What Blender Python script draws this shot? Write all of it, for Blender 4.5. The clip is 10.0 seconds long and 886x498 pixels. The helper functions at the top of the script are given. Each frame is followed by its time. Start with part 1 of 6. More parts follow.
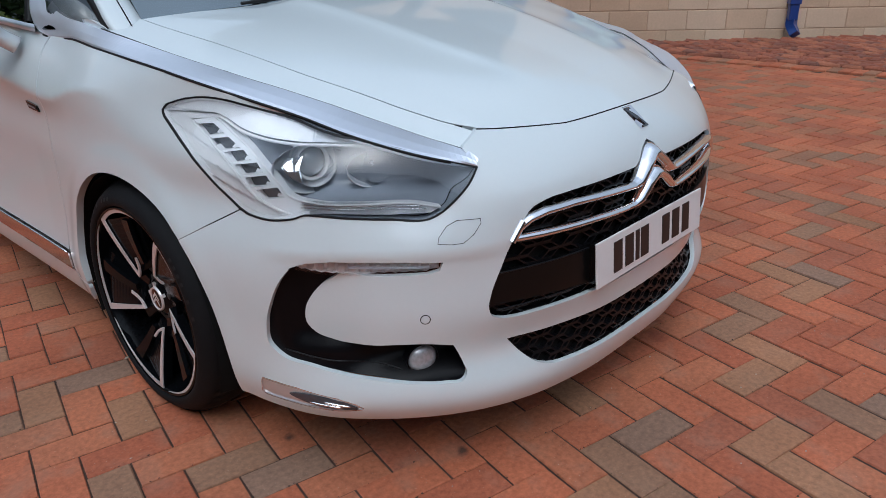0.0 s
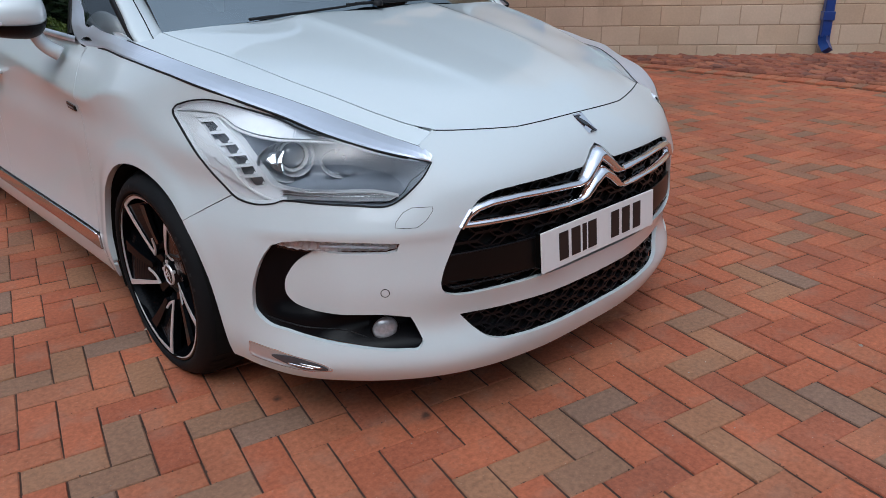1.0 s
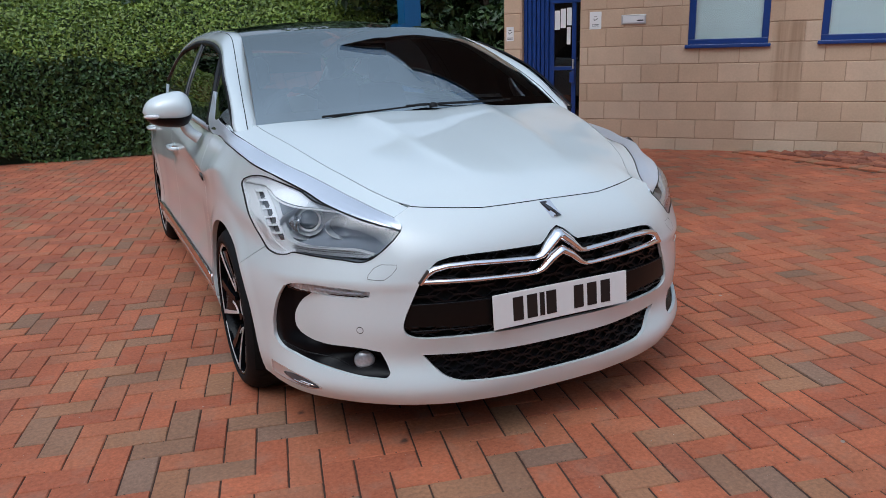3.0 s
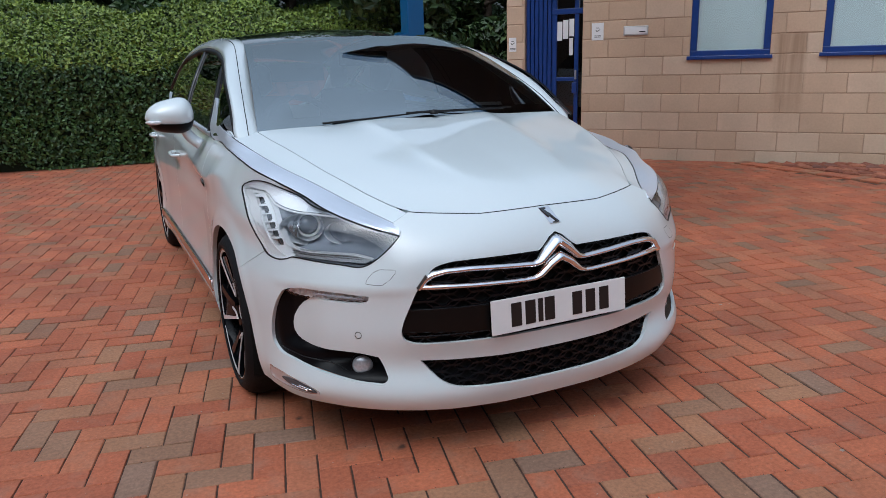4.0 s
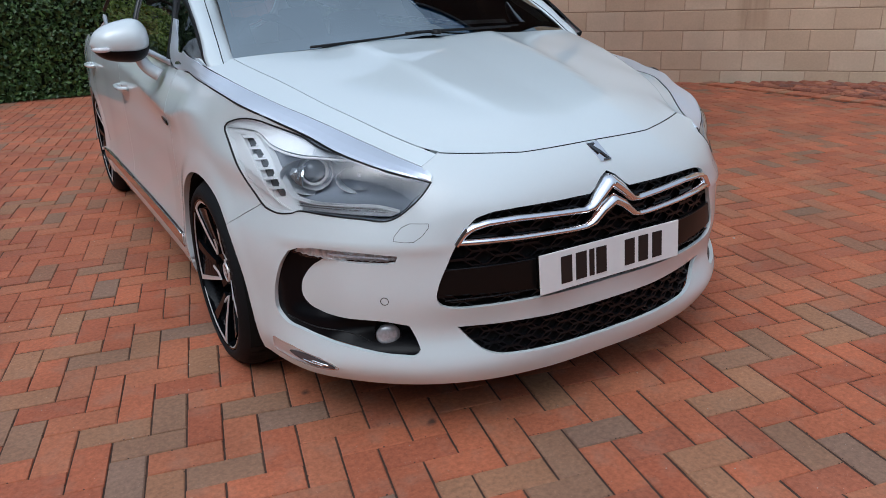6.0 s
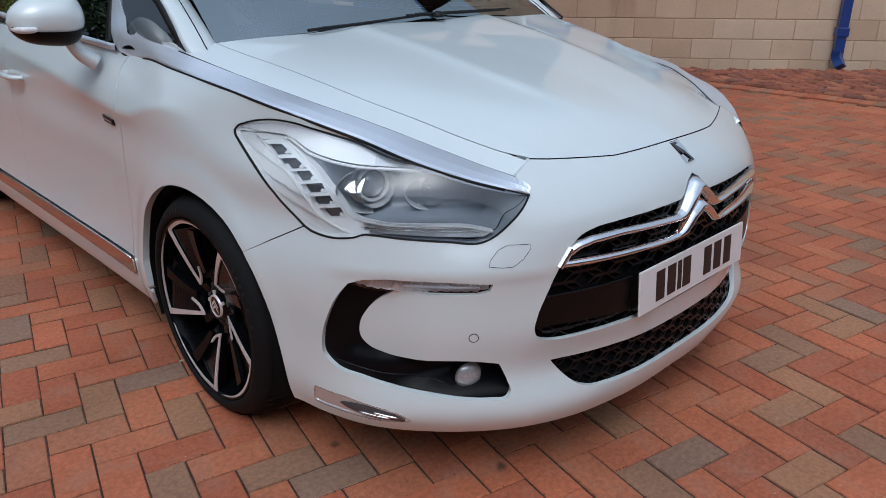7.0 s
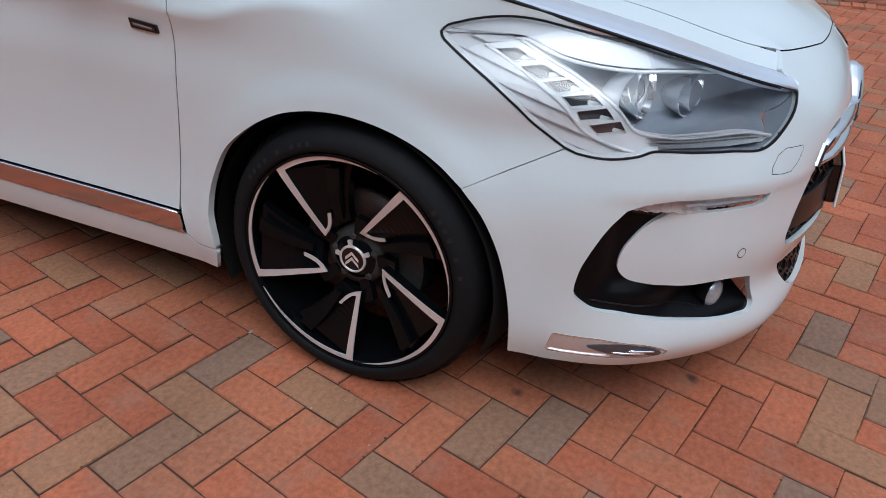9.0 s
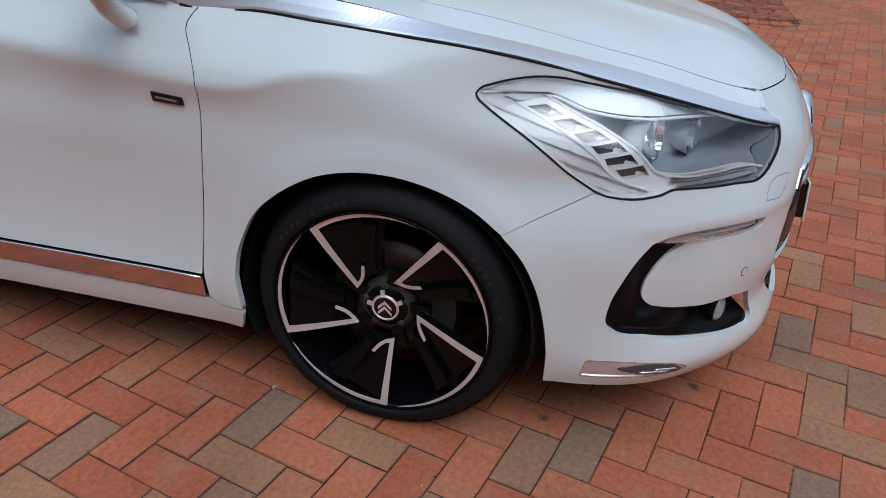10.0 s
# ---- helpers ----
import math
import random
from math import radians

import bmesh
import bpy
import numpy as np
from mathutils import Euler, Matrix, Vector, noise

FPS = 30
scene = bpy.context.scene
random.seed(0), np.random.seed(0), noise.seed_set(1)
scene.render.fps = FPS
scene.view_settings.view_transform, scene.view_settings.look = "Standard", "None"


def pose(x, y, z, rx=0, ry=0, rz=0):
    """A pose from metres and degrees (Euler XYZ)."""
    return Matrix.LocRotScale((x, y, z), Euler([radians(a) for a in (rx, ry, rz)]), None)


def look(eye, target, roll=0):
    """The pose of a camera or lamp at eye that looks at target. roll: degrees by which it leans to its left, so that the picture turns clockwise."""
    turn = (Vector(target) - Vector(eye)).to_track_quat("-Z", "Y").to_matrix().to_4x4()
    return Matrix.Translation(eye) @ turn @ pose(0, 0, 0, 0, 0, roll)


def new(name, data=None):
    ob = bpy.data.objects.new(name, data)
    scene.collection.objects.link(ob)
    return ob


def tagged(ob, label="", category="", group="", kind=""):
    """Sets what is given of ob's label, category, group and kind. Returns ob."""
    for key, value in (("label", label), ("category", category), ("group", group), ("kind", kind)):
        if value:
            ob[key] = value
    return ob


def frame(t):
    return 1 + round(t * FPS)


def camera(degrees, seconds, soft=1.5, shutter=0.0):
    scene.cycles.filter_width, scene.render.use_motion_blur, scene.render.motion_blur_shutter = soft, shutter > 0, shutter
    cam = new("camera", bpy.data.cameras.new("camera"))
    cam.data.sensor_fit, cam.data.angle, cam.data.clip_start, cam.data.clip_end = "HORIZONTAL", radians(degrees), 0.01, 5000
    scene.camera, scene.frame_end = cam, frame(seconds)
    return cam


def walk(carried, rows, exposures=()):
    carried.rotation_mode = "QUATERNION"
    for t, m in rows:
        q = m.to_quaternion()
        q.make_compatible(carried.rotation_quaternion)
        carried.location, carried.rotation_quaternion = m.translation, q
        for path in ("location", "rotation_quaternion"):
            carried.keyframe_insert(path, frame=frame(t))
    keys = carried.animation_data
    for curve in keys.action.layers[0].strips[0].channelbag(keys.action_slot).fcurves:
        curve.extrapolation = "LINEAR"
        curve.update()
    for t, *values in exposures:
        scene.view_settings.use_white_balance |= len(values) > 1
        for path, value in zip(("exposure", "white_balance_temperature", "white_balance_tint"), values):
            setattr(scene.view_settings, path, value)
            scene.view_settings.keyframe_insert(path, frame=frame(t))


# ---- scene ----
cam = camera(62.0, 10.0, soft=0.8)
PATH = [
    (0, (-1.602, -1.768, 1.192), (-0.274, -0.498, 0.402), -1.4),
    (0.5, (-1.608, -1.846, 1.201), (-0.292, -0.581, 0.382), -1.7),
    (1, (-1.634, -2.091, 1.225), (-0.385, -0.727, 0.465), -1.3),
    (1.5, (-1.571, -2.301, 1.262), (-0.438, -0.822, 0.534), -0.6),
    (2, (-1.395, -2.491, 1.258), (-0.516, -0.829, 0.575), -2.2),
    (2.5, (-1.308, -2.658, 1.285), (-0.468, -0.926, 0.743), -1.9),
    (2.7, (-1.313, -2.748, 1.295), (-0.481, -1.011, 0.754), -2.1),
    (3.8, (-1.325, -2.937, 1.29), (-0.515, -1.18, 0.779), -1.1),
    (4, (-1.313, -2.864, 1.28), (-0.489, -1.114, 0.772), -1.6),
    (4.5, (-1.27, -2.667, 1.266), (-0.425, -0.936, 0.727), -2.0),
    (5, (-1.262, -2.604, 1.256), (-0.402, -0.899, 0.661), -2.2),
    (5.5, (-1.287, -2.564, 1.257), (-0.426, -0.878, 0.613), -2.1),
    (5.7, (-1.312, -2.52, 1.254), (-0.45, -0.846, 0.581), -2.2),
    (6.8, (-1.649, -1.931, 1.238), (-0.392, -0.559, 0.505), -0.1),
    (7, (-1.683, -1.786, 1.234), (-0.402, -0.444, 0.487), 0.0),
    (7.5, (-1.842, -1.506, 1.218), (-0.48, -0.266, 0.438), 0.8),
    (8, (-1.985, -1.235, 1.218), (-0.518, -0.167, 0.376), 2.0),
    (8.5, (-2.028, -0.963, 1.163), (-0.536, -0.053, 0.19), 0.4),
    (9, (-2.098, -0.746, 1.159), (-0.494, -0.065, 0.176), 3.2),
    (9.5, (-2.217, -0.582, 1.193), (-0.521, -0.15, 0.225), 3.8),
    (10, (-2.248, -0.498, 1.24), (-0.532, -0.049, 0.316), 2.3),
]
walk(cam, [(t, look(eye, target, roll)) for t, eye, target, roll in PATH], [(0.0, -0.46, 5480, 4), (2.5, -0.36, 5480, 4), (5.5, -0.36, 5480, 4), (7.0, -0.50, 5480, 4), (8.0, -0.50, 5480, 4), (8.5, -0.36, 5480, 4), (9.5, -0.27, 5480, 4), (10.0, -0.44, 5480, 4)])

# ---- light ----
world = bpy.data.worlds.new("sky")
scene.world = world
world.use_nodes = True
wn, wl = world.node_tree.nodes, world.node_tree.links
sky = wn.new("ShaderNodeTexSky")
sky.sky_type, sky.sun_disc, sky.sun_elevation, sky.sun_rotation = "NISHITA", False, radians(55), radians(236)
sky.air_density, sky.dust_density, sky.ozone_density = 1.0, 4.0, 1.0
grey = wn.new("ShaderNodeHueSaturation")
grey.inputs["Saturation"].default_value = 0.55
cloud_pos = wn.new("ShaderNodeTexCoord")
cloud = wn.new("ShaderNodeTexNoise")
cloud.inputs["Scale"].default_value, cloud.inputs["Detail"].default_value = 2.2, 5.0
cloud_range = wn.new("ShaderNodeMapRange")
cloud_range.inputs["From Min"].default_value, cloud_range.inputs["From Max"].default_value = 0.3, 0.7
cloud_range.inputs["To Min"].default_value, cloud_range.inputs["To Max"].default_value = 0.8, 1.2
cloud_mul = wn.new("ShaderNodeVectorMath")
cloud_mul.operation = "SCALE"
wl.new(sky.outputs["Color"], grey.inputs["Color"])
wl.new(cloud_pos.outputs["Generated"], cloud.inputs["Vector"])
wl.new(cloud.outputs["Fac"], cloud_range.inputs["Value"])
wl.new(grey.outputs["Color"], cloud_mul.inputs[0])
wl.new(cloud_range.outputs["Result"], cloud_mul.inputs["Scale"])
# an overcast sky is about three times as bright overhead as along the horizon
cloud_up = wn.new("ShaderNodeSeparateXYZ")
cloud_lift = wn.new("ShaderNodeMapRange")
for key, value in (("From Min", 0.0), ("From Max", 1.0), ("To Min", 0.22), ("To Max", 1.75)):
    cloud_lift.inputs[key].default_value = value
overcast = wn.new("ShaderNodeVectorMath")
overcast.operation = "SCALE"
wl.new(cloud_pos.outputs["Generated"], cloud_up.inputs[0])
wl.new(cloud_up.outputs["Z"], cloud_lift.inputs["Value"])
wl.new(cloud_mul.outputs["Vector"], overcast.inputs[0])
wl.new(cloud_lift.outputs["Result"], overcast.inputs["Scale"])
wl.new(overcast.outputs["Vector"], wn["Background"].inputs["Color"])
wn["Background"].inputs["Strength"].default_value = 0.15
sun_data = bpy.data.lights.new("sun", "SUN")
sun_data.energy, sun_data.angle, sun_data.color = 0.85, radians(175), (1.0, 0.98, 0.96)
sun = new("sun", sun_data)
sun.matrix_world = look((3.0, -3.0, 10), (0, 0, 0))


# ---- materials ----
def material(name, colour, rough=0.5, metal=0.0, coat=0.0, spread=0.0, scale=40.0, bump=0.0, bump_scale=300.0, trans=0.0, spec=0.5, emit=0.0, coat_rough=0.03):
    """Principled surface with mottled colour at two scales and fine relief."""
    m = bpy.data.materials.new(name)
    m.use_nodes = True
    nt, b = m.node_tree, m.node_tree.nodes["Principled BSDF"]
    b.inputs["Base Color"].default_value = (*colour, 1)
    b.inputs["Roughness"].default_value, b.inputs["Metallic"].default_value = rough, metal
    b.inputs["Coat Weight"].default_value, b.inputs["Coat Roughness"].default_value = coat, coat_rough
    b.inputs["Transmission Weight"].default_value = trans
    b.inputs["Specular IOR Level"].default_value = spec
    if spread or bump:
        tc = nt.nodes.new("ShaderNodeTexCoord")
    if spread:
        total = None
        for s, w in ((scale, 0.6), (scale * 0.13, 0.4)):
            n = nt.nodes.new("ShaderNodeTexNoise")
            n.inputs["Scale"].default_value, n.inputs["Detail"].default_value = s, 6.0
            nt.links.new(tc.outputs["Object"], n.inputs["Vector"])
            k = nt.nodes.new("ShaderNodeMath")
            k.operation = "MULTIPLY_ADD"
            k.inputs[1].default_value = w
            nt.links.new(n.outputs["Fac"], k.inputs[0])
            if total is None:
                k.inputs[2].default_value = 0.0
            else:
                nt.links.new(total.outputs[0], k.inputs[2])
            total = k
        r = nt.nodes.new("ShaderNodeMapRange")
        r.inputs["From Min"].default_value, r.inputs["From Max"].default_value = 0.3, 0.7
        r.inputs["To Min"].default_value, r.inputs["To Max"].default_value = 1 - spread, 1 + spread
        nt.links.new(total.outputs[0], r.inputs["Value"])
        s = nt.nodes.new("ShaderNodeVectorMath")
        s.operation = "SCALE"
        s.inputs[0].default_value = colour
        nt.links.new(r.outputs["Result"], s.inputs["Scale"])
        nt.links.new(s.outputs["Vector"], b.inputs["Base Color"])
    if bump:
        n = nt.nodes.new("ShaderNodeTexNoise")
        n.inputs["Scale"].default_value, n.inputs["Detail"].default_value = bump_scale, 4.0
        nt.links.new(tc.outputs["Object"], n.inputs["Vector"])
        bp = nt.nodes.new("ShaderNodeBump")
        bp.inputs["Strength"].default_value, bp.inputs["Distance"].default_value = bump, 0.002
        nt.links.new(n.outputs["Fac"], bp.inputs["Height"])
        nt.links.new(bp.outputs["Normal"], b.inputs["Normal"])
    if emit:
        b.inputs["Emission Color"].default_value, b.inputs["Emission Strength"].default_value = (*colour, 1), emit
    return m


def piece_material(name, colours, rough=0.85, grain=60.0, bump=0.4, stain=0.25, patch=0.0, fleck=0.22, speck=0.0, spots=()):
    """Bricks and blocks: each piece takes its own colour from a ramp, with grain, pits and stains over it."""
    m = bpy.data.materials.new(name)
    m.use_nodes = True
    nt, b = m.node_tree, m.node_tree.nodes["Principled BSDF"]
    N, L = nt.nodes, nt.links
    geo, info, tc = N.new("ShaderNodeNewGeometry"), N.new("ShaderNodeObjectInfo"), N.new("ShaderNodeTexCoord")
    mix = N.new("ShaderNodeMath")
    mix.operation = "ADD"
    L.new(geo.outputs["Random Per Island"], mix.inputs[0])
    L.new(info.outputs["Random"], mix.inputs[1])
    fr = N.new("ShaderNodeMath")
    fr.operation = "FRACT"
    L.new(mix.outputs[0], fr.inputs[0])
    ramp = N.new("ShaderNodeValToRGB")
    ramp.color_ramp.interpolation = "CONSTANT"
    for i, (at, c) in enumerate(colours):
        e = ramp.color_ramp.elements[i] if i < 2 else ramp.color_ramp.elements.new(at)
        e.position, e.color = at, (*c, 1)
    L.new(fr.outputs[0], ramp.inputs["Fac"])
    fine, wide = N.new("ShaderNodeTexNoise"), N.new("ShaderNodeTexNoise")
    fine.inputs["Scale"].default_value, fine.inputs["Detail"].default_value = grain, 8.0
    fine.inputs["Roughness"].default_value = 0.65
    wide.inputs["Scale"].default_value, wide.inputs["Detail"].default_value = 2.3, 6.0
    L.new(geo.outputs["Position"], fine.inputs["Vector"])
    L.new(geo.outputs["Position"], wide.inputs["Vector"])
    scaled = ramp.outputs["Color"]
    for src, lo, hi in ((fine, 1 - fleck, 1 + fleck), (wide, 1 - stain, 1 + stain * 0.6)):
        r = N.new("ShaderNodeMapRange")
        r.inputs["From Min"].default_value, r.inputs["From Max"].default_value = 0.28, 0.72
        r.inputs["To Min"].default_value, r.inputs["To Max"].default_value = lo, hi
        L.new(src.outputs["Fac"], r.inputs["Value"])
        s = N.new("ShaderNodeVectorMath")
        s.operation = "SCALE"
        L.new(scaled, s.inputs[0])
        L.new(r.outputs["Result"], s.inputs["Scale"])
        scaled = s.outputs["Vector"]
    if patch:
        blot = N.new("ShaderNodeTexNoise")
        blot.inputs["Scale"].default_value, blot.inputs["Detail"].default_value = 9.0, 7.0
        L.new(geo.outputs["Position"], blot.inputs["Vector"])
        r = N.new("ShaderNodeMapRange")
        r.inputs["From Min"].default_value, r.inputs["From Max"].default_value = 0.52, 0.72
        r.inputs["To Max"].default_value = patch
        L.new(blot.outputs["Fac"], r.inputs["Value"])
        mx = N.new("ShaderNodeMix")
        mx.data_type = "RGBA"
        mx.inputs["B"].default_value = (0.27, 0.2, 0.145, 1)
        L.new(r.outputs["Result"], mx.inputs["Factor"])
        L.new(scaled, mx.inputs["A"])
        scaled = mx.outputs["Result"]
    if speck:
        # pale lime flecks and small dark pits in the fired clay
        for scale_, lo_, hi_, tone in ((260.0, 0.70, 0.78, (0.52, 0.40, 0.31, 1)), (190.0, 0.72, 0.80, (0.10, 0.05, 0.035, 1)), (620.0, 0.62, 0.80, (0.24, 0.10, 0.06, 1))):
            dots = N.new("ShaderNodeTexNoise")
            dots.inputs["Scale"].default_value, dots.inputs["Detail"].default_value = scale_, 2.0
            L.new(geo.outputs["Position"], dots.inputs["Vector"])
            r = N.new("ShaderNodeMapRange")
            r.inputs["From Min"].default_value, r.inputs["From Max"].default_value, r.inputs["To Max"].default_value = lo_, hi_, speck
            L.new(dots.outputs["Fac"], r.inputs["Value"])
            mx = N.new("ShaderNodeMix")
            mx.data_type = "RGBA"
            mx.inputs["B"].default_value = tone
            L.new(r.outputs["Result"], mx.inputs["Factor"])
            L.new(scaled, mx.inputs["A"])
            scaled = mx.outputs["Result"]
    wobble = None
    for x_, y_, size_, depth_, tone in spots:
        # old drips of oil and damp on the paving
        if wobble is None:
            wobble = N.new("ShaderNodeTexNoise")
            wobble.inputs["Scale"].default_value, wobble.inputs["Detail"].default_value = 28.0, 4.0
            L.new(geo.outputs["Position"], wobble.inputs["Vector"])
        far_ = N.new("ShaderNodeVectorMath")
        far_.operation = "DISTANCE"
        far_.inputs[1].default_value = (x_, y_, 0)
        L.new(geo.outputs["Position"], far_.inputs[0])
        push = N.new("ShaderNodeMath")
        push.operation = "MULTIPLY_ADD"
        push.inputs[1].default_value = size_ * 2.2
        L.new(wobble.outputs["Fac"], push.inputs[0])
        L.new(far_.outputs["Value"], push.inputs[2])
        r = N.new("ShaderNodeMapRange")
        for key, value in (("From Min", size_ * 1.3), ("From Max", size_ * 2.1), ("To Min", depth_), ("To Max", 0.0)):
            r.inputs[key].default_value = value
        L.new(push.outputs[0], r.inputs["Value"])
        mx = N.new("ShaderNodeMix")
        mx.data_type = "RGBA"
        mx.inputs["B"].default_value = (*tone, 1)
        L.new(r.outputs["Result"], mx.inputs["Factor"])
        L.new(scaled, mx.inputs["A"])
        scaled = mx.outputs["Result"]
    L.new(scaled, b.inputs["Base Color"])
    b.inputs["Roughness"].default_value = rough
    bp = N.new("ShaderNodeBump")
    bp.inputs["Strength"].default_value, bp.inputs["Distance"].default_value = bump, 0.003
    L.new(fine.outputs["Fac"], bp.inputs["Height"])
    L.new(bp.outputs["Normal"], b.inputs["Normal"])
    return m


PAINT = material("pearl_white_paint", (0.705, 0.765, 0.775), 0.42, coat=1.0, spread=0.012, scale=900, spec=0.4)
PAINT.node_tree.nodes["Principled BSDF"].inputs["Coat IOR"].default_value = 1.75
SATIN = material("satin_chrome", (0.80, 0.84, 0.91), 0.34, metal=0.65, spread=0.02, scale=60)
CHROME = material("chrome", (0.86, 0.86, 0.87), 0.06, metal=1.0)
BRUSHED = material("machined_alloy", (0.80, 0.77, 0.77), 0.38, metal=0.5, spread=0.04, scale=120)
GLOSS_BLACK = material("gloss_black", (0.004, 0.004, 0.004), 0.12, coat=0.3, spec=0.35)
BAND_BLACK = material("semi_gloss_black", (0.004, 0.004, 0.004), 0.3, spec=0.22, spread=0.1, scale=40)
WHEEL_BLACK = material("wheel_black", (0.0035, 0.004, 0.005), 0.18, spread=0.1, scale=80, spec=0.15)
PLASTIC = material("black_plastic", (0.0035, 0.0035, 0.0045), 0.34, spread=0.12, scale=200, bump=0.12, bump_scale=900, spec=0.13)
MESH_BLACK = material("grille_black", (0.005, 0.005, 0.006), 0.3, spread=0.1, scale=60, spec=0.3)
RUBBER = material("tyre_rubber", (0.0075, 0.0078, 0.009), 0.7, spec=0.2, spread=0.18, scale=60, bump=0.2, bump_scale=700)
LINER = material("arch_liner", (0.006, 0.006, 0.006), 0.9, spread=0.2, scale=50, spec=0.2)
SEAL = material("black_seal", (0.007, 0.007, 0.008), 0.5, spec=0.3)
GAP = material("panel_gap", (0.004, 0.004, 0.004), 0.95, spec=0.1)
DISC = material("brake_disc", (0.10, 0.07, 0.06), 0.5, metal=0.6, spread=0.15, scale=90)
CALIPER = material("brake_caliper", (0.06, 0.058, 0.055), 0.6, metal=0.5, spread=0.2, scale=70)
PLATE = material("number_plate_white", (0.80, 0.80, 0.79), 0.3, coat=0.5, spread=0.02, scale=50)
INK = material("black_print", (0.01, 0.01, 0.01), 0.4)
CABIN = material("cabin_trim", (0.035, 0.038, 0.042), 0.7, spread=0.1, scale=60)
CABIN_LIGHT = material("cabin_light_trim", (0.35, 0.35, 0.36), 0.6, spread=0.06, scale=60)
REFLECTOR = material("lamp_reflector", (0.92, 0.93, 0.95), 0.10, metal=0.95, spread=0.04, scale=60)
CUP = material("lamp_cup", (0.68, 0.71, 0.75), 0.30, metal=0.15, coat=0.2, spread=0.05, scale=30)
LAMP_GREY = material("lamp_bezel_grey", (0.32, 0.355, 0.41), 0.35, metal=0.0, coat=0.2, spread=0.1, scale=60)
LAMP_SILVER = material("lamp_silver_panel", (0.92, 0.93, 0.95), 0.32, metal=0.0, coat=0.3, spread=0.05, scale=60)
AMBER = material("indicator_clear", (0.74, 0.73, 0.74), 0.3, metal=0.0, coat=0.6, spread=0.30, scale=60)


def glass_material(name, tint, rough=0.0, ior=1.5, sheen=(1, 1, 1)):
    m = bpy.data.materials.new(name)
    m.use_nodes = True
    nt = m.node_tree
    nt.nodes.clear()
    out = nt.nodes.new("ShaderNodeOutputMaterial")
    clear, shine, mix, fres = (nt.nodes.new("ShaderNode" + k) for k in ("BsdfTransparent", "BsdfGlossy", "MixShader", "Fresnel"))
    clear.inputs["Color"].default_value = (*tint, 1)
    shine.inputs["Roughness"].default_value = rough
    shine.inputs["Color"].default_value = (*sheen, 1)
    fres.inputs["IOR"].default_value = ior
    nt.links.new(fres.outputs[0], mix.inputs["Fac"])
    nt.links.new(clear.outputs[0], mix.inputs[1])
    nt.links.new(shine.outputs[0], mix.inputs[2])
    nt.links.new(mix.outputs[0], out.inputs["Surface"])
    return m


LENS = glass_material("clear_lens", (0.97, 0.98, 0.99), 0.01, ior=1.7)
FROST = material("frosted_lens", (0.42, 0.44, 0.47), 0.22, metal=0.35, coat=0.8, spread=0.25, scale=130)
SCREEN = glass_material("windscreen_glass", (0.50, 0.55, 0.56), 0.0, ior=4.2, sheen=(0.88, 0.98, 1.0))
TINTED = glass_material("tinted_glass", (0.22, 0.25, 0.25), 0.0, ior=3.2)
ROOF_GLASS = material("dark_roof_glass", (0.012, 0.013, 0.015), 0.04, coat=1.0, spec=1.0)
PANE = glass_material("window_pane", (0.90, 0.94, 0.95), 0.0, ior=1.5)

OIL, DAMP = (0.05, 0.032, 0.026), (0.20, 0.05, 0.026)
DRIPS = ((-0.50, -0.765, 0.022, 0.85, OIL), (-0.755, -0.39, 0.018, 0.8, OIL), (0.33, -0.84, 0.05, 0.6, DAMP), (0.42, -0.80, 0.035, 0.55, DAMP), (-0.44, -0.72, 0.05, 0.35, DAMP), (0.05, -0.90, 0.03, 0.4, DAMP))
PAVER = piece_material("clay_paver", ((0.0, (0.414, 0.119, 0.053)), (0.16, (0.457, 0.136, 0.061)), (0.34, (0.381, 0.107, 0.049)), (0.50, (0.435, 0.146, 0.068)), (0.66, (0.360, 0.111, 0.055)), (0.76, (0.371, 0.146, 0.075)), (0.86, (0.294, 0.138, 0.077)), (0.92, (0.259, 0.143, 0.086)), (0.965, (0.327, 0.156, 0.079))), 0.82, 70.0, 0.5, 0.26, 0.15, 0.3, 0.7)
PAVER_RED = piece_material("red_clay_paver", ((0.0, (0.414, 0.119, 0.053)), (0.2, (0.457, 0.136, 0.061)), (0.4, (0.381, 0.107, 0.049)), (0.58, (0.435, 0.146, 0.068)), (0.76, (0.360, 0.111, 0.055)), (0.88, (0.384, 0.143, 0.071))), 0.82, 70.0, 0.5, 0.26, 0.3, 0.3, 0.8, DRIPS)
PAVER_GREY = piece_material("grey_clay_paver", ((0.0, (0.343, 0.166, 0.086)), (0.3, (0.299, 0.158, 0.091)), (0.55, (0.362, 0.169, 0.086)), (0.8, (0.268, 0.156, 0.102))), 0.82, 70.0, 0.5, 0.24, 0.15, 0.3, 0.8, DRIPS)
JOINT_SAND = material("joint_sand", (0.062, 0.032, 0.021), 0.95, spread=0.6, scale=30, bump=0.5, bump_scale=250)
BLOCK = piece_material("buff_block", ((0.0, (0.60, 0.435, 0.30)), (0.2, (0.62, 0.46, 0.325)), (0.45, (0.575, 0.41, 0.28)), (0.7, (0.63, 0.475, 0.34)), (0.9, (0.55, 0.39, 0.265))), 0.9, 45.0, 0.12, 0.10, 0.0, 0.06)

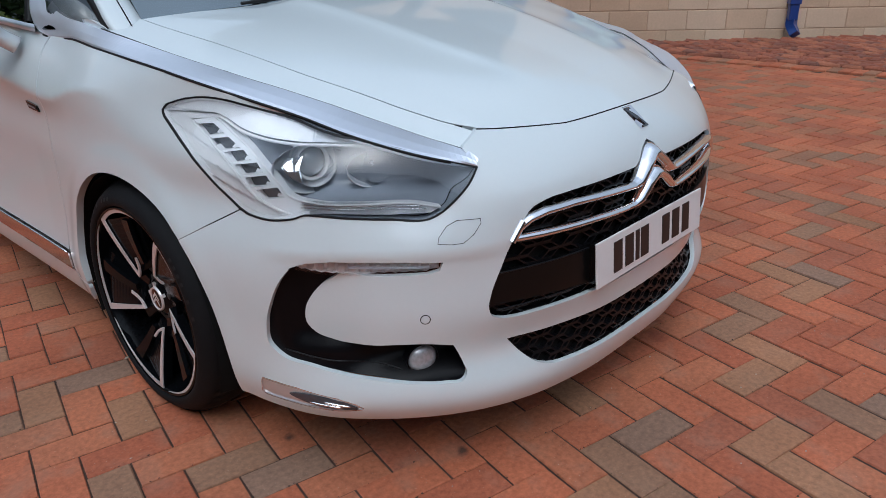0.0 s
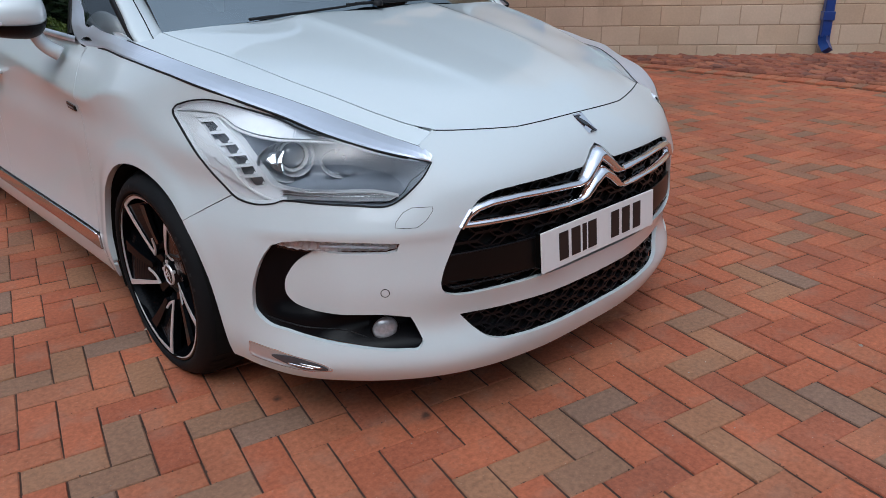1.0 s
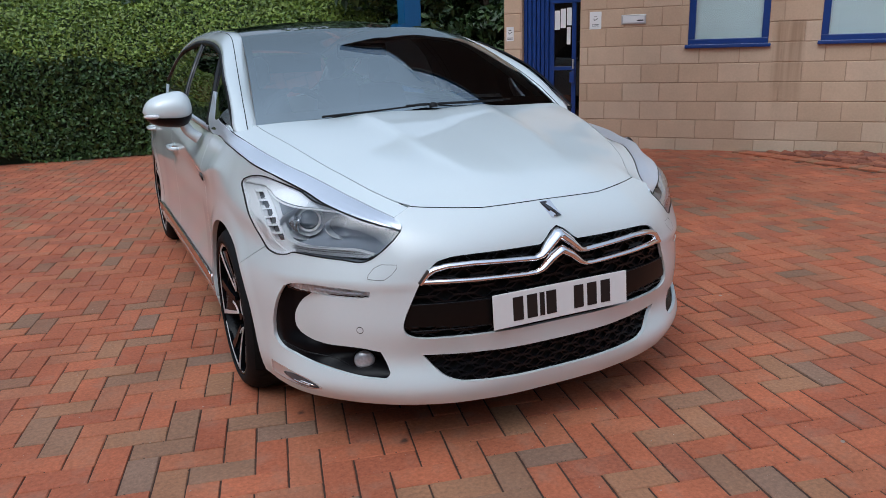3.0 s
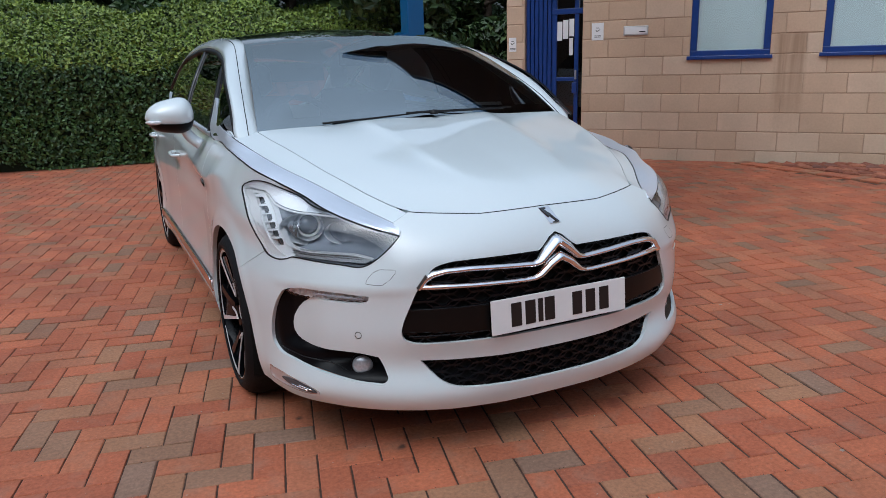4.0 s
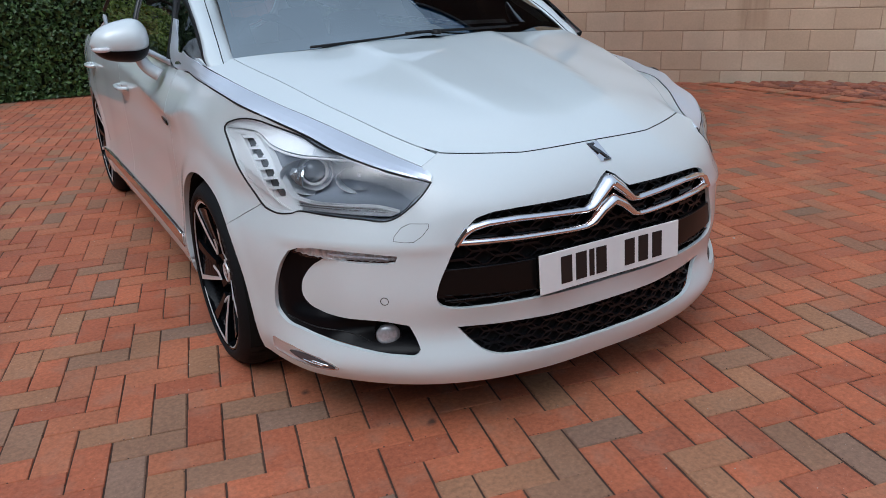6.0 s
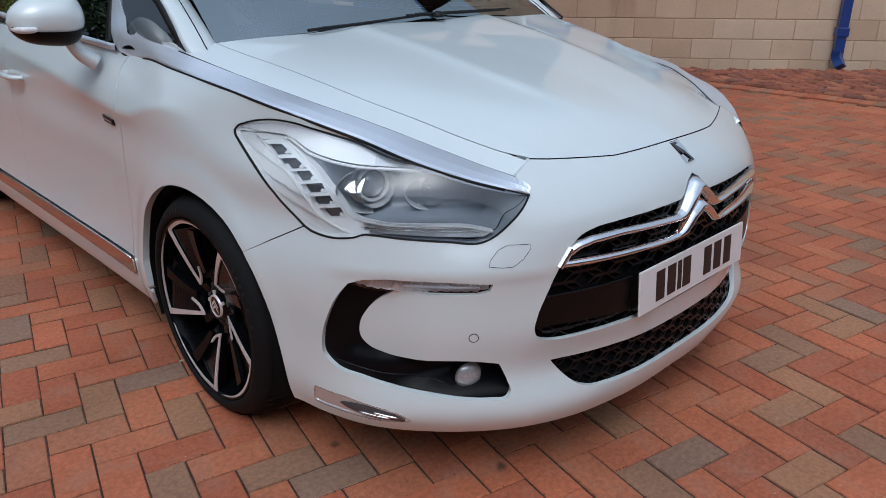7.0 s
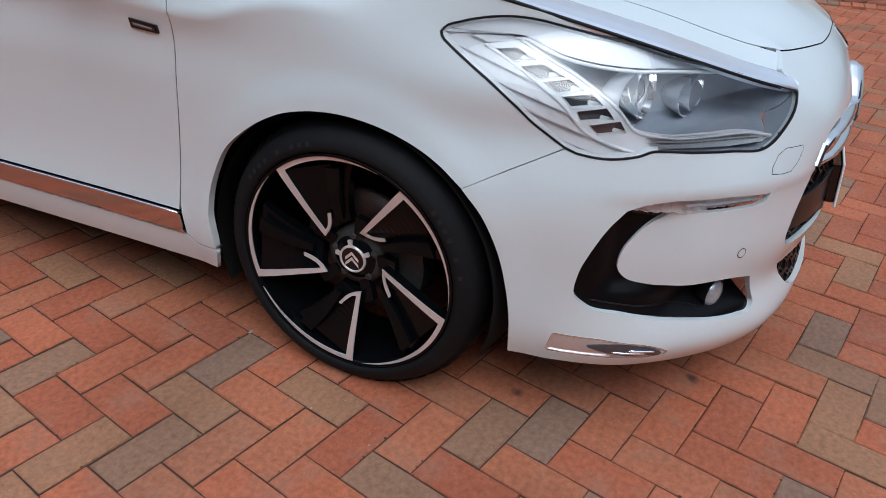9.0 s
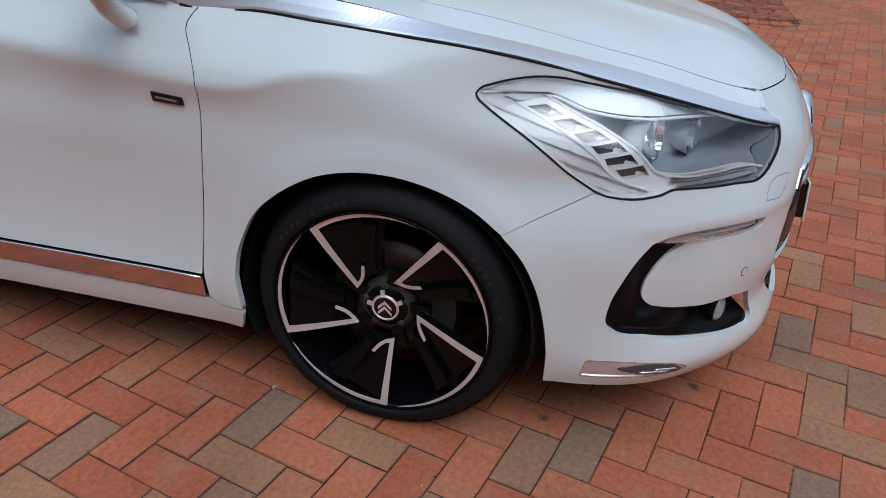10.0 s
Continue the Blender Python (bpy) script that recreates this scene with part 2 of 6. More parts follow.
def wall_stain(m):
    """A brown run-off stain down the blocks between the two windows."""
    nt = m.node_tree
    N, L = nt.nodes, nt.links
    b = N["Principled BSDF"]
    base = b.inputs["Base Color"].links[0].from_socket
    geo, along, sep = N.new("ShaderNodeNewGeometry"), N.new("ShaderNodeVectorMath"), N.new("ShaderNodeSeparateXYZ")
    along.operation = "DOT_PRODUCT"
    along.inputs[1].default_value = (-0.636, 0.772, 0)
    L.new(geo.outputs["Position"], along.inputs[0])
    L.new(geo.outputs["Position"], sep.inputs[0])
    line = N.new("ShaderNodeCombineXYZ")
    L.new(along.outputs["Value"], line.inputs["X"])
    thin = N.new("ShaderNodeMath")
    thin.operation = "MULTIPLY"
    thin.inputs[1].default_value = 0.05
    L.new(sep.outputs["Z"], thin.inputs[0])
    L.new(thin.outputs[0], line.inputs["Z"])
    streak = N.new("ShaderNodeTexNoise")
    streak.inputs["Scale"].default_value, streak.inputs["Detail"].default_value = 22.0, 3.0
    L.new(line.outputs[0], streak.inputs["Vector"])
    total = None
    at = -0.636 * 5.247 + 0.772 * 4.325
    for src, lo, hi, a, c in ((along.outputs["Value"], at - 1.50, at - 1.43, 0.0, 1.0), (along.outputs["Value"], at - 1.20, at - 1.11, 1.0, 0.0), (sep.outputs["Z"], 0.15, 1.2, 0.0, 1.0), (sep.outputs["Z"], 1.425, 1.44, 1.0, 0.0), (streak.outputs["Fac"], 0.3, 0.62, 0.35, 0.75)):
        r = N.new("ShaderNodeMapRange")
        for k, v in (("From Min", lo), ("From Max", hi), ("To Min", a), ("To Max", c)):
            r.inputs[k].default_value = v
        L.new(src, r.inputs["Value"])
        if total is None:
            total = r.outputs["Result"]
        else:
            k = N.new("ShaderNodeMath")
            k.operation = "MULTIPLY"
            L.new(total, k.inputs[0])
            L.new(r.outputs["Result"], k.inputs[1])
            total = k.outputs[0]
    mx = N.new("ShaderNodeMix")
    mx.data_type = "RGBA"
    mx.inputs["B"].default_value = (0.30, 0.185, 0.11, 1)
    L.new(total, mx.inputs["Factor"])
    L.new(base, mx.inputs["A"])
    L.new(mx.outputs["Result"], b.inputs["Base Color"])


wall_stain(BLOCK)
MORTAR = material("mortar", (0.47, 0.33, 0.225), 0.95, spread=0.15, scale=40, bump=0.3)
SETT = piece_material("red_sett", ((0.0, (0.30, 0.10, 0.055)), (0.3, (0.24, 0.082, 0.05)), (0.6, (0.34, 0.125, 0.068)), (0.85, (0.20, 0.085, 0.06))), 0.9, 60.0, 0.5, 0.3)
BLUE = material("blue_paint", (0.012, 0.045, 0.21), 0.35, coat=0.3, spread=0.08, scale=30)
BLUE_POST = material("blue_post_paint", (0.01, 0.10, 0.27), 0.35, coat=0.3, spread=0.08, scale=30)
BLIND = material("window_blind", (0.80, 0.85, 0.84), 0.8, spread=0.06, scale=8)
PAPER = material("paper_notice", (0.82, 0.81, 0.8), 0.7)
STEEL = material("mailbox_steel", (0.62, 0.61, 0.6), 0.4, metal=0.6, spread=0.08, scale=40)
BARK = material("bark", (0.07, 0.05, 0.035), 0.95, spread=0.4, scale=25, bump=0.8, bump_scale=60)
SOIL = material("soil", (0.05, 0.034, 0.022), 0.95, spread=0.4, scale=12, bump=0.6, bump_scale=60)


def leaf_material(name, a, b_, c):
    return piece_material(name, ((0.0, a), (0.3, b_), (0.55, c), (0.8, tuple(v * 0.7 for v in a))), 0.5, 30.0, 0.0, 0.3)


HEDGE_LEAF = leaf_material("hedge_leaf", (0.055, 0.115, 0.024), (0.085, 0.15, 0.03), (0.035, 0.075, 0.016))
TREE_LEAF = leaf_material("tree_leaf", (0.048, 0.092, 0.026), (0.078, 0.13, 0.038), (0.028, 0.06, 0.017))


# ---- mesh helpers ----
def mesh_part(name, verts, faces, mat, parent=None, label="", smooth=True, flip=False):
    """One mesh object. flip mirrors it across the car's middle plane."""
    verts = np.asarray(verts, float).reshape(-1, 3)
    if flip:
        verts = verts * (-1, 1, 1)
        faces = [tuple(reversed(f)) for f in faces]
    me = bpy.data.meshes.new(name)
    me.from_pydata([tuple(v) for v in verts.tolist()], [], [tuple(int(i) for i in f) for f in faces])
    me.polygons.foreach_set("use_smooth", [smooth] * len(me.polygons))
    me.materials.append(mat)
    ob = new(name, me)
    if parent:
        ob.parent = parent
    if label:
        tagged(ob, label)
    return ob


def thing(name, label, category, at=(0, 0, 0), group="", kind=""):
    ob = new(name)
    ob.location = at
    return tagged(ob, label, category, group, kind)


def part(name, bm, mat, parent=None, label="", smooth=False, at=None):
    me = bpy.data.meshes.new(name)
    bmesh.ops.recalc_face_normals(bm, faces=bm.faces[:])
    bm.to_mesh(me)
    bm.free()
    me.polygons.foreach_set("use_smooth", [smooth] * len(me.polygons))
    me.materials.append(mat)
    ob = new(name, me)
    if parent:
        ob.parent = parent
    if at is not None:
        ob.matrix_basis = at
    if label:
        tagged(ob, label)
    return ob


def box(bm, lo, hi, bevel=0.0, m=None):
    r = bmesh.ops.create_cube(bm, size=1.0)
    lo, hi = Vector(lo), Vector(hi)
    for v in r["verts"]:
        v.co = Vector([lo[i] + (v.co[i] + 0.5) * (hi[i] - lo[i]) for i in range(3)])
    if bevel:
        edges = list({e for v in r["verts"] for e in v.link_edges})
        made = bmesh.ops.bevel(bm, geom=edges, offset=bevel, segments=2, profile=0.5, affect="EDGES")
        verts = made["verts"]
    else:
        verts = r["verts"]
    if m is not None:
        bmesh.ops.transform(bm, matrix=m, verts=list({v for v in verts}))
    return bm


def hermite(knots, vals, q):
    """Smooth curve through vals at knots."""
    k, v = np.asarray(knots, float), np.asarray(vals, float)
    q = np.clip(np.asarray(q, float), k[0], k[-1])
    one = v.ndim == 1
    if one:
        v = v[:, None]
    h = np.diff(k)[:, None]
    s = np.diff(v, axis=0) / h
    m = np.empty_like(v)
    m[0], m[-1] = s[0], s[-1]
    m[1:-1] = (s[:-1] * h[1:] + s[1:] * h[:-1]) / (h[1:] + h[:-1])
    i = np.clip(np.searchsorted(k, q, side="right") - 1, 0, len(k) - 2)
    g = h[i]
    t = (q - k[i])[..., None] / g
    r = (1 + 2 * t) * (1 - t) ** 2 * v[i] + t * (1 - t) ** 2 * g * m[i] + t * t * (3 - 2 * t) * v[i + 1] + t * t * (t - 1) * g * m[i + 1]
    return r[..., 0] if one else r


def curve_through(points, n):
    """n points on a smooth curve through the given ones, evenly spread along it."""
    p = np.asarray(points, float)
    k = np.r_[0, np.cumsum(np.linalg.norm(np.diff(p, axis=0), axis=1))]
    return hermite(k, p, np.linspace(0, k[-1], n))


def dense(points, step, closed=True):
    """A polyline with straight runs, resampled at about step."""
    p = np.asarray(points, float)
    if closed:
        p = np.vstack([p, p[:1]])
    out = []
    for a, b in zip(p[:-1], p[1:]):
        n = max(1, int(math.ceil(np.linalg.norm(b - a) / step)))
        out += [a + (b - a) * i / n for i in range(n)]
    if not closed:
        out.append(p[-1])
    return np.array(out)


def rounded(points, step=0.008, closed=True):
    """A smooth closed outline through the points."""
    p = np.asarray(points, float)
    if closed:
        q = np.vstack([p[-2:], p, p[:2]])
    k = np.r_[0, np.cumsum(np.linalg.norm(np.diff(q, axis=0), axis=1))]
    a, b = k[2], k[len(p) + 2]
    return hermite(k, q, np.linspace(a, b, max(8, int((b - a) / step)), endpoint=False))


def inside(poly, pts):
    x, y = pts[:, 0], pts[:, 1]
    hit = np.zeros(len(pts), bool)
    for (x0, y0), (x1, y1) in zip(poly, np.roll(poly, -1, axis=0)):
        if y0 != y1:
            hit ^= ((y0 > y) != (y1 > y)) & (x < (x1 - x0) * (y - y0) / (y1 - y0) + x0)
    return hit


def inset(poly, by):
    """The outline moved inwards by a small distance."""
    p = np.asarray(poly, float)
    a, b = np.roll(p, 1, axis=0), np.roll(p, -1, axis=0)
    d = b - a
    d /= np.maximum(np.linalg.norm(d, axis=1, keepdims=True), 1e-9)
    n = np.stack([-d[:, 1], d[:, 0]], 1)
    area = 0.5 * np.sum(p[:, 0] * b[:, 1] - b[:, 0] * p[:, 1])
    return p + n * by * (1 if area > 0 else -1)


from mathutils.geometry import delaunay_2d_cdt


def sm(points, step=0.009):
    """Points on a smooth open curve through the given ones."""
    p = np.asarray(points, float)
    n = max(3, int(np.linalg.norm(np.diff(p, axis=0), axis=1).sum() / step))
    return [tuple(q) for q in curve_through(p, n).tolist()]


def patch(shape, outline, holes=(), step=0.014, flange=0.012, hole_flange=0.02, rim=0.004):
    """Triangles over the outline less the holes, laid on the surface shape(u, v, depth), with edges turned in."""
    loops = [np.asarray(outline, float)] + [np.asarray(h, float) for h in holes]
    pts, edges = [], []
    for lp in loops:
        n0 = len(pts)
        pts += lp.tolist()
        edges += [(n0 + i, n0 + (i + 1) % len(lp)) for i in range(len(lp))]
    nb = len(pts)
    lo, hi = loops[0].min(0), loops[0].max(0)
    gx, gy = np.meshgrid(np.arange(lo[0], hi[0], step), np.arange(lo[1], hi[1], step), indexing="ij")
    grid = np.c_[gx.ravel(), gy.ravel()]
    extra = [inset(loops[0], rim)] + [inset(h, -rim) for h in loops[1:]]
    keep = inside(loops[0], grid)
    for h in loops[1:]:
        keep &= ~inside(h, grid)
    grid = grid[keep]
    bp = np.array(pts)
    far = np.ones(len(grid), bool)
    for c in range(0, len(bp), 200):
        d = ((grid[:, None] - bp[None, c:c + 200]) ** 2).sum(-1).min(1)
        far &= d > (0.55 * step + rim) ** 2
    grid = grid[far]
    ring = np.vstack(extra)
    ok = inside(loops[0], ring)
    for h in loops[1:]:
        ok &= ~inside(h, ring)
    allp = np.vstack([bp, ring[ok], grid])
    v2, _, tris, *_ = delaunay_2d_cdt([Vector(p) for p in allp.tolist()], edges, [], 0, 1e-6)
    v2 = np.array([tuple(p) for p in v2])
    tris = np.array([t[:3] for t in tris])
    mid = v2[tris].mean(1)
    keep = inside(loops[0], mid)
    for h in loops[1:]:
        keep &= ~inside(h, mid)
    tris = tris[keep]
    a, b, c = v2[tris[:, 0]], v2[tris[:, 1]], v2[tris[:, 2]]
    area = (b[:, 0] - a[:, 0]) * (c[:, 1] - a[:, 1]) - (b[:, 1] - a[:, 1]) * (c[:, 0] - a[:, 0])
    tris = tris[np.abs(area) > 1e-10]
    verts = shape(v2[:, 0], v2[:, 1], 0.0)
    e1, e2 = verts[tris[:, 1]] - verts[tris[:, 0]], verts[tris[:, 2]] - verts[tris[:, 0]]
    # turn every triangle to the outside
    out = shape(mid[keep][np.abs(area) > 1e-10][:, 0], mid[keep][np.abs(area) > 1e-10][:, 1], 0.01) - verts[tris].mean(1)
    wrong = (np.cross(e1, e2) * out).sum(1) < 0
    tris[wrong] = tris[wrong][:, ::-1]
    faces = [tuple(t) for t in tris.tolist()]
    count = {}
    for t in faces:
        for i in range(3):
            k = (t[i], t[(i + 1) % 3])
            count[k] = 1
    border = [k for k in count if (k[1], k[0]) not in count]
    verts = verts.tolist()
    made = {}
    hole_pts = np.vstack(loops[1:]) if len(loops) > 1 else None

    def deep(i):
        if i not in made:
            p = v2[i]
            depth = flange
            if hole_pts is not None and ((hole_pts - p) ** 2).sum(1).min() < 1e-8:
                depth = hole_flange
            verts.append(list(verts[i]))
            verts.append(shape(p[:1], p[1:], -depth)[0].tolist())
            made[i] = len(verts) - 1
        return made[i]

    if flange or hole_flange:
        for i, j in border:
            a, b = deep(i), deep(j)
            faces.append((b - 1, a - 1, a, b))
    return np.array(verts), faces


def sheet(rows):
    """Quads over a grid of points rows[i][j]."""
    r = np.asarray(rows, float)
    n, m = r.shape[:2]
    return r.reshape(-1, 3), [(i * m + j, (i + 1) * m + j, (i + 1) * m + j + 1, i * m + j + 1) for i in range(n - 1) for j in range(m - 1)]


def tube(path, radius, sides=8, squash=None):
    """A round bar along a path; radius may change along it."""
    p = np.asarray(path, float)
    r = np.broadcast_to(np.asarray(radius, float), (len(p),))
    t = np.gradient(p, axis=0)
    t /= np.linalg.norm(t, axis=1, keepdims=True)
    up = np.array([0, 0, 1.0]) if abs(t[0][2]) < 0.9 else np.array([1.0, 0, 0])
    V = []
    for q, d, rr in zip(p, t, r):
        a = np.cross(d, up)
        a /= np.linalg.norm(a)
        b = np.cross(a, d)
        for k in range(sides):
            w = 2 * math.pi * k / sides
            V.append(q + rr * (a * math.cos(w) + b * math.sin(w) * (squash or 1)))
    n = len(p)
    F = [(i * sides + k, i * sides + (k + 1) % sides, (i + 1) * sides + (k + 1) % sides, (i + 1) * sides + k) for i in range(n - 1) for k in range(sides)]
    F += [tuple(range(sides))[::-1], tuple((n - 1) * sides + k for k in range(sides))]
    return np.array(V), F


def lathe(profile, n=64, axis_x=True, start=0.0, sweep=2 * math.pi):
    """Turns a profile of (along, radius) pairs about the x axis."""
    p = np.asarray(profile, float)
    closed = abs(sweep - 2 * math.pi) < 1e-6
    a = start + np.linspace(0, sweep, n, endpoint=not closed)
    V = np.stack([np.broadcast_to(p[None, :, 0], (n, len(p))), p[None, :, 1] * np.sin(a)[:, None], p[None, :, 1] * np.cos(a)[:, None]], -1)
    m = len(p)
    F = [(i * m + j, i * m + j + 1, ((i + 1) % n) * m + j + 1, ((i + 1) % n) * m + j) for i in range(n if closed else n - 1) for j in range(m - 1)]
    return V.reshape(-1, 3), F


def merge(*meshes):
    V, F, n = [], [], 0
    for v, f in meshes:
        V.append(np.asarray(v, float).reshape(-1, 3))
        F += [tuple(i + n for i in q) for q in f]
        n += len(V[-1])
    return np.vstack(V), F


# ---- the car's skin ----
# plan line at bumper height, from the middle of the nose round the corner to the tail; the front axle stands at y = 0
PLAN = np.array([(-0.22, -0.948), (0, -0.955), (0.22, -0.948), (0.42, -0.908), (0.52, -0.868), (0.62, -0.80), (0.72, -0.70), (0.80, -0.59), (0.85, -0.47), (0.88, -0.34),
                 (0.90, -0.15), (0.905, 0.1), (0.90, 0.45), (0.905, 1.2), (0.915, 2.0), (0.915, 2.8), (0.88, 3.15), (0.76, 3.42), (0.45, 3.55), (0, 3.58), (-0.45, 3.55)])
PLAN_U = np.r_[0, np.cumsum(np.hypot(*np.diff(PLAN, axis=0).T))]
PLAN_U -= PLAN_U[1]
SKIN_U = np.array([0, 0.25, 0.45, 0.58, 0.72, 0.86, 1.0, 1.15, 1.4, 1.75, 2.1])
SKIN_Z = np.array([0.16, 0.24, 0.32, 0.42, 0.52, 0.60, 0.68, 0.76, 0.84, 0.93, 1.0])
# how far the skin stands out from the plan line, level by level
AT_LIP = (-0.027, -0.028, -0.027, -0.027, -0.025, -0.022, -0.023, -0.025, -0.025, -0.028, -0.030)
AT_SPLITTER = (-0.003, -0.001, 0.005, 0.013, 0.020, 0.022, 0.010, -0.003, -0.008, -0.007, -0.004)
AT_FOG = (-0.006, -0.014, -0.020, -0.009, 0.002, 0.006, 0.007, 0.005, 0.003, 0.002, 0.001)
AT_PLATE = (0.004, 0.004, -0.001, 0.000, 0.004, 0.006, 0.007, 0.007, 0.004, -0.002, -0.009)
AT_MID = (0.007, 0.004, -0.001, -0.002, 0.001, 0.004, 0.008, 0.008, 0.004, -0.004, -0.012)
AT_LEDGE = (0.001, -0.003, -0.006, -0.006, -0.007, -0.003, -0.003, -0.006, -0.004, -0.005, -0.012)
AT_LAMP_FOOT = (-0.013, -0.015, -0.020, -0.030, -0.036, -0.022, -0.022, -0.028, -0.019, -0.010, -0.010)
AT_LAMP = (-0.054, -0.068, -0.078, -0.071, -0.053, -0.042, -0.038, -0.033, -0.025, -0.017, -0.016)
AT_SHOULDER = (-0.139, -0.160, -0.170, -0.157, -0.126, -0.113, -0.122, -0.092, -0.047, -0.026, -0.020)
AT_BELT = (-0.265, -0.274, -0.271, -0.257, -0.231, -0.202, -0.167, -0.110, -0.080, -0.072, -0.060)
AT_SILL_GLASS = (-0.400, -0.400, -0.390, -0.370, -0.340, -0.300, -0.228, -0.158, -0.128, -0.110, -0.095)
SKIN_D = np.array([AT_LIP, AT_SPLITTER, AT_FOG, AT_PLATE, AT_MID, AT_LEDGE, AT_LAMP_FOOT, AT_LAMP, AT_SHOULDER, AT_BELT, AT_SILL_GLASS]).T


def basis(knots, q):
    """Weights of a natural cubic spline, so that the skin's curvature runs on without steps."""
    k = np.asarray(knots, float)
    n, h = len(k), np.diff(k)
    A, B = np.eye(n), np.zeros((n, n))
    for r in range(1, n - 1):
        A[r, r - 1:r + 2] = h[r - 1], 2 * (h[r - 1] + h[r]), h[r]
        B[r, r - 1:r + 2] = 6 / h[r - 1], -6 / h[r - 1] - 6 / h[r], 6 / h[r]
    M = np.linalg.solve(A, B)
    q = np.clip(np.asarray(q, float), k[0], k[-1])
    i = np.clip(np.searchsorted(k, q, side="right") - 1, 0, n - 2)
    g, eye = h[i][..., None], np.eye(n)
    a, b = (k[i + 1] - q)[..., None] / g, (q - k[i])[..., None] / g
    return a * eye[i] + b * eye[i + 1] + ((a ** 3 - a) * M[i] + (b ** 3 - b) * M[i + 1]) * g * g / 6


def smooth01(t):
    t = np.clip(t, 0, 1)
    return t * t * (3 - 2 * t)


def skin(u, z, off=0.0):
    """The body side and bumper skin: u runs round the car (positive on its right-hand side), z is the height."""
    u, z = np.atleast_1d(np.asarray(u, float)), np.atleast_1d(np.asarray(z, float))
    a = np.abs(u)
    p = hermite(PLAN_U, PLAN, a)
    t = hermite(PLAN_U, PLAN, a + 2e-3) - hermite(PLAN_U, PLAN, a - 2e-3)
    t /= np.linalg.norm(t, axis=-1, keepdims=True)
    n = np.stack([t[:, 1], -t[:, 0]], -1)
    d = np.einsum("ni,ij,nj->n", basis(SKIN_U, np.clip(a, 0, SKIN_U[-1])), SKIN_D, basis(SKIN_Z, np.clip(z, SKIN_Z[0], SKIN_Z[-1])))
    # shoulder crease along the doors, fading out on the wing
    zc = hermite((1.3, 1.5, 1.58, 1.64, 1.70, 1.755, 1.80, 1.86, 1.93, 2.03, 2.2, 2.6, 3.05, 4.0, 6.0), (0.825, 0.845, 0.854, 0.857, 0.851, 0.839, 0.823, 0.811, 0.809, 0.817, 0.832, 0.870, 0.893, 0.915, 0.92), np.clip(a, 1.3, 6.0))
    s = z - zc
    d = d + 0.021 * smooth01((a - 1.46) / 0.22) * np.where(s > 0, np.exp(-s / 0.10), np.exp(s / 0.045))
    # ledge above the indicator
    s = z - 0.587
    d = d + 0.007 * smooth01((a - 0.42) / 0.15) * smooth01((1.05 - a) / 0.12) * np.where(s > 0, np.exp(-s / 0.05), np.exp(s / 0.012))
    # flared lips of the wheel arches
    for cy, cz in ((0.0, 0.31), (2.727, 0.31)):
        y = p[:, 1]
        r = np.hypot(y - cy, z - cz)
        d = d + 0.006 * smooth01((0.44 - r) / 0.06) * (a > 1.1)
    xy = p + n * (d + off)[:, None]
    return np.c_[-np.sign(np.where(u == 0, 1, u)) * xy[:, 0], xy[:, 1], z]


# the bonnet as a height over (x, y)
BON_Y = np.array([-0.90, -0.82, -0.75, -0.6, -0.4, -0.2, 0.0, 0.2])
BON_W = np.array([0, 0.25, 0.45, 0.60, 0.72, 0.85])
BON_Z = np.array([(0.772, 0.758, 0.705, 0.613, 0.497, 0.359), (0.823, 0.815, 0.769, 0.688, 0.590, 0.458), (0.858, 0.852, 0.803, 0.732, 0.665, 0.560), (0.903, 0.898, 0.867, 0.825, 0.772, 0.696), (0.948, 0.944, 0.927, 0.901, 0.877, 0.837), (0.987, 0.984, 0.972, 0.955, 0.935, 0.901), (1.020, 1.017, 1.006, 0.997, 0.979, 0.952), (1.050, 1.046, 1.036, 1.030, 1.021, 1.000)])


def bonnet_skin(x, y, off=0.0):
    x, y = np.atleast_1d(np.asarray(x, float)), np.atleast_1d(np.asarray(y, float))
    w = np.abs(x)

    def height(w, y):
        z = np.einsum("ni,ij,nj->n", basis(BON_Y, y), BON_Z, basis(BON_W, w))
        ridge = np.interp(y, (-0.9, -0.73, -0.45, -0.02, 0.1), (0.15, 0.185, 0.24, 0.28, 0.29))
        s = w - ridge
        return z + 0.010 * smooth01((y + 0.84) / 0.35) * np.where(s > 0, np.exp(-s / 0.035), np.exp(s / 0.20))

    z, e = height(w, y), 1e-3
    n = np.stack([-(height(w + e, y) - height(np.abs(w - e), y)) / (2 * e) * np.sign(x + 1e-9), -(height(w, y + e) - height(w, y - e)) / (2 * e), np.ones_like(z)], -1)
    n /= np.linalg.norm(n, axis=1, keepdims=True)
    return np.c_[x, y, z] + n * off


def plan_to_u(y):
    """u on the body side at a given y."""
    us = np.linspace(1.0, 4.6, 2000)
    return np.interp(y, skin(us, us * 0 + 0.5)[:, 1], us)


# ---- the car ----
car = thing("car", "pearl white five-door hatchback parked on brick paving", "car")


TUCKED = {"wing": 0.06, "chrome_spear": 0.06, "spear_line": 0.06, "spear_seal": 0.06, "bonnet_edge_panel": 0.06, "roof_pillar": 0.028, "pillar_seam": 0.028}


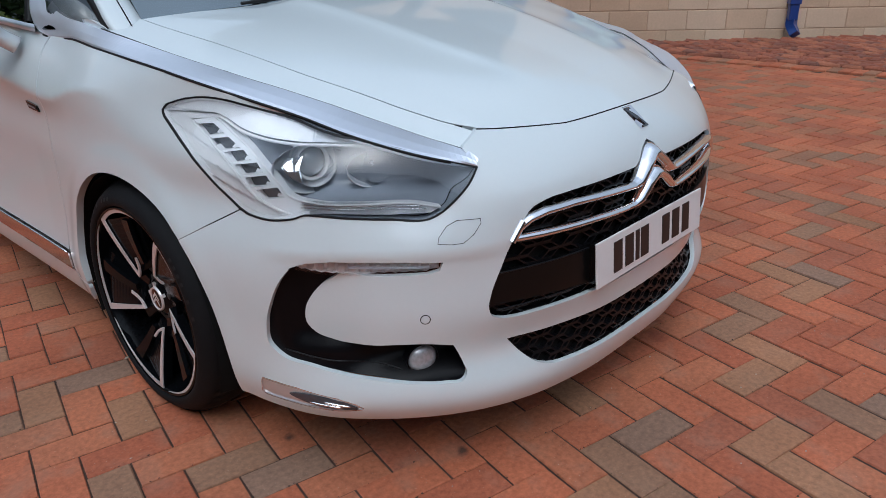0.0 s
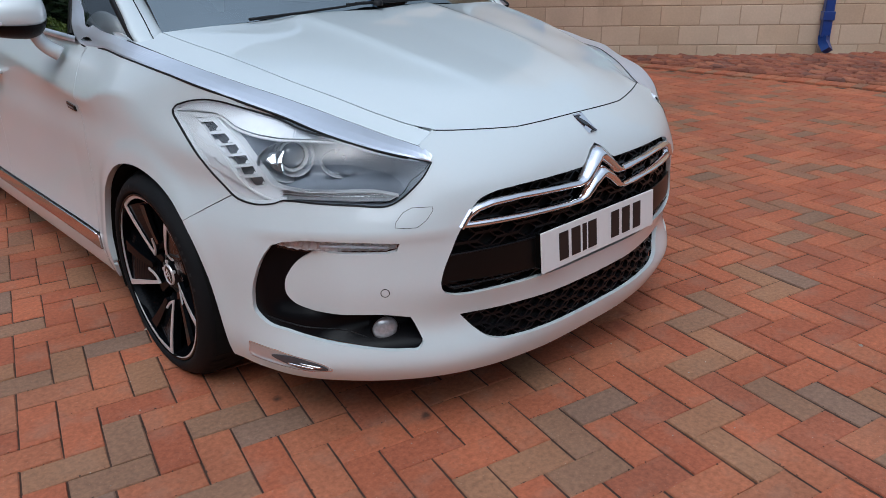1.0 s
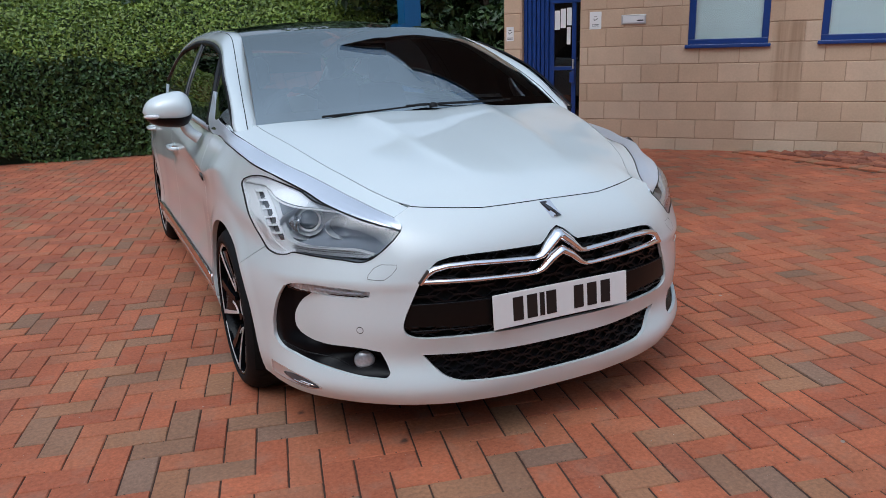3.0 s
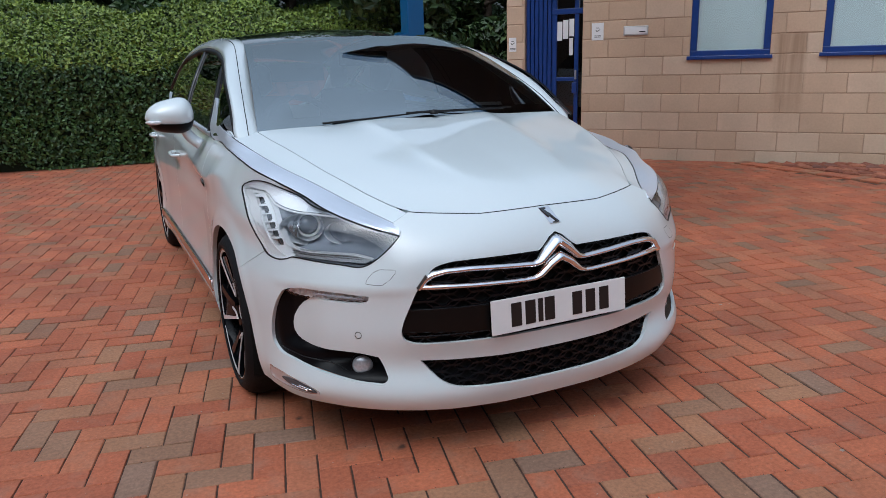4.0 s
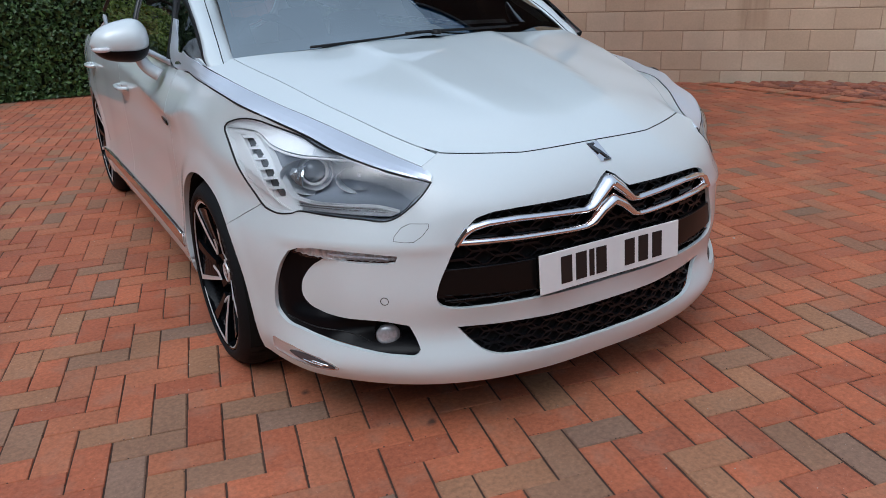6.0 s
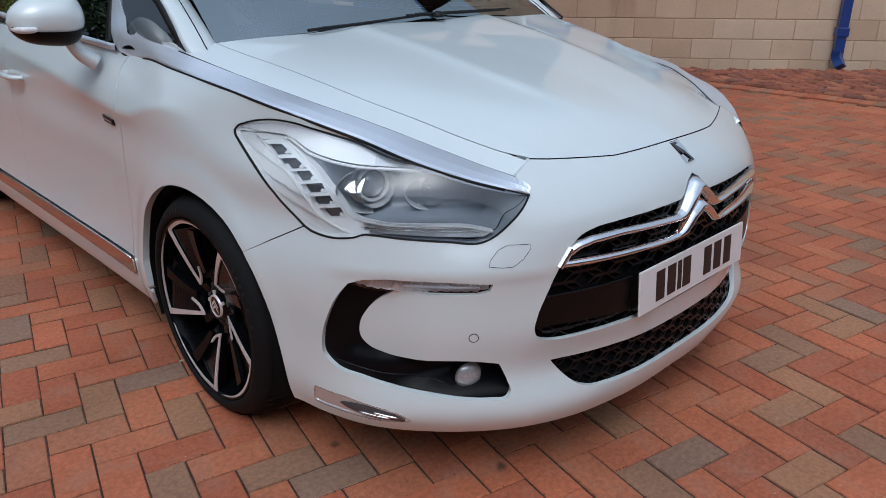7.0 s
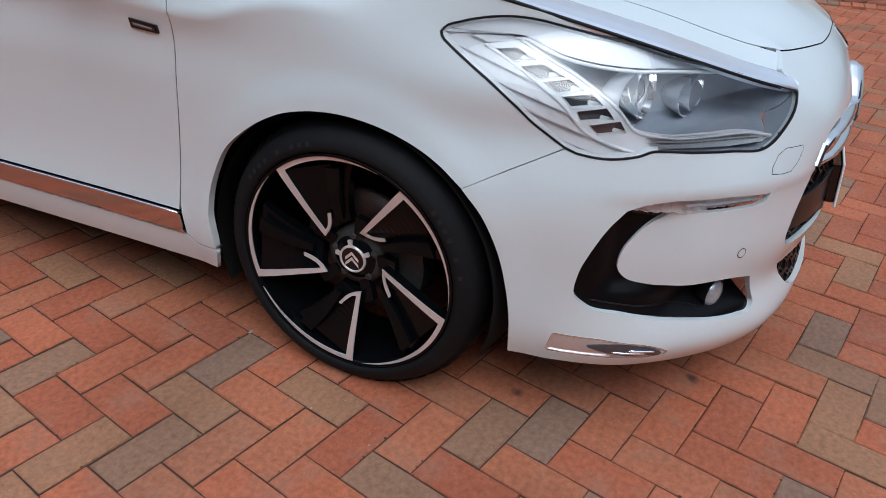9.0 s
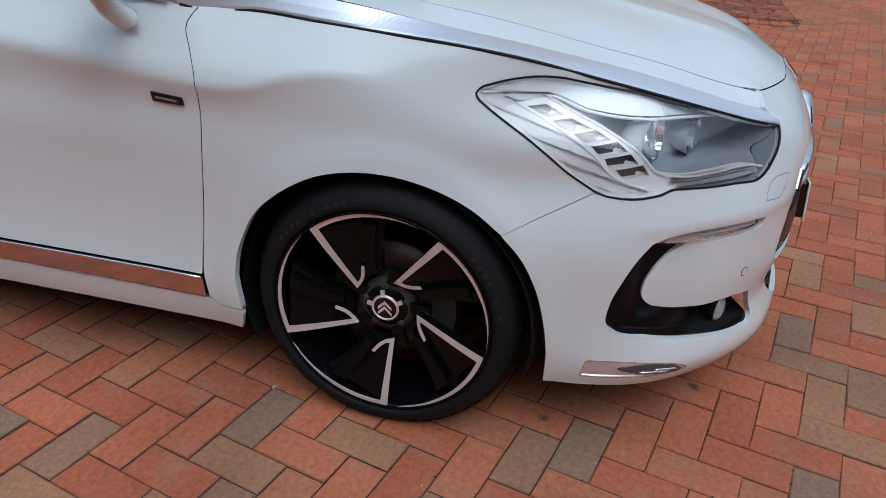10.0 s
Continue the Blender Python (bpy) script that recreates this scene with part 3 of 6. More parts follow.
def both(name, mesh, mat, parent=None, label="", smooth=True):
    """A part on the right-hand side and its mirror image on the left, whose wing top rolls off more steeply."""
    V, F = np.array(mesh[0], float), mesh[1]
    W = V.copy()
    if name in TUCKED:
        shut_x = np.interp(V[:, 1], (-0.757, -0.603, -0.405, -0.23, -0.03, 0.12), (0.436, 0.521, 0.592, 0.638, 0.682, 0.708))
        if name in ("roof_pillar", "pillar_seam"):
            shut_x = np.full(len(V), 0.5)
        roll = smooth01((np.abs(V[:, 0]) - shut_x) / 0.09) * smooth01((V[:, 2] - 0.865) / 0.05)
        W[:, 0] += TUCKED[name] * roll
        W[:, 2] -= 0.25 * TUCKED[name] * roll
    return [mesh_part(name, V, F, mat, parent or car, label, smooth, False), mesh_part(name, W, F, mat, parent or car, label, smooth, True)]


HL_LOW = [(0.533, 0.746), (0.563, 0.715), (0.594, 0.689), (0.626, 0.666), (0.645, 0.657), (0.741, 0.656), (0.83, 0.662), (0.896, 0.667), (0.916, 0.667), (0.942, 0.658), (0.962, 0.654), (0.99, 0.650), (1.028, 0.650), (1.060, 0.654)]
HL_BACK = [(1.085, 0.663), (1.115, 0.680), (1.150, 0.702), (1.184, 0.729), (1.230, 0.761), (1.290, 0.796), (1.325, 0.818), (1.343, 0.832), (1.347, 0.840)]
HL_TOP = [(1.340, 0.851), (1.313, 0.862), (1.268, 0.873), (1.216, 0.878), (1.170, 0.875), (1.118, 0.865), (1.054, 0.853), (0.98, 0.842), (0.851, 0.819), (0.771, 0.806), (0.692, 0.787), (0.613, 0.766), (0.545, 0.749)]
ARCH = [(1.268, 0.565), (1.227, 0.522), (1.187, 0.448), (1.164, 0.372), (1.150, 0.293), (1.146, 0.196)]
ARCH_TOP = [(1.895, 0.352), (1.886, 0.411), (1.863, 0.472), (1.832, 0.527), (1.78, 0.577), (1.732, 0.611), (1.674, 0.640), (1.613, 0.656), (1.541, 0.662), (1.465, 0.655), (1.39, 0.635), (1.328, 0.607), (1.268, 0.565)]
SPEAR_LOW = [(0.538, 0.748), (0.564, 0.7531), (0.7116, 0.7895), (0.8476, 0.8245), (0.955, 0.845), (1.045, 0.8625), (1.121, 0.881), (1.1966, 0.901), (1.292, 0.9185), (1.406, 0.9305), (1.541, 0.9398), (1.704, 0.952), (1.895, 0.964), (1.95, 0.967)]
DOOR_SEAM = [(1.957, 0.966), (1.985, 0.920), (1.965, 0.875), (1.946, 0.822), (1.947, 0.76), (1.961, 0.585), (1.983, 0.386), (1.984, 0.335), (1.976, 0.281)]

HL_LOW = sm(HL_LOW)
HL_EDGE = sm(HL_BACK + HL_TOP)
ARCH, ARCH_TOP, SPEAR_LOW, DOOR_SEAM = sm(ARCH), sm(ARCH_TOP), sm(SPEAR_LOW), sm(DOOR_SEAM[:-2], 0.015) + DOOR_SEAM[-2:]

# front bumper, with the openings for grilles, fog trims and reflectors
right = [(0.24, 0.791), (0.44, 0.801), (0.503, 0.806), (0.563, 0.781), (0.550, 0.765)] + HL_LOW + [(1.083, 0.6605), (1.183, 0.610)] + ARCH + [(1.07, 0.190), (0.96, 0.187), (0.8, 0.186), (0.53, 0.183), (0.38, 0.174), (0.2, 0.168)]
bumper_loop = dense([(0, 0.796)] + right + [(0, 0.167)] + [(-u, z) for u, z in reversed(right)], 0.01)
GRILLE = [(0, 0.722), (0.026, 0.709), (0.056, 0.682), (0.072, 0.672), (0.16, 0.672)] + sm([(0.31, 0.671), (0.39, 0.665), (0.425, 0.654), (0.452, 0.628), (0.475, 0.596), (0.505, 0.535), (0.529, 0.478), (0.534, 0.447), (0.526, 0.428), (0.505, 0.417), (0.47, 0.411), (0.40, 0.409)]) + [(0.27, 0.408), (0.15, 0.408), (0, 0.408)]
LOW_GRILLE = [(0, 0.341), (0.2, 0.341), (0.38, 0.345), (0.479, 0.350)] + sm([(0.479, 0.350), (0.438, 0.303), (0.405, 0.275), (0.368, 0.259), (0.29, 0.248), (0.18, 0.242), (0, 0.238)])[1:]


def whole(half):
    return half + [(-u, z) for u, z in reversed(half) if abs(u) > 1e-6]


grille_loop, low_grille_loop = dense(whole(GRILLE), 0.01), dense(whole(LOW_GRILLE), 0.01)
C_OUT = sm([(0.953, 0.557), (0.980, 0.523), (1.007, 0.470), (1.026, 0.411), (1.026, 0.366), (0.998, 0.340), (0.925, 0.324), (0.85, 0.308), (0.772, 0.296), (0.70, 0.286), (0.63, 0.280), (0.594, 0.281), (0.584, 0.295), (0.590, 0.315), (0.608, 0.357)], 0.007)
C_IN = sm([(0.613, 0.366), (0.672, 0.377), (0.75, 0.380), (0.815, 0.378), (0.875, 0.379), (0.920, 0.393), (0.941, 0.417), (0.940, 0.450), (0.919, 0.488), (0.887, 0.519), (0.862, 0.534), (0.848, 0.545)], 0.007)
c_loop = dense(C_OUT + C_IN, 0.008)
IND = [(0.945, 0.555), (0.918, 0.570), (0.865, 0.576), (0.73, 0.573), (0.632, 0.567), (0.639, 0.549), (0.665, 0.543), (0.731, 0.543), (0.848, 0.545), (0.895, 0.547)]
ind_loop = dense(IND, 0.008)
REF = [(1.068, 0.226), (1.067, 0.234), (1.060, 0.266), (1.055, 0.271), (0.965, 0.2685), (0.87, 0.2555), (0.83, 0.243), (0.813, 0.232), (0.816, 0.225), (0.868, 0.2175), (0.955, 0.2190), (1.035, 0.2190), (1.061, 0.2200)]
ref_loop = dense(REF, 0.008)
mirror_loop = lambda lp: lp * (-1, 1)
trim_loop = dense(C_OUT + C_IN + [(0.731, 0.543), (0.665, 0.543), (0.639, 0.549), (0.632, 0.567), (0.73, 0.573), (0.865, 0.576), (0.918, 0.570)], 0.008)


def bumper_skin(u, z, off=0.0):
    """The bumper: the panel inside the c-shaped trim tucks in towards the wheel."""
    a, zz = np.abs(np.atleast_1d(u)), np.atleast_1d(z)
    tuck = 0.030 * smooth01((a - 0.76) / 0.15) * ((a < 0.9465) & (zz > 0.36) & (zz < 0.5485))
    return skin(u, z, np.asarray(off) - tuck)


mesh_part("front_bumper", *patch(bumper_skin, bumper_loop, [grille_loop, low_grille_loop, trim_loop, mirror_loop(trim_loop), ref_loop, mirror_loop(ref_loop)], 0.014, 0.012, 0.013), PAINT, car)

# wing: from the lamp back to the door, above the wheel arch
wing_loop = dense([(0.995, 0.846)] + [p for p in SPEAR_LOW if p[0] > 1.02][:-1] + DOOR_SEAM + [(1.95, 0.262), (1.884, 0.262)] + ARCH_TOP + [(1.183, 0.6115), (1.0835, 0.6622)] + [p for p in HL_EDGE if p[0] > 0.99], 0.012)
both("wing", patch(skin, inset(wing_loop, 0.001), step=0.011, flange=0.02, rim=0.0015), PAINT)
# sill, bright rubbing strip and doors
sill_loop = dense([(1.884, 0.258), (1.95, 0.258), (1.976, 0.276), (3.94, 0.285), (3.94, 0.20), (1.90, 0.20)], 0.02)
both("sill", patch(skin, sill_loop, step=0.03), PAINT)
strip_loop = dense([(1.980, 0.283), (1.988, 0.332), (3.93, 0.338), (3.93, 0.288)], 0.02)
STRIP = material("bright_polished_strip", (0.60, 0.51, 0.49), 0.12, metal=1.0, spread=0.03, scale=12)
both("rubbing_strip", patch(lambda u, z, off=0: skin(u, z, np.asarray(off) + 0.006), strip_loop, step=0.03), STRIP, label="polished strip along the door bottoms mirroring the bricks")
edge = np.array([skin(u, 0.336, 0.009)[0] for u in np.linspace(1.988, 3.93, 40)])
both("chrome_edge", tube(edge, 0.0035, 6), CHROME)
door_loop = dense([(u + 0.002, z) for u, z in DOOR_SEAM if z > 0.35] + [(1.990, 0.341), (3.02, 0.342), (3.02, 0.968)], 0.014)
rear_door_loop = dense([(3.0235, 0.968), (3.0235, 0.342), (3.70, 0.343), (3.86, 0.5), (3.98, 0.66), (4.02, 0.968)], 0.02)
arch2 = [(4.257 + 0.352 * math.cos(a), 0.31 + 0.352 * math.sin(a)) for a in np.linspace(math.pi * 1.06, -0.1, 24)]
rear_loop = dense([(4.0235, 0.955), (3.9835, 0.66), (3.8635, 0.5), (3.70, 0.342), (3.94, 0.34)] + arch2[1:] + [(4.75, 0.25), (5.77, 0.25), (5.77, 0.955)], 0.03)
doors = both("front_door", patch(skin, door_loop, step=0.014, flange=0.022, rim=0.0015), PAINT)
rear_doors = both("rear_door", patch(skin, rear_door_loop, step=0.03, flange=0.022, rim=0.0015), PAINT)
both("rear_quarter", patch(skin, rear_loop, step=0.04), PAINT)
# dark backing behind the panel gaps
gap_loop = dense([(1.37, 0.86), (1.95, 0.94), (4.0, 0.945), (4.0, 0.36), (3.95, 0.25), (1.91, 0.25), (1.91, 0.60), (1.75, 0.68), (1.5, 0.71), (1.37, 0.69)], 0.03)
both("inner_panel", patch(lambda u, z, off=0: skin(u, z, np.asarray(off) - 0.021), gap_loop, step=0.05, flange=0.0), GAP)

# near-black tubes lying in the door shut lines stand in for the gaps' shade
both("door_gap_shade", tube([skin([u + 0.001], [z], -0.0035)[0] for u, z in DOOR_SEAM if z < 0.94], 0.0022, 5), GAP)
both("door_gap_shade", tube([skin([3.0218], [z], -0.0035)[0] for z in np.linspace(0.345, 0.95, 30)], 0.0022, 5), GAP)
# satin spear from the lamp over the wing to the window
UP_XY = [(-0.487, -0.808), (-0.488, -0.790), (-0.496, -0.767), (-0.504, -0.748), (-0.532, -0.694), (-0.563, -0.641), (-0.594, -0.588), (-0.621, -0.529), (-0.647, -0.468), (-0.675, -0.405), (-0.704, -0.342), (-0.728, -0.268), (-0.748, -0.185), (-0.766, -0.098), (-0.784, -0.008), (-0.801, 0.078)]
up3 = [tuple(bonnet_skin(*p)[0]) for p in UP_XY] + [(-0.806, 0.25, 1.000), (-0.806, 0.36, 1.010), (-0.802, 0.43, 1.03), (-0.795, 0.50, 1.07), (-0.783, 0.565, 1.125)]
low_u = curve_through(SPEAR_LOW, 60)
low3 = [tuple(p) for p in skin(low_u[:, 0], low_u[:, 1], 0.002)[::6]] + [(-0.826, 0.44, 0.955), (-0.832, 0.50, 0.972), (-0.826, 0.54, 1.01), (-0.806, 0.57, 1.06), (-0.785, 0.585, 1.125)]
A3, B3 = curve_through(low3, 120), curve_through(up3, 120)
# pair the two edges by their way along the car
B3 = np.array([B3[np.clip(int(i), 0, 119)] for i in np.linspace(0, 119, 120)])
rows = []
for i in range(120):
    a, b = A3[i], B3[i]
    n = np.cross(A3[min(i + 1, 119)] - A3[max(i - 1, 0)], b - a)
    n /= np.linalg.norm(n) + 1e-9
    if n[0] > 0:
        n = -n
    w = np.linalg.norm(b - a)
    h = min(0.003, 0.10 * w)
    rows.append([a - n * 0.012, a + n * h * 0.3, a + (b - a) * 0.10 + n * h, a + (b - a) * 0.5 + n * (h + min(0.0012, 0.03 * w)), b + n * h, b - n * 0.012])
    A3[i], B3[i] = a, b
rows = np.array(rows)
both("chrome_spear", sheet(rows), SATIN, label="satin chrome spear running from headlight to window", smooth=False)
both("spear_line", tube(B3[3:84] + (0.002, 0, 0.001), 0.0018, 6), SEAL)
both("spear_seal", tube(A3[4:104] + (0.001, 0, -0.003), 0.0035, 6), SEAL)

# bonnet, front shut line on the bumper's top edge
front_line = skin(np.linspace(0, 0.487, 14), np.interp(np.linspace(0, 0.487, 14), (0, 0.24, 0.44, 0.503), (0.796, 0.791, 0.801, 0.806)))
fl = [(abs(p[0]), p[1] + 0.0012) for p in front_line]
side_shut = sm([(0.439, -0.751), (0.462, -0.713), (0.491, -0.658), (0.521, -0.603), (0.547, -0.542), (0.570, -0.476), (0.592, -0.405), (0.614, -0.325), (0.638, -0.23), (0.660, -0.13), (0.682, -0.03), (0.702, 0.08), (0.708, 0.122)], 0.02)
base_line = [(0.708, 0.125), (0.6, 0.095), (0.35, 0.06), (0.0, 0.03)]
half = fl[1:] + side_shut + base_line[1:-1]
bonnet_loop = dense([fl[0]] + half + [(0, 0.03)] + [(-x, y) for x, y in reversed(half)], 0.014)


def nose_bonnet(x, y, off=0.0):
    """The bonnet, its front edge brought flush with the bumper's top."""
    x, y = np.atleast_1d(np.asarray(x, float)), np.atleast_1d(np.asarray(y, float))
    fx, fy, fz = np.abs(front_line[:, 0]), front_line[:, 1], front_line[:, 2]
    step_z = fz - bonnet_skin(fx, fy)[:, 2]
    w = np.abs(x)
    p = bonnet_skin(x, y, off)
    p[:, 2] += np.interp(w, fx, step_z) * (1 - smooth01((y - np.interp(w, fx, fy)) / 0.14)) * (1 - smooth01((w - fx[-1]) / 0.05))
    return p


mesh_part("bonnet", *patch(nose_bonnet, inset(bonnet_loop, 0.0008), step=0.018, flange=0.025, rim=0.0015), PAINT, car)
spear_up_xy = [(abs(p[0]) - 0.0015, p[1] + 0.001) for p in up3[1:17]]
seam_xy = [(abs(p[0]), p[1] + 0.0015) for p in skin(np.linspace(0.506, 0.566, 5), np.linspace(0.806, 0.780, 5))]
cowl_loop = dense(list(reversed(seam_xy)) + [(x + 0.0018, y) for x, y in side_shut[2:]] + [(0.735, 0.16), (0.795, 0.17)] + list(reversed(spear_up_xy[1:])), 0.012)
both("bonnet_edge_panel", patch(nose_bonnet, cowl_loop * (-1, 1), step=0.016, flange=0.022, rim=0.0015), PAINT)
under = dense([(x * 0.97, y + 0.02) for x, y in fl[:1] + half] + [(0, 0.03)] + [(-x * 0.97, y + 0.02) for x, y in reversed(half)], 0.04)
mesh_part("bonnet_inner", *patch(lambda x, y, off=0: bonnet_skin(x, y, np.asarray(off) - 0.03), under, step=0.08, flange=0.0), GAP, car)

# near-black tubes put the shade into the bonnet's shut lines as well
shut = np.array([nose_bonnet(x + 0.0009, y, -0.003)[0] for x, y in side_shut[1:]])
both("shut_line_shade", tube(shut * (-1, 1, 1), 0.0018, 5), GAP)
nose_shut = skin(np.linspace(-0.5, 0.5, 80), np.interp(np.abs(np.linspace(-0.5, 0.5, 80)), (0, 0.24, 0.44, 0.503), (0.7967, 0.7917, 0.8017, 0.8067)), -0.0022)
mesh_part("shut_line_shade", *tube(nose_shut, 0.0018, 5), GAP, car)


# ---- grilles ----
def hexmesh(loop, off, cw, ch, bar, deep):
    """A honeycomb of bars lying behind the skin, clipped to the opening."""
    V, F = [], []
    lo, hi = loop.min(0), loop.max(0)
    row, z = 0, lo[1] - ch
    while z < hi[1] + ch:
        u = lo[0] - cw + (cw * 0.5 if row % 2 else 0)
        while u < hi[0] + cw:
            if inside(loop, np.array([(u, z)]))[0]:
                o = [(u - cw * 0.5, z), (u - cw * 0.28, z + ch * 0.5), (u + cw * 0.28, z + ch * 0.5), (u + cw * 0.5, z), (u + cw * 0.28, z - ch * 0.5), (u - cw * 0.28, z - ch * 0.5)]
                i_ = [(u + (a - u) * (1 - bar / cw * 2.2), z + (b - z) * (1 - bar / ch * 2)) for a, b in o]
                n = len(V)
                V += [skin([p[0]], [p[1]], off)[0] for p in o] + [skin([p[0]], [p[1]], off)[0] for p in i_] + [skin([p[0]], [p[1]], off - deep)[0] for p in i_]
                for k in range(6):
                    j = (k + 1) % 6
                    F += [(n + k, n + j, n + 6 + j, n + 6 + k), (n + 6 + k, n + 6 + j, n + 12 + j, n + 12 + k)]
            u += cw
        z += ch * 0.5
        row += 1
    return np.array(V), F


grille = mesh_part("grille", *hexmesh(inset(grille_loop, -0.004), -0.014, 0.125, 0.040, 0.0036, 0.016), MESH_BLACK, car, "black honeycomb radiator grille", smooth=False)
mesh_part("grille_backing", *patch(lambda u, z, off=0: skin(u, z, np.asarray(off) - 0.032), inset(grille_loop, -0.02), step=0.05, flange=0.0), LINER, grille)
band_loop = dense(whole([(0, 0.520), (0.25, 0.519), (0.510, 0.520), (0.531, 0.470), (0.529, 0.452), (0.25, 0.437), (0, 0.437)]), 0.015)
mesh_part("bumper_band", *patch(lambda u, z, off=0: skin(u, z, np.asarray(off) - 0.006), band_loop, step=0.02, flange=0.02), BAND_BLACK, car, "gloss black band behind the number plate")
low = mesh_part("lower_grille", *hexmesh(inset(low_grille_loop, -0.004), -0.013, 0.095, 0.034, 0.0034, 0.016), MESH_BLACK, car, "black honeycomb air intake", smooth=False)
mesh_part("intake_backing", *patch(lambda u, z, off=0: skin(u, z, np.asarray(off) - 0.030), inset(low_grille_loop, -0.02), step=0.05, flange=0.0), LINER, low)


def ribbon(path, width, out, ridge):
    """A chrome bar with a raised ridge, following (u, z) points in front of the skin."""
    p = np.asarray(path, float)
    t = np.gradient(p, axis=0)
    t /= np.linalg.norm(t, axis=1, keepdims=True)
    n = np.stack([-t[:, 1], t[:, 0]], 1)
    n[n[:, 1] < 0] *= -1
    w = np.broadcast_to(np.asarray(width, float), (len(p),))[:, None]
    o, r = np.broadcast_to(np.asarray(out, float), (len(p),)), np.broadcast_to(np.asarray(ridge, float), (len(p),))
    rows = []
    for k, dd in ((0.5, None), (0.5, 0.0), (0.12, 1.0), (-0.12, 0.9), (-0.5, 0.0), (-0.5, None)):
        q = p + n * w * k
        rows.append(skin(q[:, 0], q[:, 1], o - 0.02 if dd is None else o + dd * r))
    return sheet(np.array(rows))


def chrome_line(half, w_half, o_half, r_half, n=90):
    pts = np.array(half)
    full = np.vstack([pts, (pts * (-1, 1))[::-1][1:]])
    k = np.r_[0, np.cumsum(np.linalg.norm(np.diff(full, axis=0), axis=1))]
    q = np.linspace(0, k[-1], n * 2 + 1)
    sym = lambda v: np.interp(q, k, list(v) + list(reversed(v))[1:])
    return np.c_[sym(pts[:, 0].tolist()) * 0 + np.interp(q, k, full[:, 0]), np.interp(q, k, full[:, 1])], sym(w_half), sym(o_half), sym(r_half)


badge_bars = thing("grille_chevrons", "", "")
badge_bars.parent = car
tagged(badge_bars, "chrome double chevron bars across the grille")
for half_line, wd in (([(0.472, 0.594), (0.455, 0.618), (0.43, 0.633), (0.39, 0.641), (0.31, 0.643), (0.18, 0.637), (0.095, 0.633), (0.072, 0.639), (0.035, 0.672), (0, 0.699)], (0.014, 0.018, 0.019, 0.018, 0.017, 0.017, 0.018, 0.024, 0.030, 0.032)),
                      ([(0.470, 0.594), (0.43, 0.593), (0.39, 0.593), (0.30, 0.590), (0.2, 0.588), (0.13, 0.586), (0.095, 0.588), (0.075, 0.596), (0.036, 0.628), (0, 0.648)], (0.014, 0.018, 0.018, 0.017, 0.016, 0.016, 0.017, 0.022, 0.029, 0.030))):
    path, w, o, r = chrome_line(half_line, wd, (0.0, 0.002, 0.003, 0.003, 0.003, 0.004, 0.006, 0.008, 0.010, 0.012), (0.004, 0.006, 0.008, 0.008, 0.008, 0.008, 0.010, 0.014, 0.016, 0.016))
    mesh_part("chrome_bar", *ribbon(path, w, o, r), CHROME, badge_bars)
end = np.linspace(0, 1, 12)
for sgn in (1, -1):
    mesh_part("chrome_end", *ribbon(np.c_[sgn * (0.477 - 0.030 * end), 0.590 + 0.040 * end], 0.020, 0.0, 0.008), CHROME, badge_bars)

for zz_, rr_ in ((0.5215, 0.0022), (0.436, 0.0018)):
    mesh_part("band_edge", *tube(skin(np.linspace(-0.512, 0.512, 70), np.full(70, zz_), -0.007), rr_, 6), MESH_BLACK, car)

# number plate, its lettering as bars
plate = thing("number_plate", "", "")
plate.parent = car
tagged(plate, "white front number plate with black characters")
bm = box(bmesh.new(), (-0.26, -0.003, -0.0565), (0.26, 0.003, 0.0565), 0.0025)
PLATE_AT = Matrix.Translation((0, -0.966, 0.481)) @ Matrix.Rotation(radians(-4.5), 4, "X")
plate.matrix_basis = PLATE_AT
part("plate_face", bm, PLATE, plate)
for i, x in enumerate((-0.170, -0.118, -0.080, -0.045, 0.062, 0.115, 0.170)):
    wd = 0.009 if i == 2 else 0.019
    bm = box(bmesh.new(), (x - wd, -0.0042, -0.0385), (x + wd, -0.0028, 0.0385))
    part("character_bar", bm, INK, plate)
bm = box(bmesh.new(), (-0.254, 0.002, -0.046), (0.254, 0.026, 0.050), 0.004)
part("plate_holder", bm, GLOSS_BLACK, plate)

# badge on the nose: bright tile with dark glossy lines
BADGE_DARK = material("badge_black", (0.006, 0.006, 0.007), 0.04, coat=1.0, spec=1.0)
badge = thing("nose_badge", "", "")
badge.parent = car
tagged(badge, "small chrome and black badge on the nose")
corners = [(0.030, 0.794), (-0.010, 0.795), (-0.030, 0.748), (0.010, 0.747)]
nose = lambda a, b, off: skin([a], [b], off)[0]
mesh_part("tile", [nose(*c, 0.004) for c in corners] + [nose(*c, -0.004) for c in corners], [(0, 1, 2, 3)] + [(i, (i + 1) % 4, 4 + (i + 1) % 4, 4 + i) for i in range(4)], CHROME, badge, smooth=False)
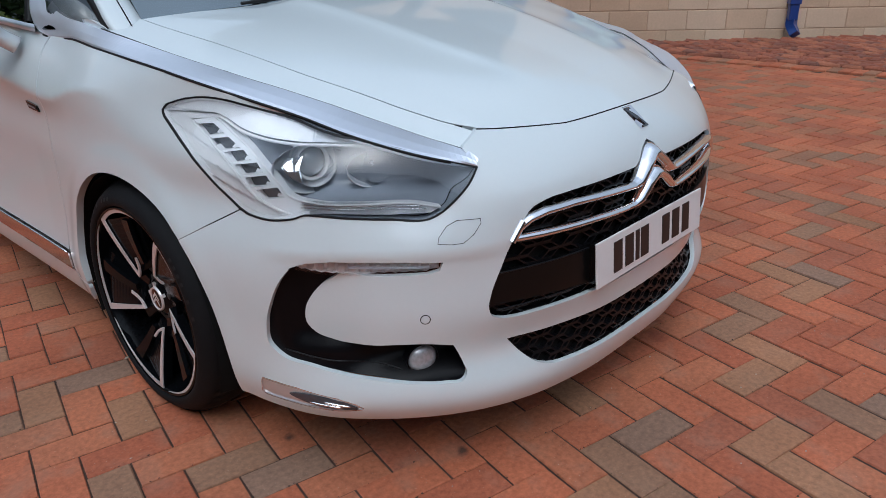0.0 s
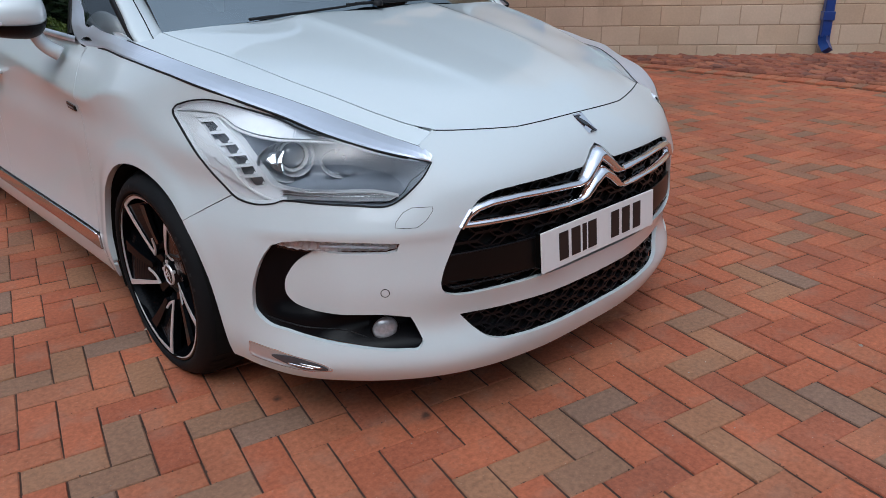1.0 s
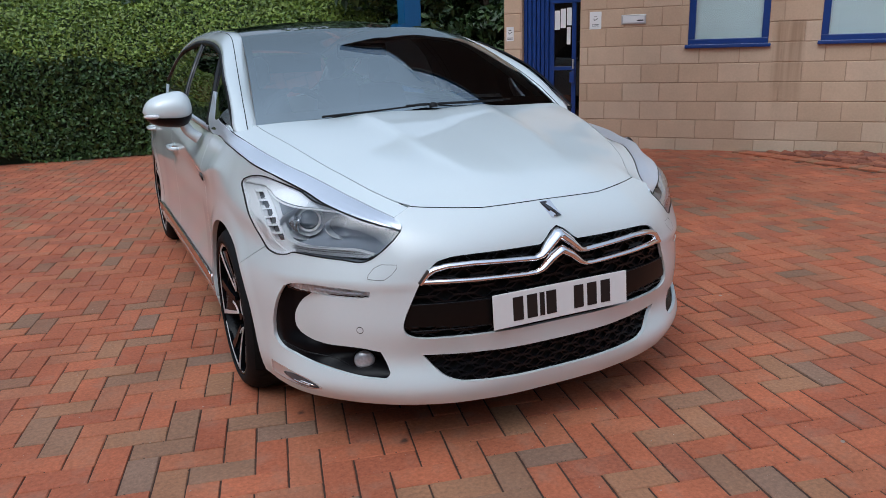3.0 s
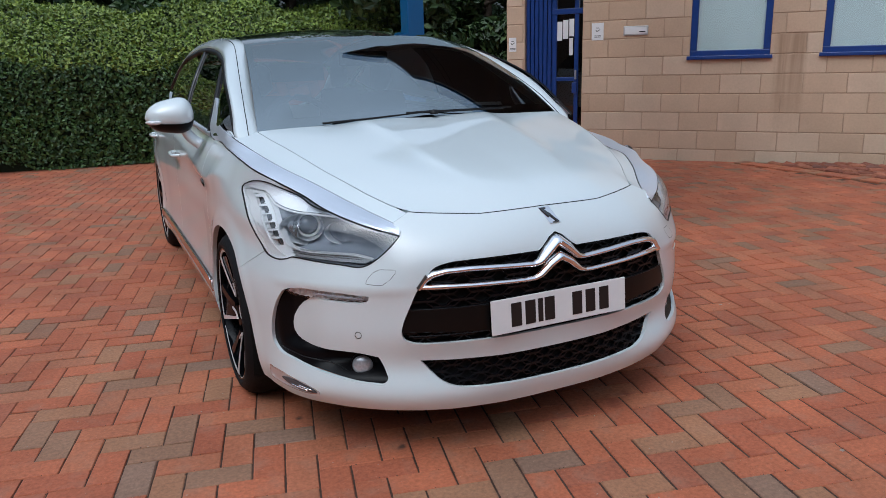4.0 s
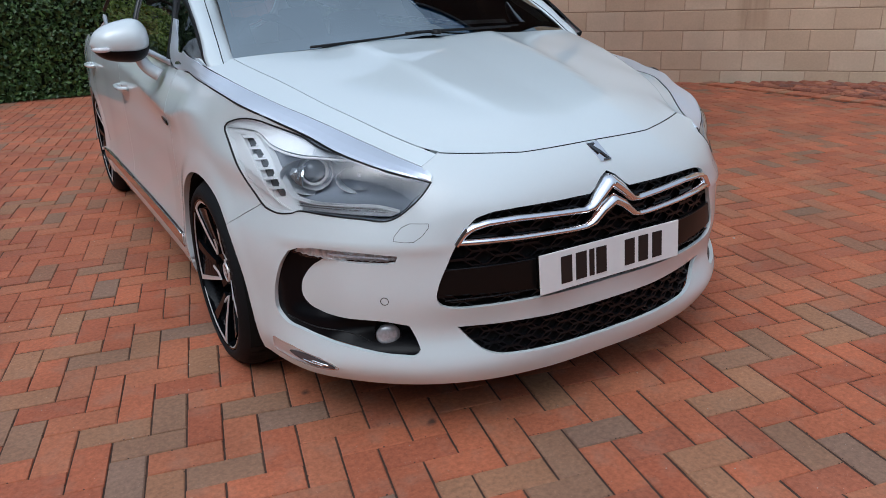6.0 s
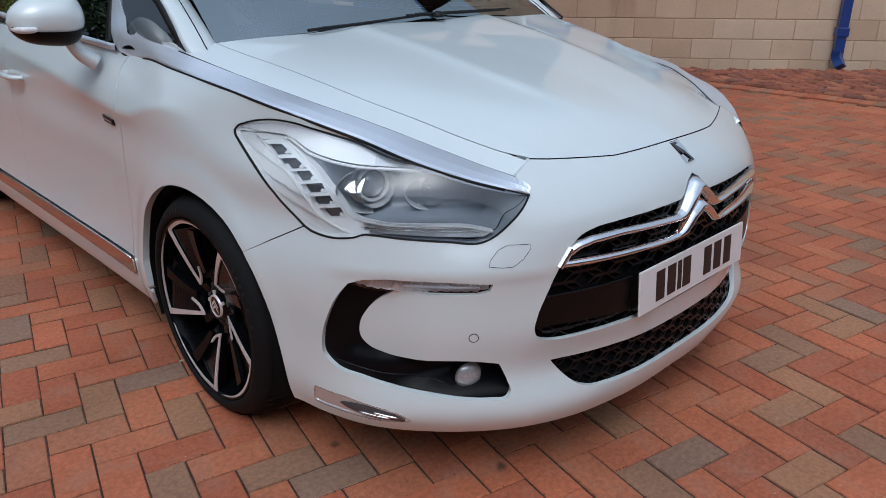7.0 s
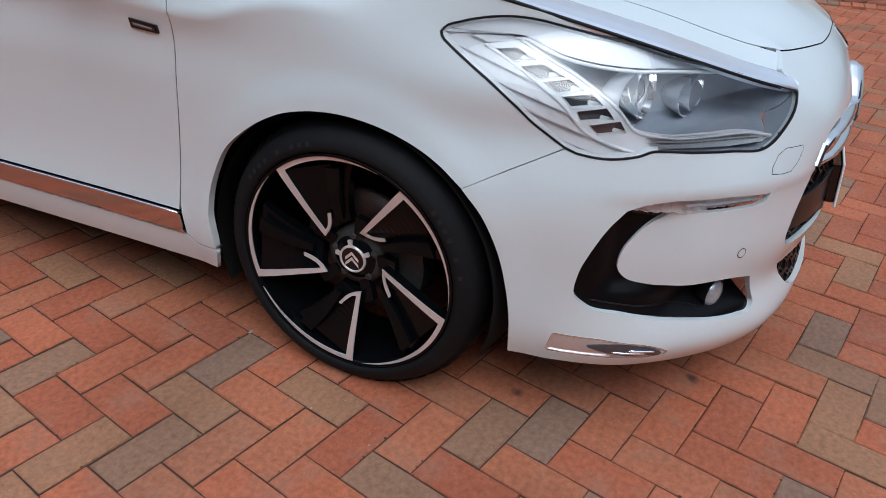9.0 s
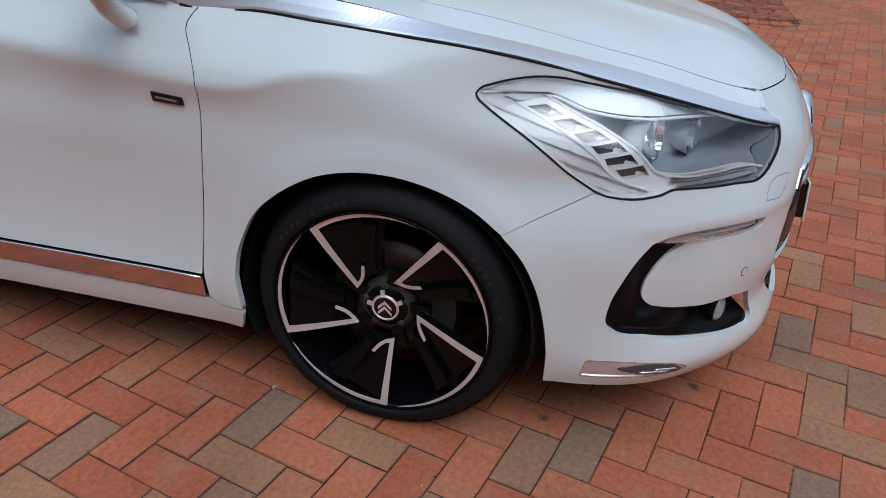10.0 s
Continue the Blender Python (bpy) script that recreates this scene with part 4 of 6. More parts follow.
for pts_ in ([(0.0285, 0.7925), (0.020, 0.7925), (-0.006, 0.772), (0.0065, 0.7665)], [(0.004, 0.7745), (-0.004, 0.7725), (-0.0265, 0.7505), (-0.018, 0.7500)], [(0.0275, 0.7925), (0.006, 0.7928), (0.004, 0.7895), (0.0245, 0.7895)], [(-0.0265, 0.7495), (-0.004, 0.749), (-0.003, 0.7520), (-0.0245, 0.7525)]):
    mesh_part("zigzag", [nose(*c, 0.0065) for c in pts_] + [nose(*c, 0.003) for c in pts_], [(0, 1, 2, 3)] + [(i, (i + 1) % 4, 4 + (i + 1) % 4, 4 + i) for i in range(4)], BADGE_DARK, badge, smooth=False)

LAMP_DARK = material("lamp_dark", (0.065, 0.07, 0.08), 0.2, coat=0.5, spread=0.1, scale=60)
INSERT = material("polished_insert", (0.74, 0.70, 0.69), 0.28, metal=0.55, spread=0.04, scale=20)
# fog trims, indicators, reflectors, fog lamps, sensors, washer covers
def sunk(off):
    return lambda u, z, o=0.0: skin(u, z, np.asarray(o) + off)


def fog_skin(u, z, off=0.0):
    u, z = np.atleast_1d(np.asarray(u, float)), np.atleast_1d(np.asarray(z, float))
    d = 0.012 + 0.024 * smooth01((1.0 - np.abs(u)) / 0.06) * smooth01((z - 0.35) / 0.05) + 0.05 * smooth01((0.41 - z) / 0.03) * smooth01((0.90 - np.abs(u)) / 0.2) * smooth01((z - 0.285) / 0.05)
    return skin(u, z, np.asarray(off) - d)


both("fog_trim", patch(fog_skin, c_loop, step=0.01, flange=0.01), PLASTIC, label="black c-shaped bumper trim")


for zs, os_ in (((0.352, 0.338, 0.322, 0.304), 0.001),):
    ridge_ = curve_through([(0.995, zs[0]), (0.91, zs[1]), (0.80, zs[2]), (0.725, zs[3])], 30)
    both("trim_ridge", tube(fog_skin(ridge_[:, 0], ridge_[:, 1], os_), np.r_[0.0004, [0.0016] * 28, 0.0004], 6), MESH_BLACK)


def facets(u, z, off=0.0):
    a, zz = np.abs(np.atleast_1d(u)), np.atleast_1d(z)
    step_ = (a / 0.022) % 1
    return skin(u, z, np.asarray(off) - 0.012 - 0.008 * step_ - 0.006 * smooth01((0.80 - a) / 0.05))


inds = both("indicator", patch(facets, inset(ind_loop, 0.001), step=0.0055, flange=-0.004), AMBER, label="clear indicator strip with faceted reflector", smooth=False)
for ind in inds:
    flip_ = ind is inds[1]
    mesh_part("lens", *patch(sunk(-0.002), inset(ind_loop, 0.0006), step=0.012, flange=0.0), LENS, ind, "", True, flip_).visible_shadow = False
    P_ = skin(np.linspace(0.66, 0.83, 20), np.linspace(0.556, 0.560, 20), -0.009)
    mesh_part("light_line", *tube(P_, 0.003, 6), SATIN, ind, "", True, flip_)
refs = both("bumper_reflector", patch(sunk(-0.003), inset(ref_loop, 0.0016), step=0.015, flange=0.01), INSERT, label="polished metal insert at the bumper corner")
lens_loop = rounded([(0.985, 0.2475), (0.94, 0.2560), (0.88, 0.2505), (0.840, 0.239), (0.826, 0.2295), (0.87, 0.2245), (0.93, 0.2300)], 0.008)
for k_, rf in enumerate(refs):
    V, F = patch(sunk(0.0), lens_loop, step=0.006, flange=0.004)
    glass_ = mesh_part("reflector_lens", V, F, LAMP_DARK, rf, "dark oval reflector lens", True, k_ == 1)
    for s0, s1, zz0, zz1 in ((0.90, 0.842, 0.2415, 0.2345), (0.935, 0.86, 0.236, 0.230)):
        mesh_part("glint_bar", *tube(skin(np.linspace(s0, s1, 12), np.linspace(zz0, zz1, 12), 0.0005), np.r_[0.0008, [0.0028] * 10, 0.0008], 6), REFLECTOR, glass_, "", True, k_ == 1)
both("reflector_rim", patch(sunk(0.0005), ref_loop, [inset(ref_loop, 0.0016)], 0.05, 0.004, 0.006, 0.0004), CHROME)
for sgn in (1, -1):
    # fog lamp bowl with a domed lens
    c = fog_skin([0.688 * sgn], [0.322])[0]
    fwd = skin([0.665 * sgn], [0.318], 0.1)[0] - skin([0.665 * sgn], [0.318], 0.0)[0]
    fwd = Vector(fwd * (0.5, 1, 1)).normalized()
    q = fwd.to_track_quat("X", "Z").to_matrix()
    c = c - np.array(fwd) * 0.008
    fog = thing("fog_lamp", "", "", c)
    fog.parent = car
    tagged(fog, "round clear fog lamp")
    turn = np.array(q)
    bowl = lathe([(0.006, 0.037), (0.030, 0.0375), (0.032, 0.036), (0.030, 0.0345), (0.018, 0.034)], 32)
    mesh_part("bezel", bowl[0] @ turn.T, bowl[1], PLASTIC, fog, "black bezel ring")
    dome = lathe([(0.020, 0.0345), (0.030, 0.033), (0.037, 0.027), (0.041, 0.018), (0.0428, 0.008), (0.0431, 0.0005)], 32)
    mesh_part("lens", dome[0] @ turn.T, dome[1], FROST, fog, "frosted round lens")
    # parking sensor
    ring = lambda r, off: [skin([sgn * (0.673 + r * math.cos(a))], [0.440 + r * math.sin(a)], off)[0] for a in np.linspace(0, 2 * math.pi, 20, endpoint=False)]
    V = ring(0.0115, 0.0006) + ring(0.0095, 0.0006)
    mesh_part("sensor_ring", V, [(i, (i + 1) % 20, 20 + (i + 1) % 20, 20 + i) for i in range(20)], SEAL, car)
    V = ring(0.0092, 0.0012) + [skin([sgn * 0.673], [0.440], 0.0018)[0]]
    mesh_part("parking_sensor", V, [(i, (i + 1) % 20, 20) for i in range(20)], PAINT, car)
    # headlight washer cover outline
    WASH = dense([(0.642, 0.607), (0.639, 0.62), (0.621, 0.641), (0.598, 0.651), (0.547, 0.651), (0.547, 0.641), (0.565, 0.62), (0.588, 0.605), (0.612, 0.604)], 0.006) * (sgn, 1)
    V, F = patch(sunk(0.0006), WASH, [inset(WASH, 0.0011)], 0.05, 0, 0, 0.0003)
    mesh_part("washer_cover", V, F, GAP, car)


# ---- headlights ----
LAMP_LENS = material("projector_lens", (0.10, 0.12, 0.15), 0.04, coat=1.0)
CELLS = [((1.2515, 0.8179), (1.1992, 0.8232), (1.1585, 0.8053), (1.2083, 0.798)), ((1.1945, 0.7936), (1.1447, 0.8003), (1.0986, 0.7829), (1.1517, 0.7751)), ((1.141, 0.7734), (1.0895, 0.781), (1.0565, 0.7647), (1.1102, 0.7552)), ((1.1018, 0.7527), (1.0423, 0.7618), (1.0208, 0.7438), (1.0808, 0.7337)), ((1.0698, 0.7296), (1.014, 0.7398), (0.9955, 0.7195), (1.0586, 0.7101)), ((1.0437, 0.7061), (0.9846, 0.7179), (0.969, 0.697), (1.0232, 0.6871))]
RAIL = material("bright_rail", (0.92, 0.92, 0.93), 0.3, coat=0.5)
SIDE_SILVER = material("ribbed_silver", (0.84, 0.84, 0.85), 0.4, metal=0.0, spread=0.05, scale=50)
hl_loop = dense(HL_LOW + HL_EDGE, 0.008)


def cut_band(poly, lo_, hi_):
    """The part of an outline between two slanting lines."""
    p = [tuple(q) for q in np.asarray(poly, float)]
    for lim, keep_above in ((lo_, True), (hi_, False)):
        out = []
        for a, b in zip(p, p[1:] + p[:1]):
            fa, fb = a[1] - 0.30 * a[0] - lim, b[1] - 0.30 * b[0] - lim
            if not keep_above:
                fa, fb = -fa, -fb
            if fa >= 0:
                out.append(a)
            if fa * fb < 0:
                s_ = fa / (fa - fb)
                out.append((a[0] + (b[0] - a[0]) * s_, a[1] + (b[1] - a[1]) * s_))
        p = out
        if len(p) < 3:
            return np.array([])
    return np.array(p)


for sgn in (1, -1):
    lamp = thing("headlight", "", "")
    lamp.parent = car
    tagged(lamp, "clear swept-back headlight with led strip and projector")
    lp = hl_loop * (sgn, 1)
    mesh_part("seal", *patch(sunk(0.001), lp, [inset(lp, 0.0032)], 0.05, 0.012, 0.004, 0.0012), SEAL, lamp, "black rubber seal")
    mesh_part("cover", *patch(sunk(-0.001), inset(lp, 0.0028), step=0.018, flange=0.0), LENS, lamp, "clear plastic cover").visible_shadow = False

    def bucket(u, z, off=0.0):
        a, zz = np.abs(np.atleast_1d(u)), np.atleast_1d(z)
        d = 0.014 + 0.020 * smooth01((a - 0.535) / 0.08) + 0.075 * smooth01((1.10 - a) / 0.10) * smooth01((zz - 0.672) / 0.03) * smooth01((a - 0.53) / 0.12)
        return skin(u, z, np.asarray(off) - d)

    mesh_part("housing", *patch(bucket, inset(lp, 0.002), step=0.012, flange=0.0), LAMP_GREY, lamp)
    ring_ = np.vstack([lp, lp[:1]])
    mesh_part("housing_wall", *sheet([skin(ring_[:, 0], ring_[:, 1], -0.0025), bucket(ring_[:, 0], ring_[:, 1], -0.002)]), LAMP_GREY, lamp)
    for seg in (np.array([p for p in HL_LOW if p[0] > 0.90] + [p for p in HL_EDGE if p[1] < 0.852 and p[0] > 1.0]), np.array([p for p in HL_EDGE if p[1] > 0.845 and p[0] > 0.98])):
        t_ = np.gradient(seg, axis=0)
        t_ /= np.linalg.norm(t_, axis=1, keepdims=True)
        in_ = np.stack([-t_[:, 1], t_[:, 0]], 1)
        a_, b_ = seg + in_ * 0.0028, seg + in_ * 0.0085
        V, F = sheet([skin(a_[:, 0] * sgn, a_[:, 1], -0.0030), skin(b_[:, 0] * sgn, b_[:, 1], -0.0050), skin(b_[:, 0] * sgn, b_[:, 1], -0.016)])
        mesh_part("inner_rim", V, F, LAMP_SILVER, lamp, "bright rim inside the cover")
    back = [p for p in HL_EDGE if p[1] < 0.846 and p[0] > 1.0]
    led_out = sm([(0.950, 0.663), (0.985, 0.670), (1.045, 0.692), (1.098, 0.740), (1.178, 0.787), (1.262, 0.826)])
    wedge = inset(dense([p for p in HL_LOW if p[0] > 0.94] + back + list(reversed(led_out)), 0.010), 0.003) * (sgn, 1)

    side = thing("side_panel", "ribbed silver panel", "")
    side.parent = lamp
    for k in range(14):
        lo_k = 0.27 + 0.026 * k
        piece = cut_band(wedge * (sgn, 1), lo_k, lo_k + 0.026)
        if len(piece) > 2 and np.ptp(piece, axis=0).min() > 0.004:
            mesh_part("rib", *patch(lambda u, z, off=0.0: skin(u, z, np.asarray(off) - 0.008 - 0.010 * (np.atleast_1d(z) - 0.30 * np.abs(np.atleast_1d(u)) - lo_k) / 0.026), dense(piece, 0.012) * (sgn, 1), step=0.02, flange=0.012), SIDE_SILVER, side)
    led_in = sm([(1.195, 0.836), (1.138, 0.810), (1.0625, 0.780), (0.992, 0.7385), (0.9535, 0.703), (0.897, 0.691), (0.79, 0.686), (0.681, 0.683), (0.628, 0.674)])
    frame_loop = dense(led_out[::-1] + [(0.88, 0.670), (0.74, 0.663), (0.650, 0.664)] + led_in[::-1], 0.01) * (sgn, 1)
    cells = []
    for o0, o1, i1, i0 in CELLS:
        cells.append(dense([o0, o1, i1, i0], 0.01) * (sgn, 1))
    mesh_part("light_guide", *patch(sunk(-0.012), frame_loop, cells, 0.012, 0.02, 0.016, 0.002), LAMP_SILVER, lamp, "bright led strip frame")
    for edge_ in (led_out, led_in):
        e_ = np.array(edge_)
        mesh_part("guide_rail", *tube(skin(e_[:, 0] * sgn, e_[:, 1], -0.0105), 0.0032, 6), RAIL, lamp)
    for cl in cells:
        led = mesh_part("led_cell", *patch(sunk(-0.0275), inset(cl, -0.003), step=0.012, flange=0.0), LAMP_DARK, lamp)
        m_, c4 = cl.mean(0), [cl[0], cl[np.argmax(np.linalg.norm(cl - cl[0], axis=1))]]
        chip = np.array([m_ + (c4[1] - m_) * 0.85, m_ + (c4[1] - m_) * 0.2 + (0.008 * sgn, 0.002), m_ + (0.004 * sgn, -0.009), m_ + (-0.006 * sgn, -0.012)])
        chip = chip[0] + (chip - chip[0]) * 0.6
        V, F = patch(sunk(-0.0245), dense(chip[np.argsort(np.arctan2(*(chip - chip.mean(0)).T))], 0.008), step=0.02, flange=0.002)
        mesh_part("led", V, F, LAMP_SILVER, led, "", False)
    bar_loop = dense([(0.92, 0.674), (0.78, 0.668), (0.665, 0.667), (0.640, 0.674), (0.69, 0.684), (0.79, 0.689), (0.92, 0.695)], 0.01) * (sgn, 1)
    mesh_part("lower_bar", *patch(sunk(-0.008), bar_loop, step=0.008, flange=0.008), LENS, lamp)
    mesh_part("bar_backing", *patch(sunk(-0.015), inset(bar_loop, 0.0015), step=0.010, flange=0.006), LAMP_SILVER, lamp)
    for k in (0.35, 0.7):
        P = skin(sgn * np.linspace(0.93, 0.66, 24), np.linspace(0.674 + 0.018 * k, 0.667 + 0.016 * k, 24), -0.011)
        mesh_part("light_line", *tube(P, 0.0018, 6), CHROME, lamp)
    lid_low = sm([(0.60, 0.755), (0.712, 0.787), (0.781, 0.792), (0.87, 0.796), (0.969, 0.797), (1.051, 0.803), (1.112, 0.813), (1.191, 0.839), (1.25, 0.842), (1.325, 0.843)])
    lid_top = [p for p in HL_EDGE if p[1] > 0.846 or (p[0] < 1.0 and p[0] > 0.60)]
    lid_loop = inset(dense(lid_top + lid_low, 0.01), 0.005) * (sgn, 1)
    # one lid in two tones: mirrored sky is put into the rear's brighter colour
    for lid_part, lid_mat, lid_name in ((lid_loop[np.abs(lid_loop[:, 0]) > 0.905], LAMP_SILVER, "sky_bright_lid"), (lid_loop[np.abs(lid_loop[:, 0]) < 0.925], CUP, "front_lid")):
      mesh_part(lid_name, *patch(lambda u, z, off=0.0: skin(u, z, np.asarray(off) - 0.007 - 0.022 * smooth01((1.05 - np.abs(u)) / 0.3)), lid_part, step=0.012, flange=0.03), lid_mat, lamp)
    P_ = np.array([p for p in lid_low if 0.64 < p[0] < 1.19])
    mesh_part("lid_edge", *tube(skin(P_[:, 0] * sgn, P_[:, 1], -0.008 - 0.022 * smooth01((1.05 - P_[:, 0]) / 0.3)), 0.0036, 6), RAIL, lamp)
    for c, r, lens_r in (((-0.700, -0.520, 0.752), 0.046, 0.033), ((-0.600, -0.602, 0.740), 0.034, 0.0)):
        c = np.array(c) * (sgn, 1, 1)
        fr = np.array(Vector((-0.22 * sgn, -1, 0.04)).normalized().to_track_quat("X", "Z").to_matrix())
        # satin cup round each lamp, drawn out towards the nose
        V, F = lathe([(0.020, r * 1.52), (0.018, r * 1.46), (0.004, r * 1.34), (-0.022, r * 1.1), (-0.036, r * 0.8), (-0.040, r * 0.5)], 44)
        V[:, 1] *= np.where(V[:, 1] * sgn > 0, 1.0, 1.35)
        V[:, 2] *= np.where(V[:, 2] > 0, 0.62, 0.92)
        cup = mesh_part("lamp_cup", V @ fr.T + c, F, CUP, lamp, "satin grey lamp cup")
        edge_ring = np.array([(0.0205, r * 1.50 * math.sin(a), r * 1.50 * math.cos(a)) for a in np.linspace(math.pi * 0.55, math.pi * 1.45, 45)])
        edge_ring[:, 2] *= 0.92
        edge_ring[:, 1] *= np.where(edge_ring[:, 1] * sgn > 0, 1.0, 1.35)
        mesh_part("cup_rim", *tube(edge_ring @ fr.T + c, 0.0016, 5), RAIL, cup)
        n_side = 18 if lens_r else 12
        V, F = lathe([(0.030, r * 1.10), (0.026, r * 1.08), (0.012, r), (-0.005, r * 0.9), (-0.03, r * 0.6), (-0.04, 0.001)], n_side)
        bowl = mesh_part("projector_bowl", V @ fr.T + c, F, REFLECTOR, lamp, "faceted chrome bowl", False)
        if lens_r:
            V, F = lathe([(-0.02, lens_r + 0.007), (0.014, lens_r + 0.007), (0.018, lens_r + 0.003), (0.010, lens_r - 0.001)], 40)
            mesh_part("projector_ring", V @ fr.T + c, F, RAIL, bowl)
            V, F = lathe([(0.006, lens_r), (0.014, lens_r * 0.85), (0.022, lens_r * 0.55), (0.026, lens_r * 0.2), (0.0262, 0.0004)], 40)
            mesh_part("projector_lens", V @ fr.T + c, F, LAMP_LENS, bowl)
        else:
            V, F = lathe([(-0.03, 0.010), (0.0, 0.010), (0.010, 0.006), (0.012, 0.0004)], 20)
            mesh_part("bulb", V @ fr.T + c, F, CHROME, bowl)
    # side blade of chrome standing behind the projector
    blade = np.array([(0.945, 0.772), (0.985, 0.766), (0.990, 0.752), (0.962, 0.728), (0.940, 0.720), (0.948, 0.745)])
    mesh_part("chrome_blade", *patch(lambda u, z, off=0.0: skin(u, z, np.asarray(off) - 0.030 - 0.25 * (0.99 - np.abs(np.atleast_1d(u)))), dense(blade, 0.01) * (sgn, 1), step=0.012, flange=0.006), REFLECTOR, lamp, "", False)


# ---- glass house ----
def scr_curve(s):
    s = np.abs(s)
    lowp = hermite((0, 0.35, 0.6, 0.708), [(0, 0.03, 1.033), (0.35, 0.06, 1.022), (0.6, 0.095, 1.012), (0.708, 0.125, 1.004)], s * 0.708)
    topp = hermite((0, 0.3, 0.5, 0.566), [(0, 0.74, 1.386), (0.3, 0.79, 1.380), (0.5, 0.90, 1.368), (0.566, 0.97, 1.360)], s * 0.566)
    return lowp, topp


def screen_point(s, v, lift=0.0):
    lo_, hi_ = scr_curve(np.array([abs(s)]))
    p = lo_[0] + (hi_[0] - lo_[0]) * v
    p = p + np.array((0, -0.03, 0.06)) * (0.045 * 4 * v * (1 - v) / 0.067 * 1.0) + np.array((0, -0.4, 0.9)) * lift
    return (math.copysign(p[0], s) if s else 0.0, p[1], p[2])


SS = np.linspace(-1, 1, 41)
VV = np.linspace(0, 1, 21)
glass_v, glass_f = sheet([[screen_point(s, v) for s in SS] for v in VV])
screen = mesh_part("windscreen", glass_v, [tuple(reversed(f)) for f in glass_f], SCREEN, car, "windscreen mirroring the pale sky")
rows = [[screen_point(s, v, -0.004) for s in SS] for v in (-0.02, 0.02, 0.075)]
mesh_part("screen_border", *sheet(rows), SEAL, screen)
for sg in (-1, 1):
    rows = [[screen_point(sg * s, v, -0.004) for v in VV] for s in (0.955, 1.0)]
    mesh_part("screen_border", *sheet(rows), SEAL, screen)
rows = [[screen_point(s, v, -0.004) for s in SS] for v in (0.955, 1.0)]
mesh_part("screen_border", *sheet(rows), SEAL, screen)

E2 = curve_through([(0.735, -0.05, 0.89), (0.708, 0.125, 1.004), (0.648, 0.48, 1.176), (0.603, 0.75, 1.288), (0.566, 0.97, 1.360), (0.555, 1.4, 1.398), (0.55, 2.0, 1.405), (0.53, 2.7, 1.35), (0.50, 3.2, 1.24)], 90)


def side_w(y, z):
    base = np.interp(y, (0.15, 0.48, 1.5, 2.4, 3.2), (0.80, 0.835, 0.84, 0.82, 0.75))
    t = np.clip((z - 0.975) / 0.39, 0, 1.2)
    return base - 0.19 * t + 0.02 * np.sin(np.pi * np.clip(t, 0, 1))


def side_skin(y, z, off=0.0):
    y, z = np.atleast_1d(np.asarray(y, float)), np.atleast_1d(np.asarray(z, float))
    return np.c_[-(side_w(y, z) + off), y, z + off * 0.4]


DLO_TOP = [(0.115, 0.992), (0.205, 1.052), (0.30, 1.113), (0.42, 1.172), (0.60, 1.236), (0.80, 1.292), (1.1, 1.332), (1.43, 1.350), (1.8, 1.350), (2.3, 1.315), (2.75, 1.22), (3.05, 1.11)]
dlo = dense(DLO_TOP + [(2.9, 1.07), (2.0, 1.01), (1.0, 0.985), (0.48, 0.972)], 0.03)
side_top = curve_through([(-0.745, 0.03, 0.90)] + [tuple(side_skin([y], [z], 0.004)[0]) for y, z in DLO_TOP], 90)
rows = []
for i in range(90):
    a, b = side_top[i], E2[i] * (-1, 1, 1)
    n = np.array((-0.62, -0.45 if i < 43 else 0.0, 0.65))
    n /= np.linalg.norm(n)
    n = n * min(1.0, i / 9)
    rows.append([a - n * 0.02 + (0.012, 0, -0.004), a + n * 0.002, a + (b - a) * 0.2 + n * 0.014, a + (b - a) * 0.5 + n * 0.019, a + (b - a) * 0.8 + n * 0.013, b + n * 0.004, b - n * 0.012])
both("roof_pillar", sheet(rows), PAINT)
seam = np.array([r[4] * 0.55 + r[3] * 0.45 for r in rows])[2:36]
both("pillar_seam", tube(seam + (-0.001, -0.001, 0.001), 0.0016, 5), GAP)
both("window_frame", patch(lambda y, z, off=0.0: side_skin(y, z, np.asarray(off) - 0.004), dlo, step=0.08, flange=0.0), TINTED)


def strip(points, width, off=0.004):
    p = np.array(points, float)
    t = np.gradient(p, axis=0)
    t /= np.linalg.norm(t, axis=1, keepdims=True)
    n = np.stack([-t[:, 1], t[:, 0]], 1)
    rows_ = [side_skin(*(p + n * k).T, o) for k, o in ((-width, -0.006), (-width, off), (width, off), (width, -0.006))]
    return sheet(rows_)


both("window_trim", strip(dense([(0.56, 0.985), (0.60, 1.12), (0.66, 1.18), (0.76, 1.262)], 0.03, False), 0.012), SEAL)
both("door_pillar", strip(dense([(1.40, 1.0), (1.46, 1.2), (1.55, 1.345)], 0.03, False), 0.035), GLOSS_BLACK)
both("window_trim", strip(dense(DLO_TOP, 0.03, False) + (0.006, -0.008), 0.010), SEAL)
both("window_sill_trim", strip(dense([(0.50, 0.972), (1.0, 0.985), (2.0, 1.01), (2.9, 1.07)], 0.04, False), 0.010), SATIN)
# roof panel
C_ROOF = curve_through([(0, 0.74, 1.386), (0, 1.0, 1.418), (0, 1.5, 1.444), (0, 2.0, 1.446), (0, 2.7, 1.40), (0, 3.2, 1.27)], 40)
E_ROOF = curve_through([tuple(p) for p in E2[E2[:, 1] > 0.98]], 40)
E_ROOF[0] = (0.566, 0.97, 1.360)
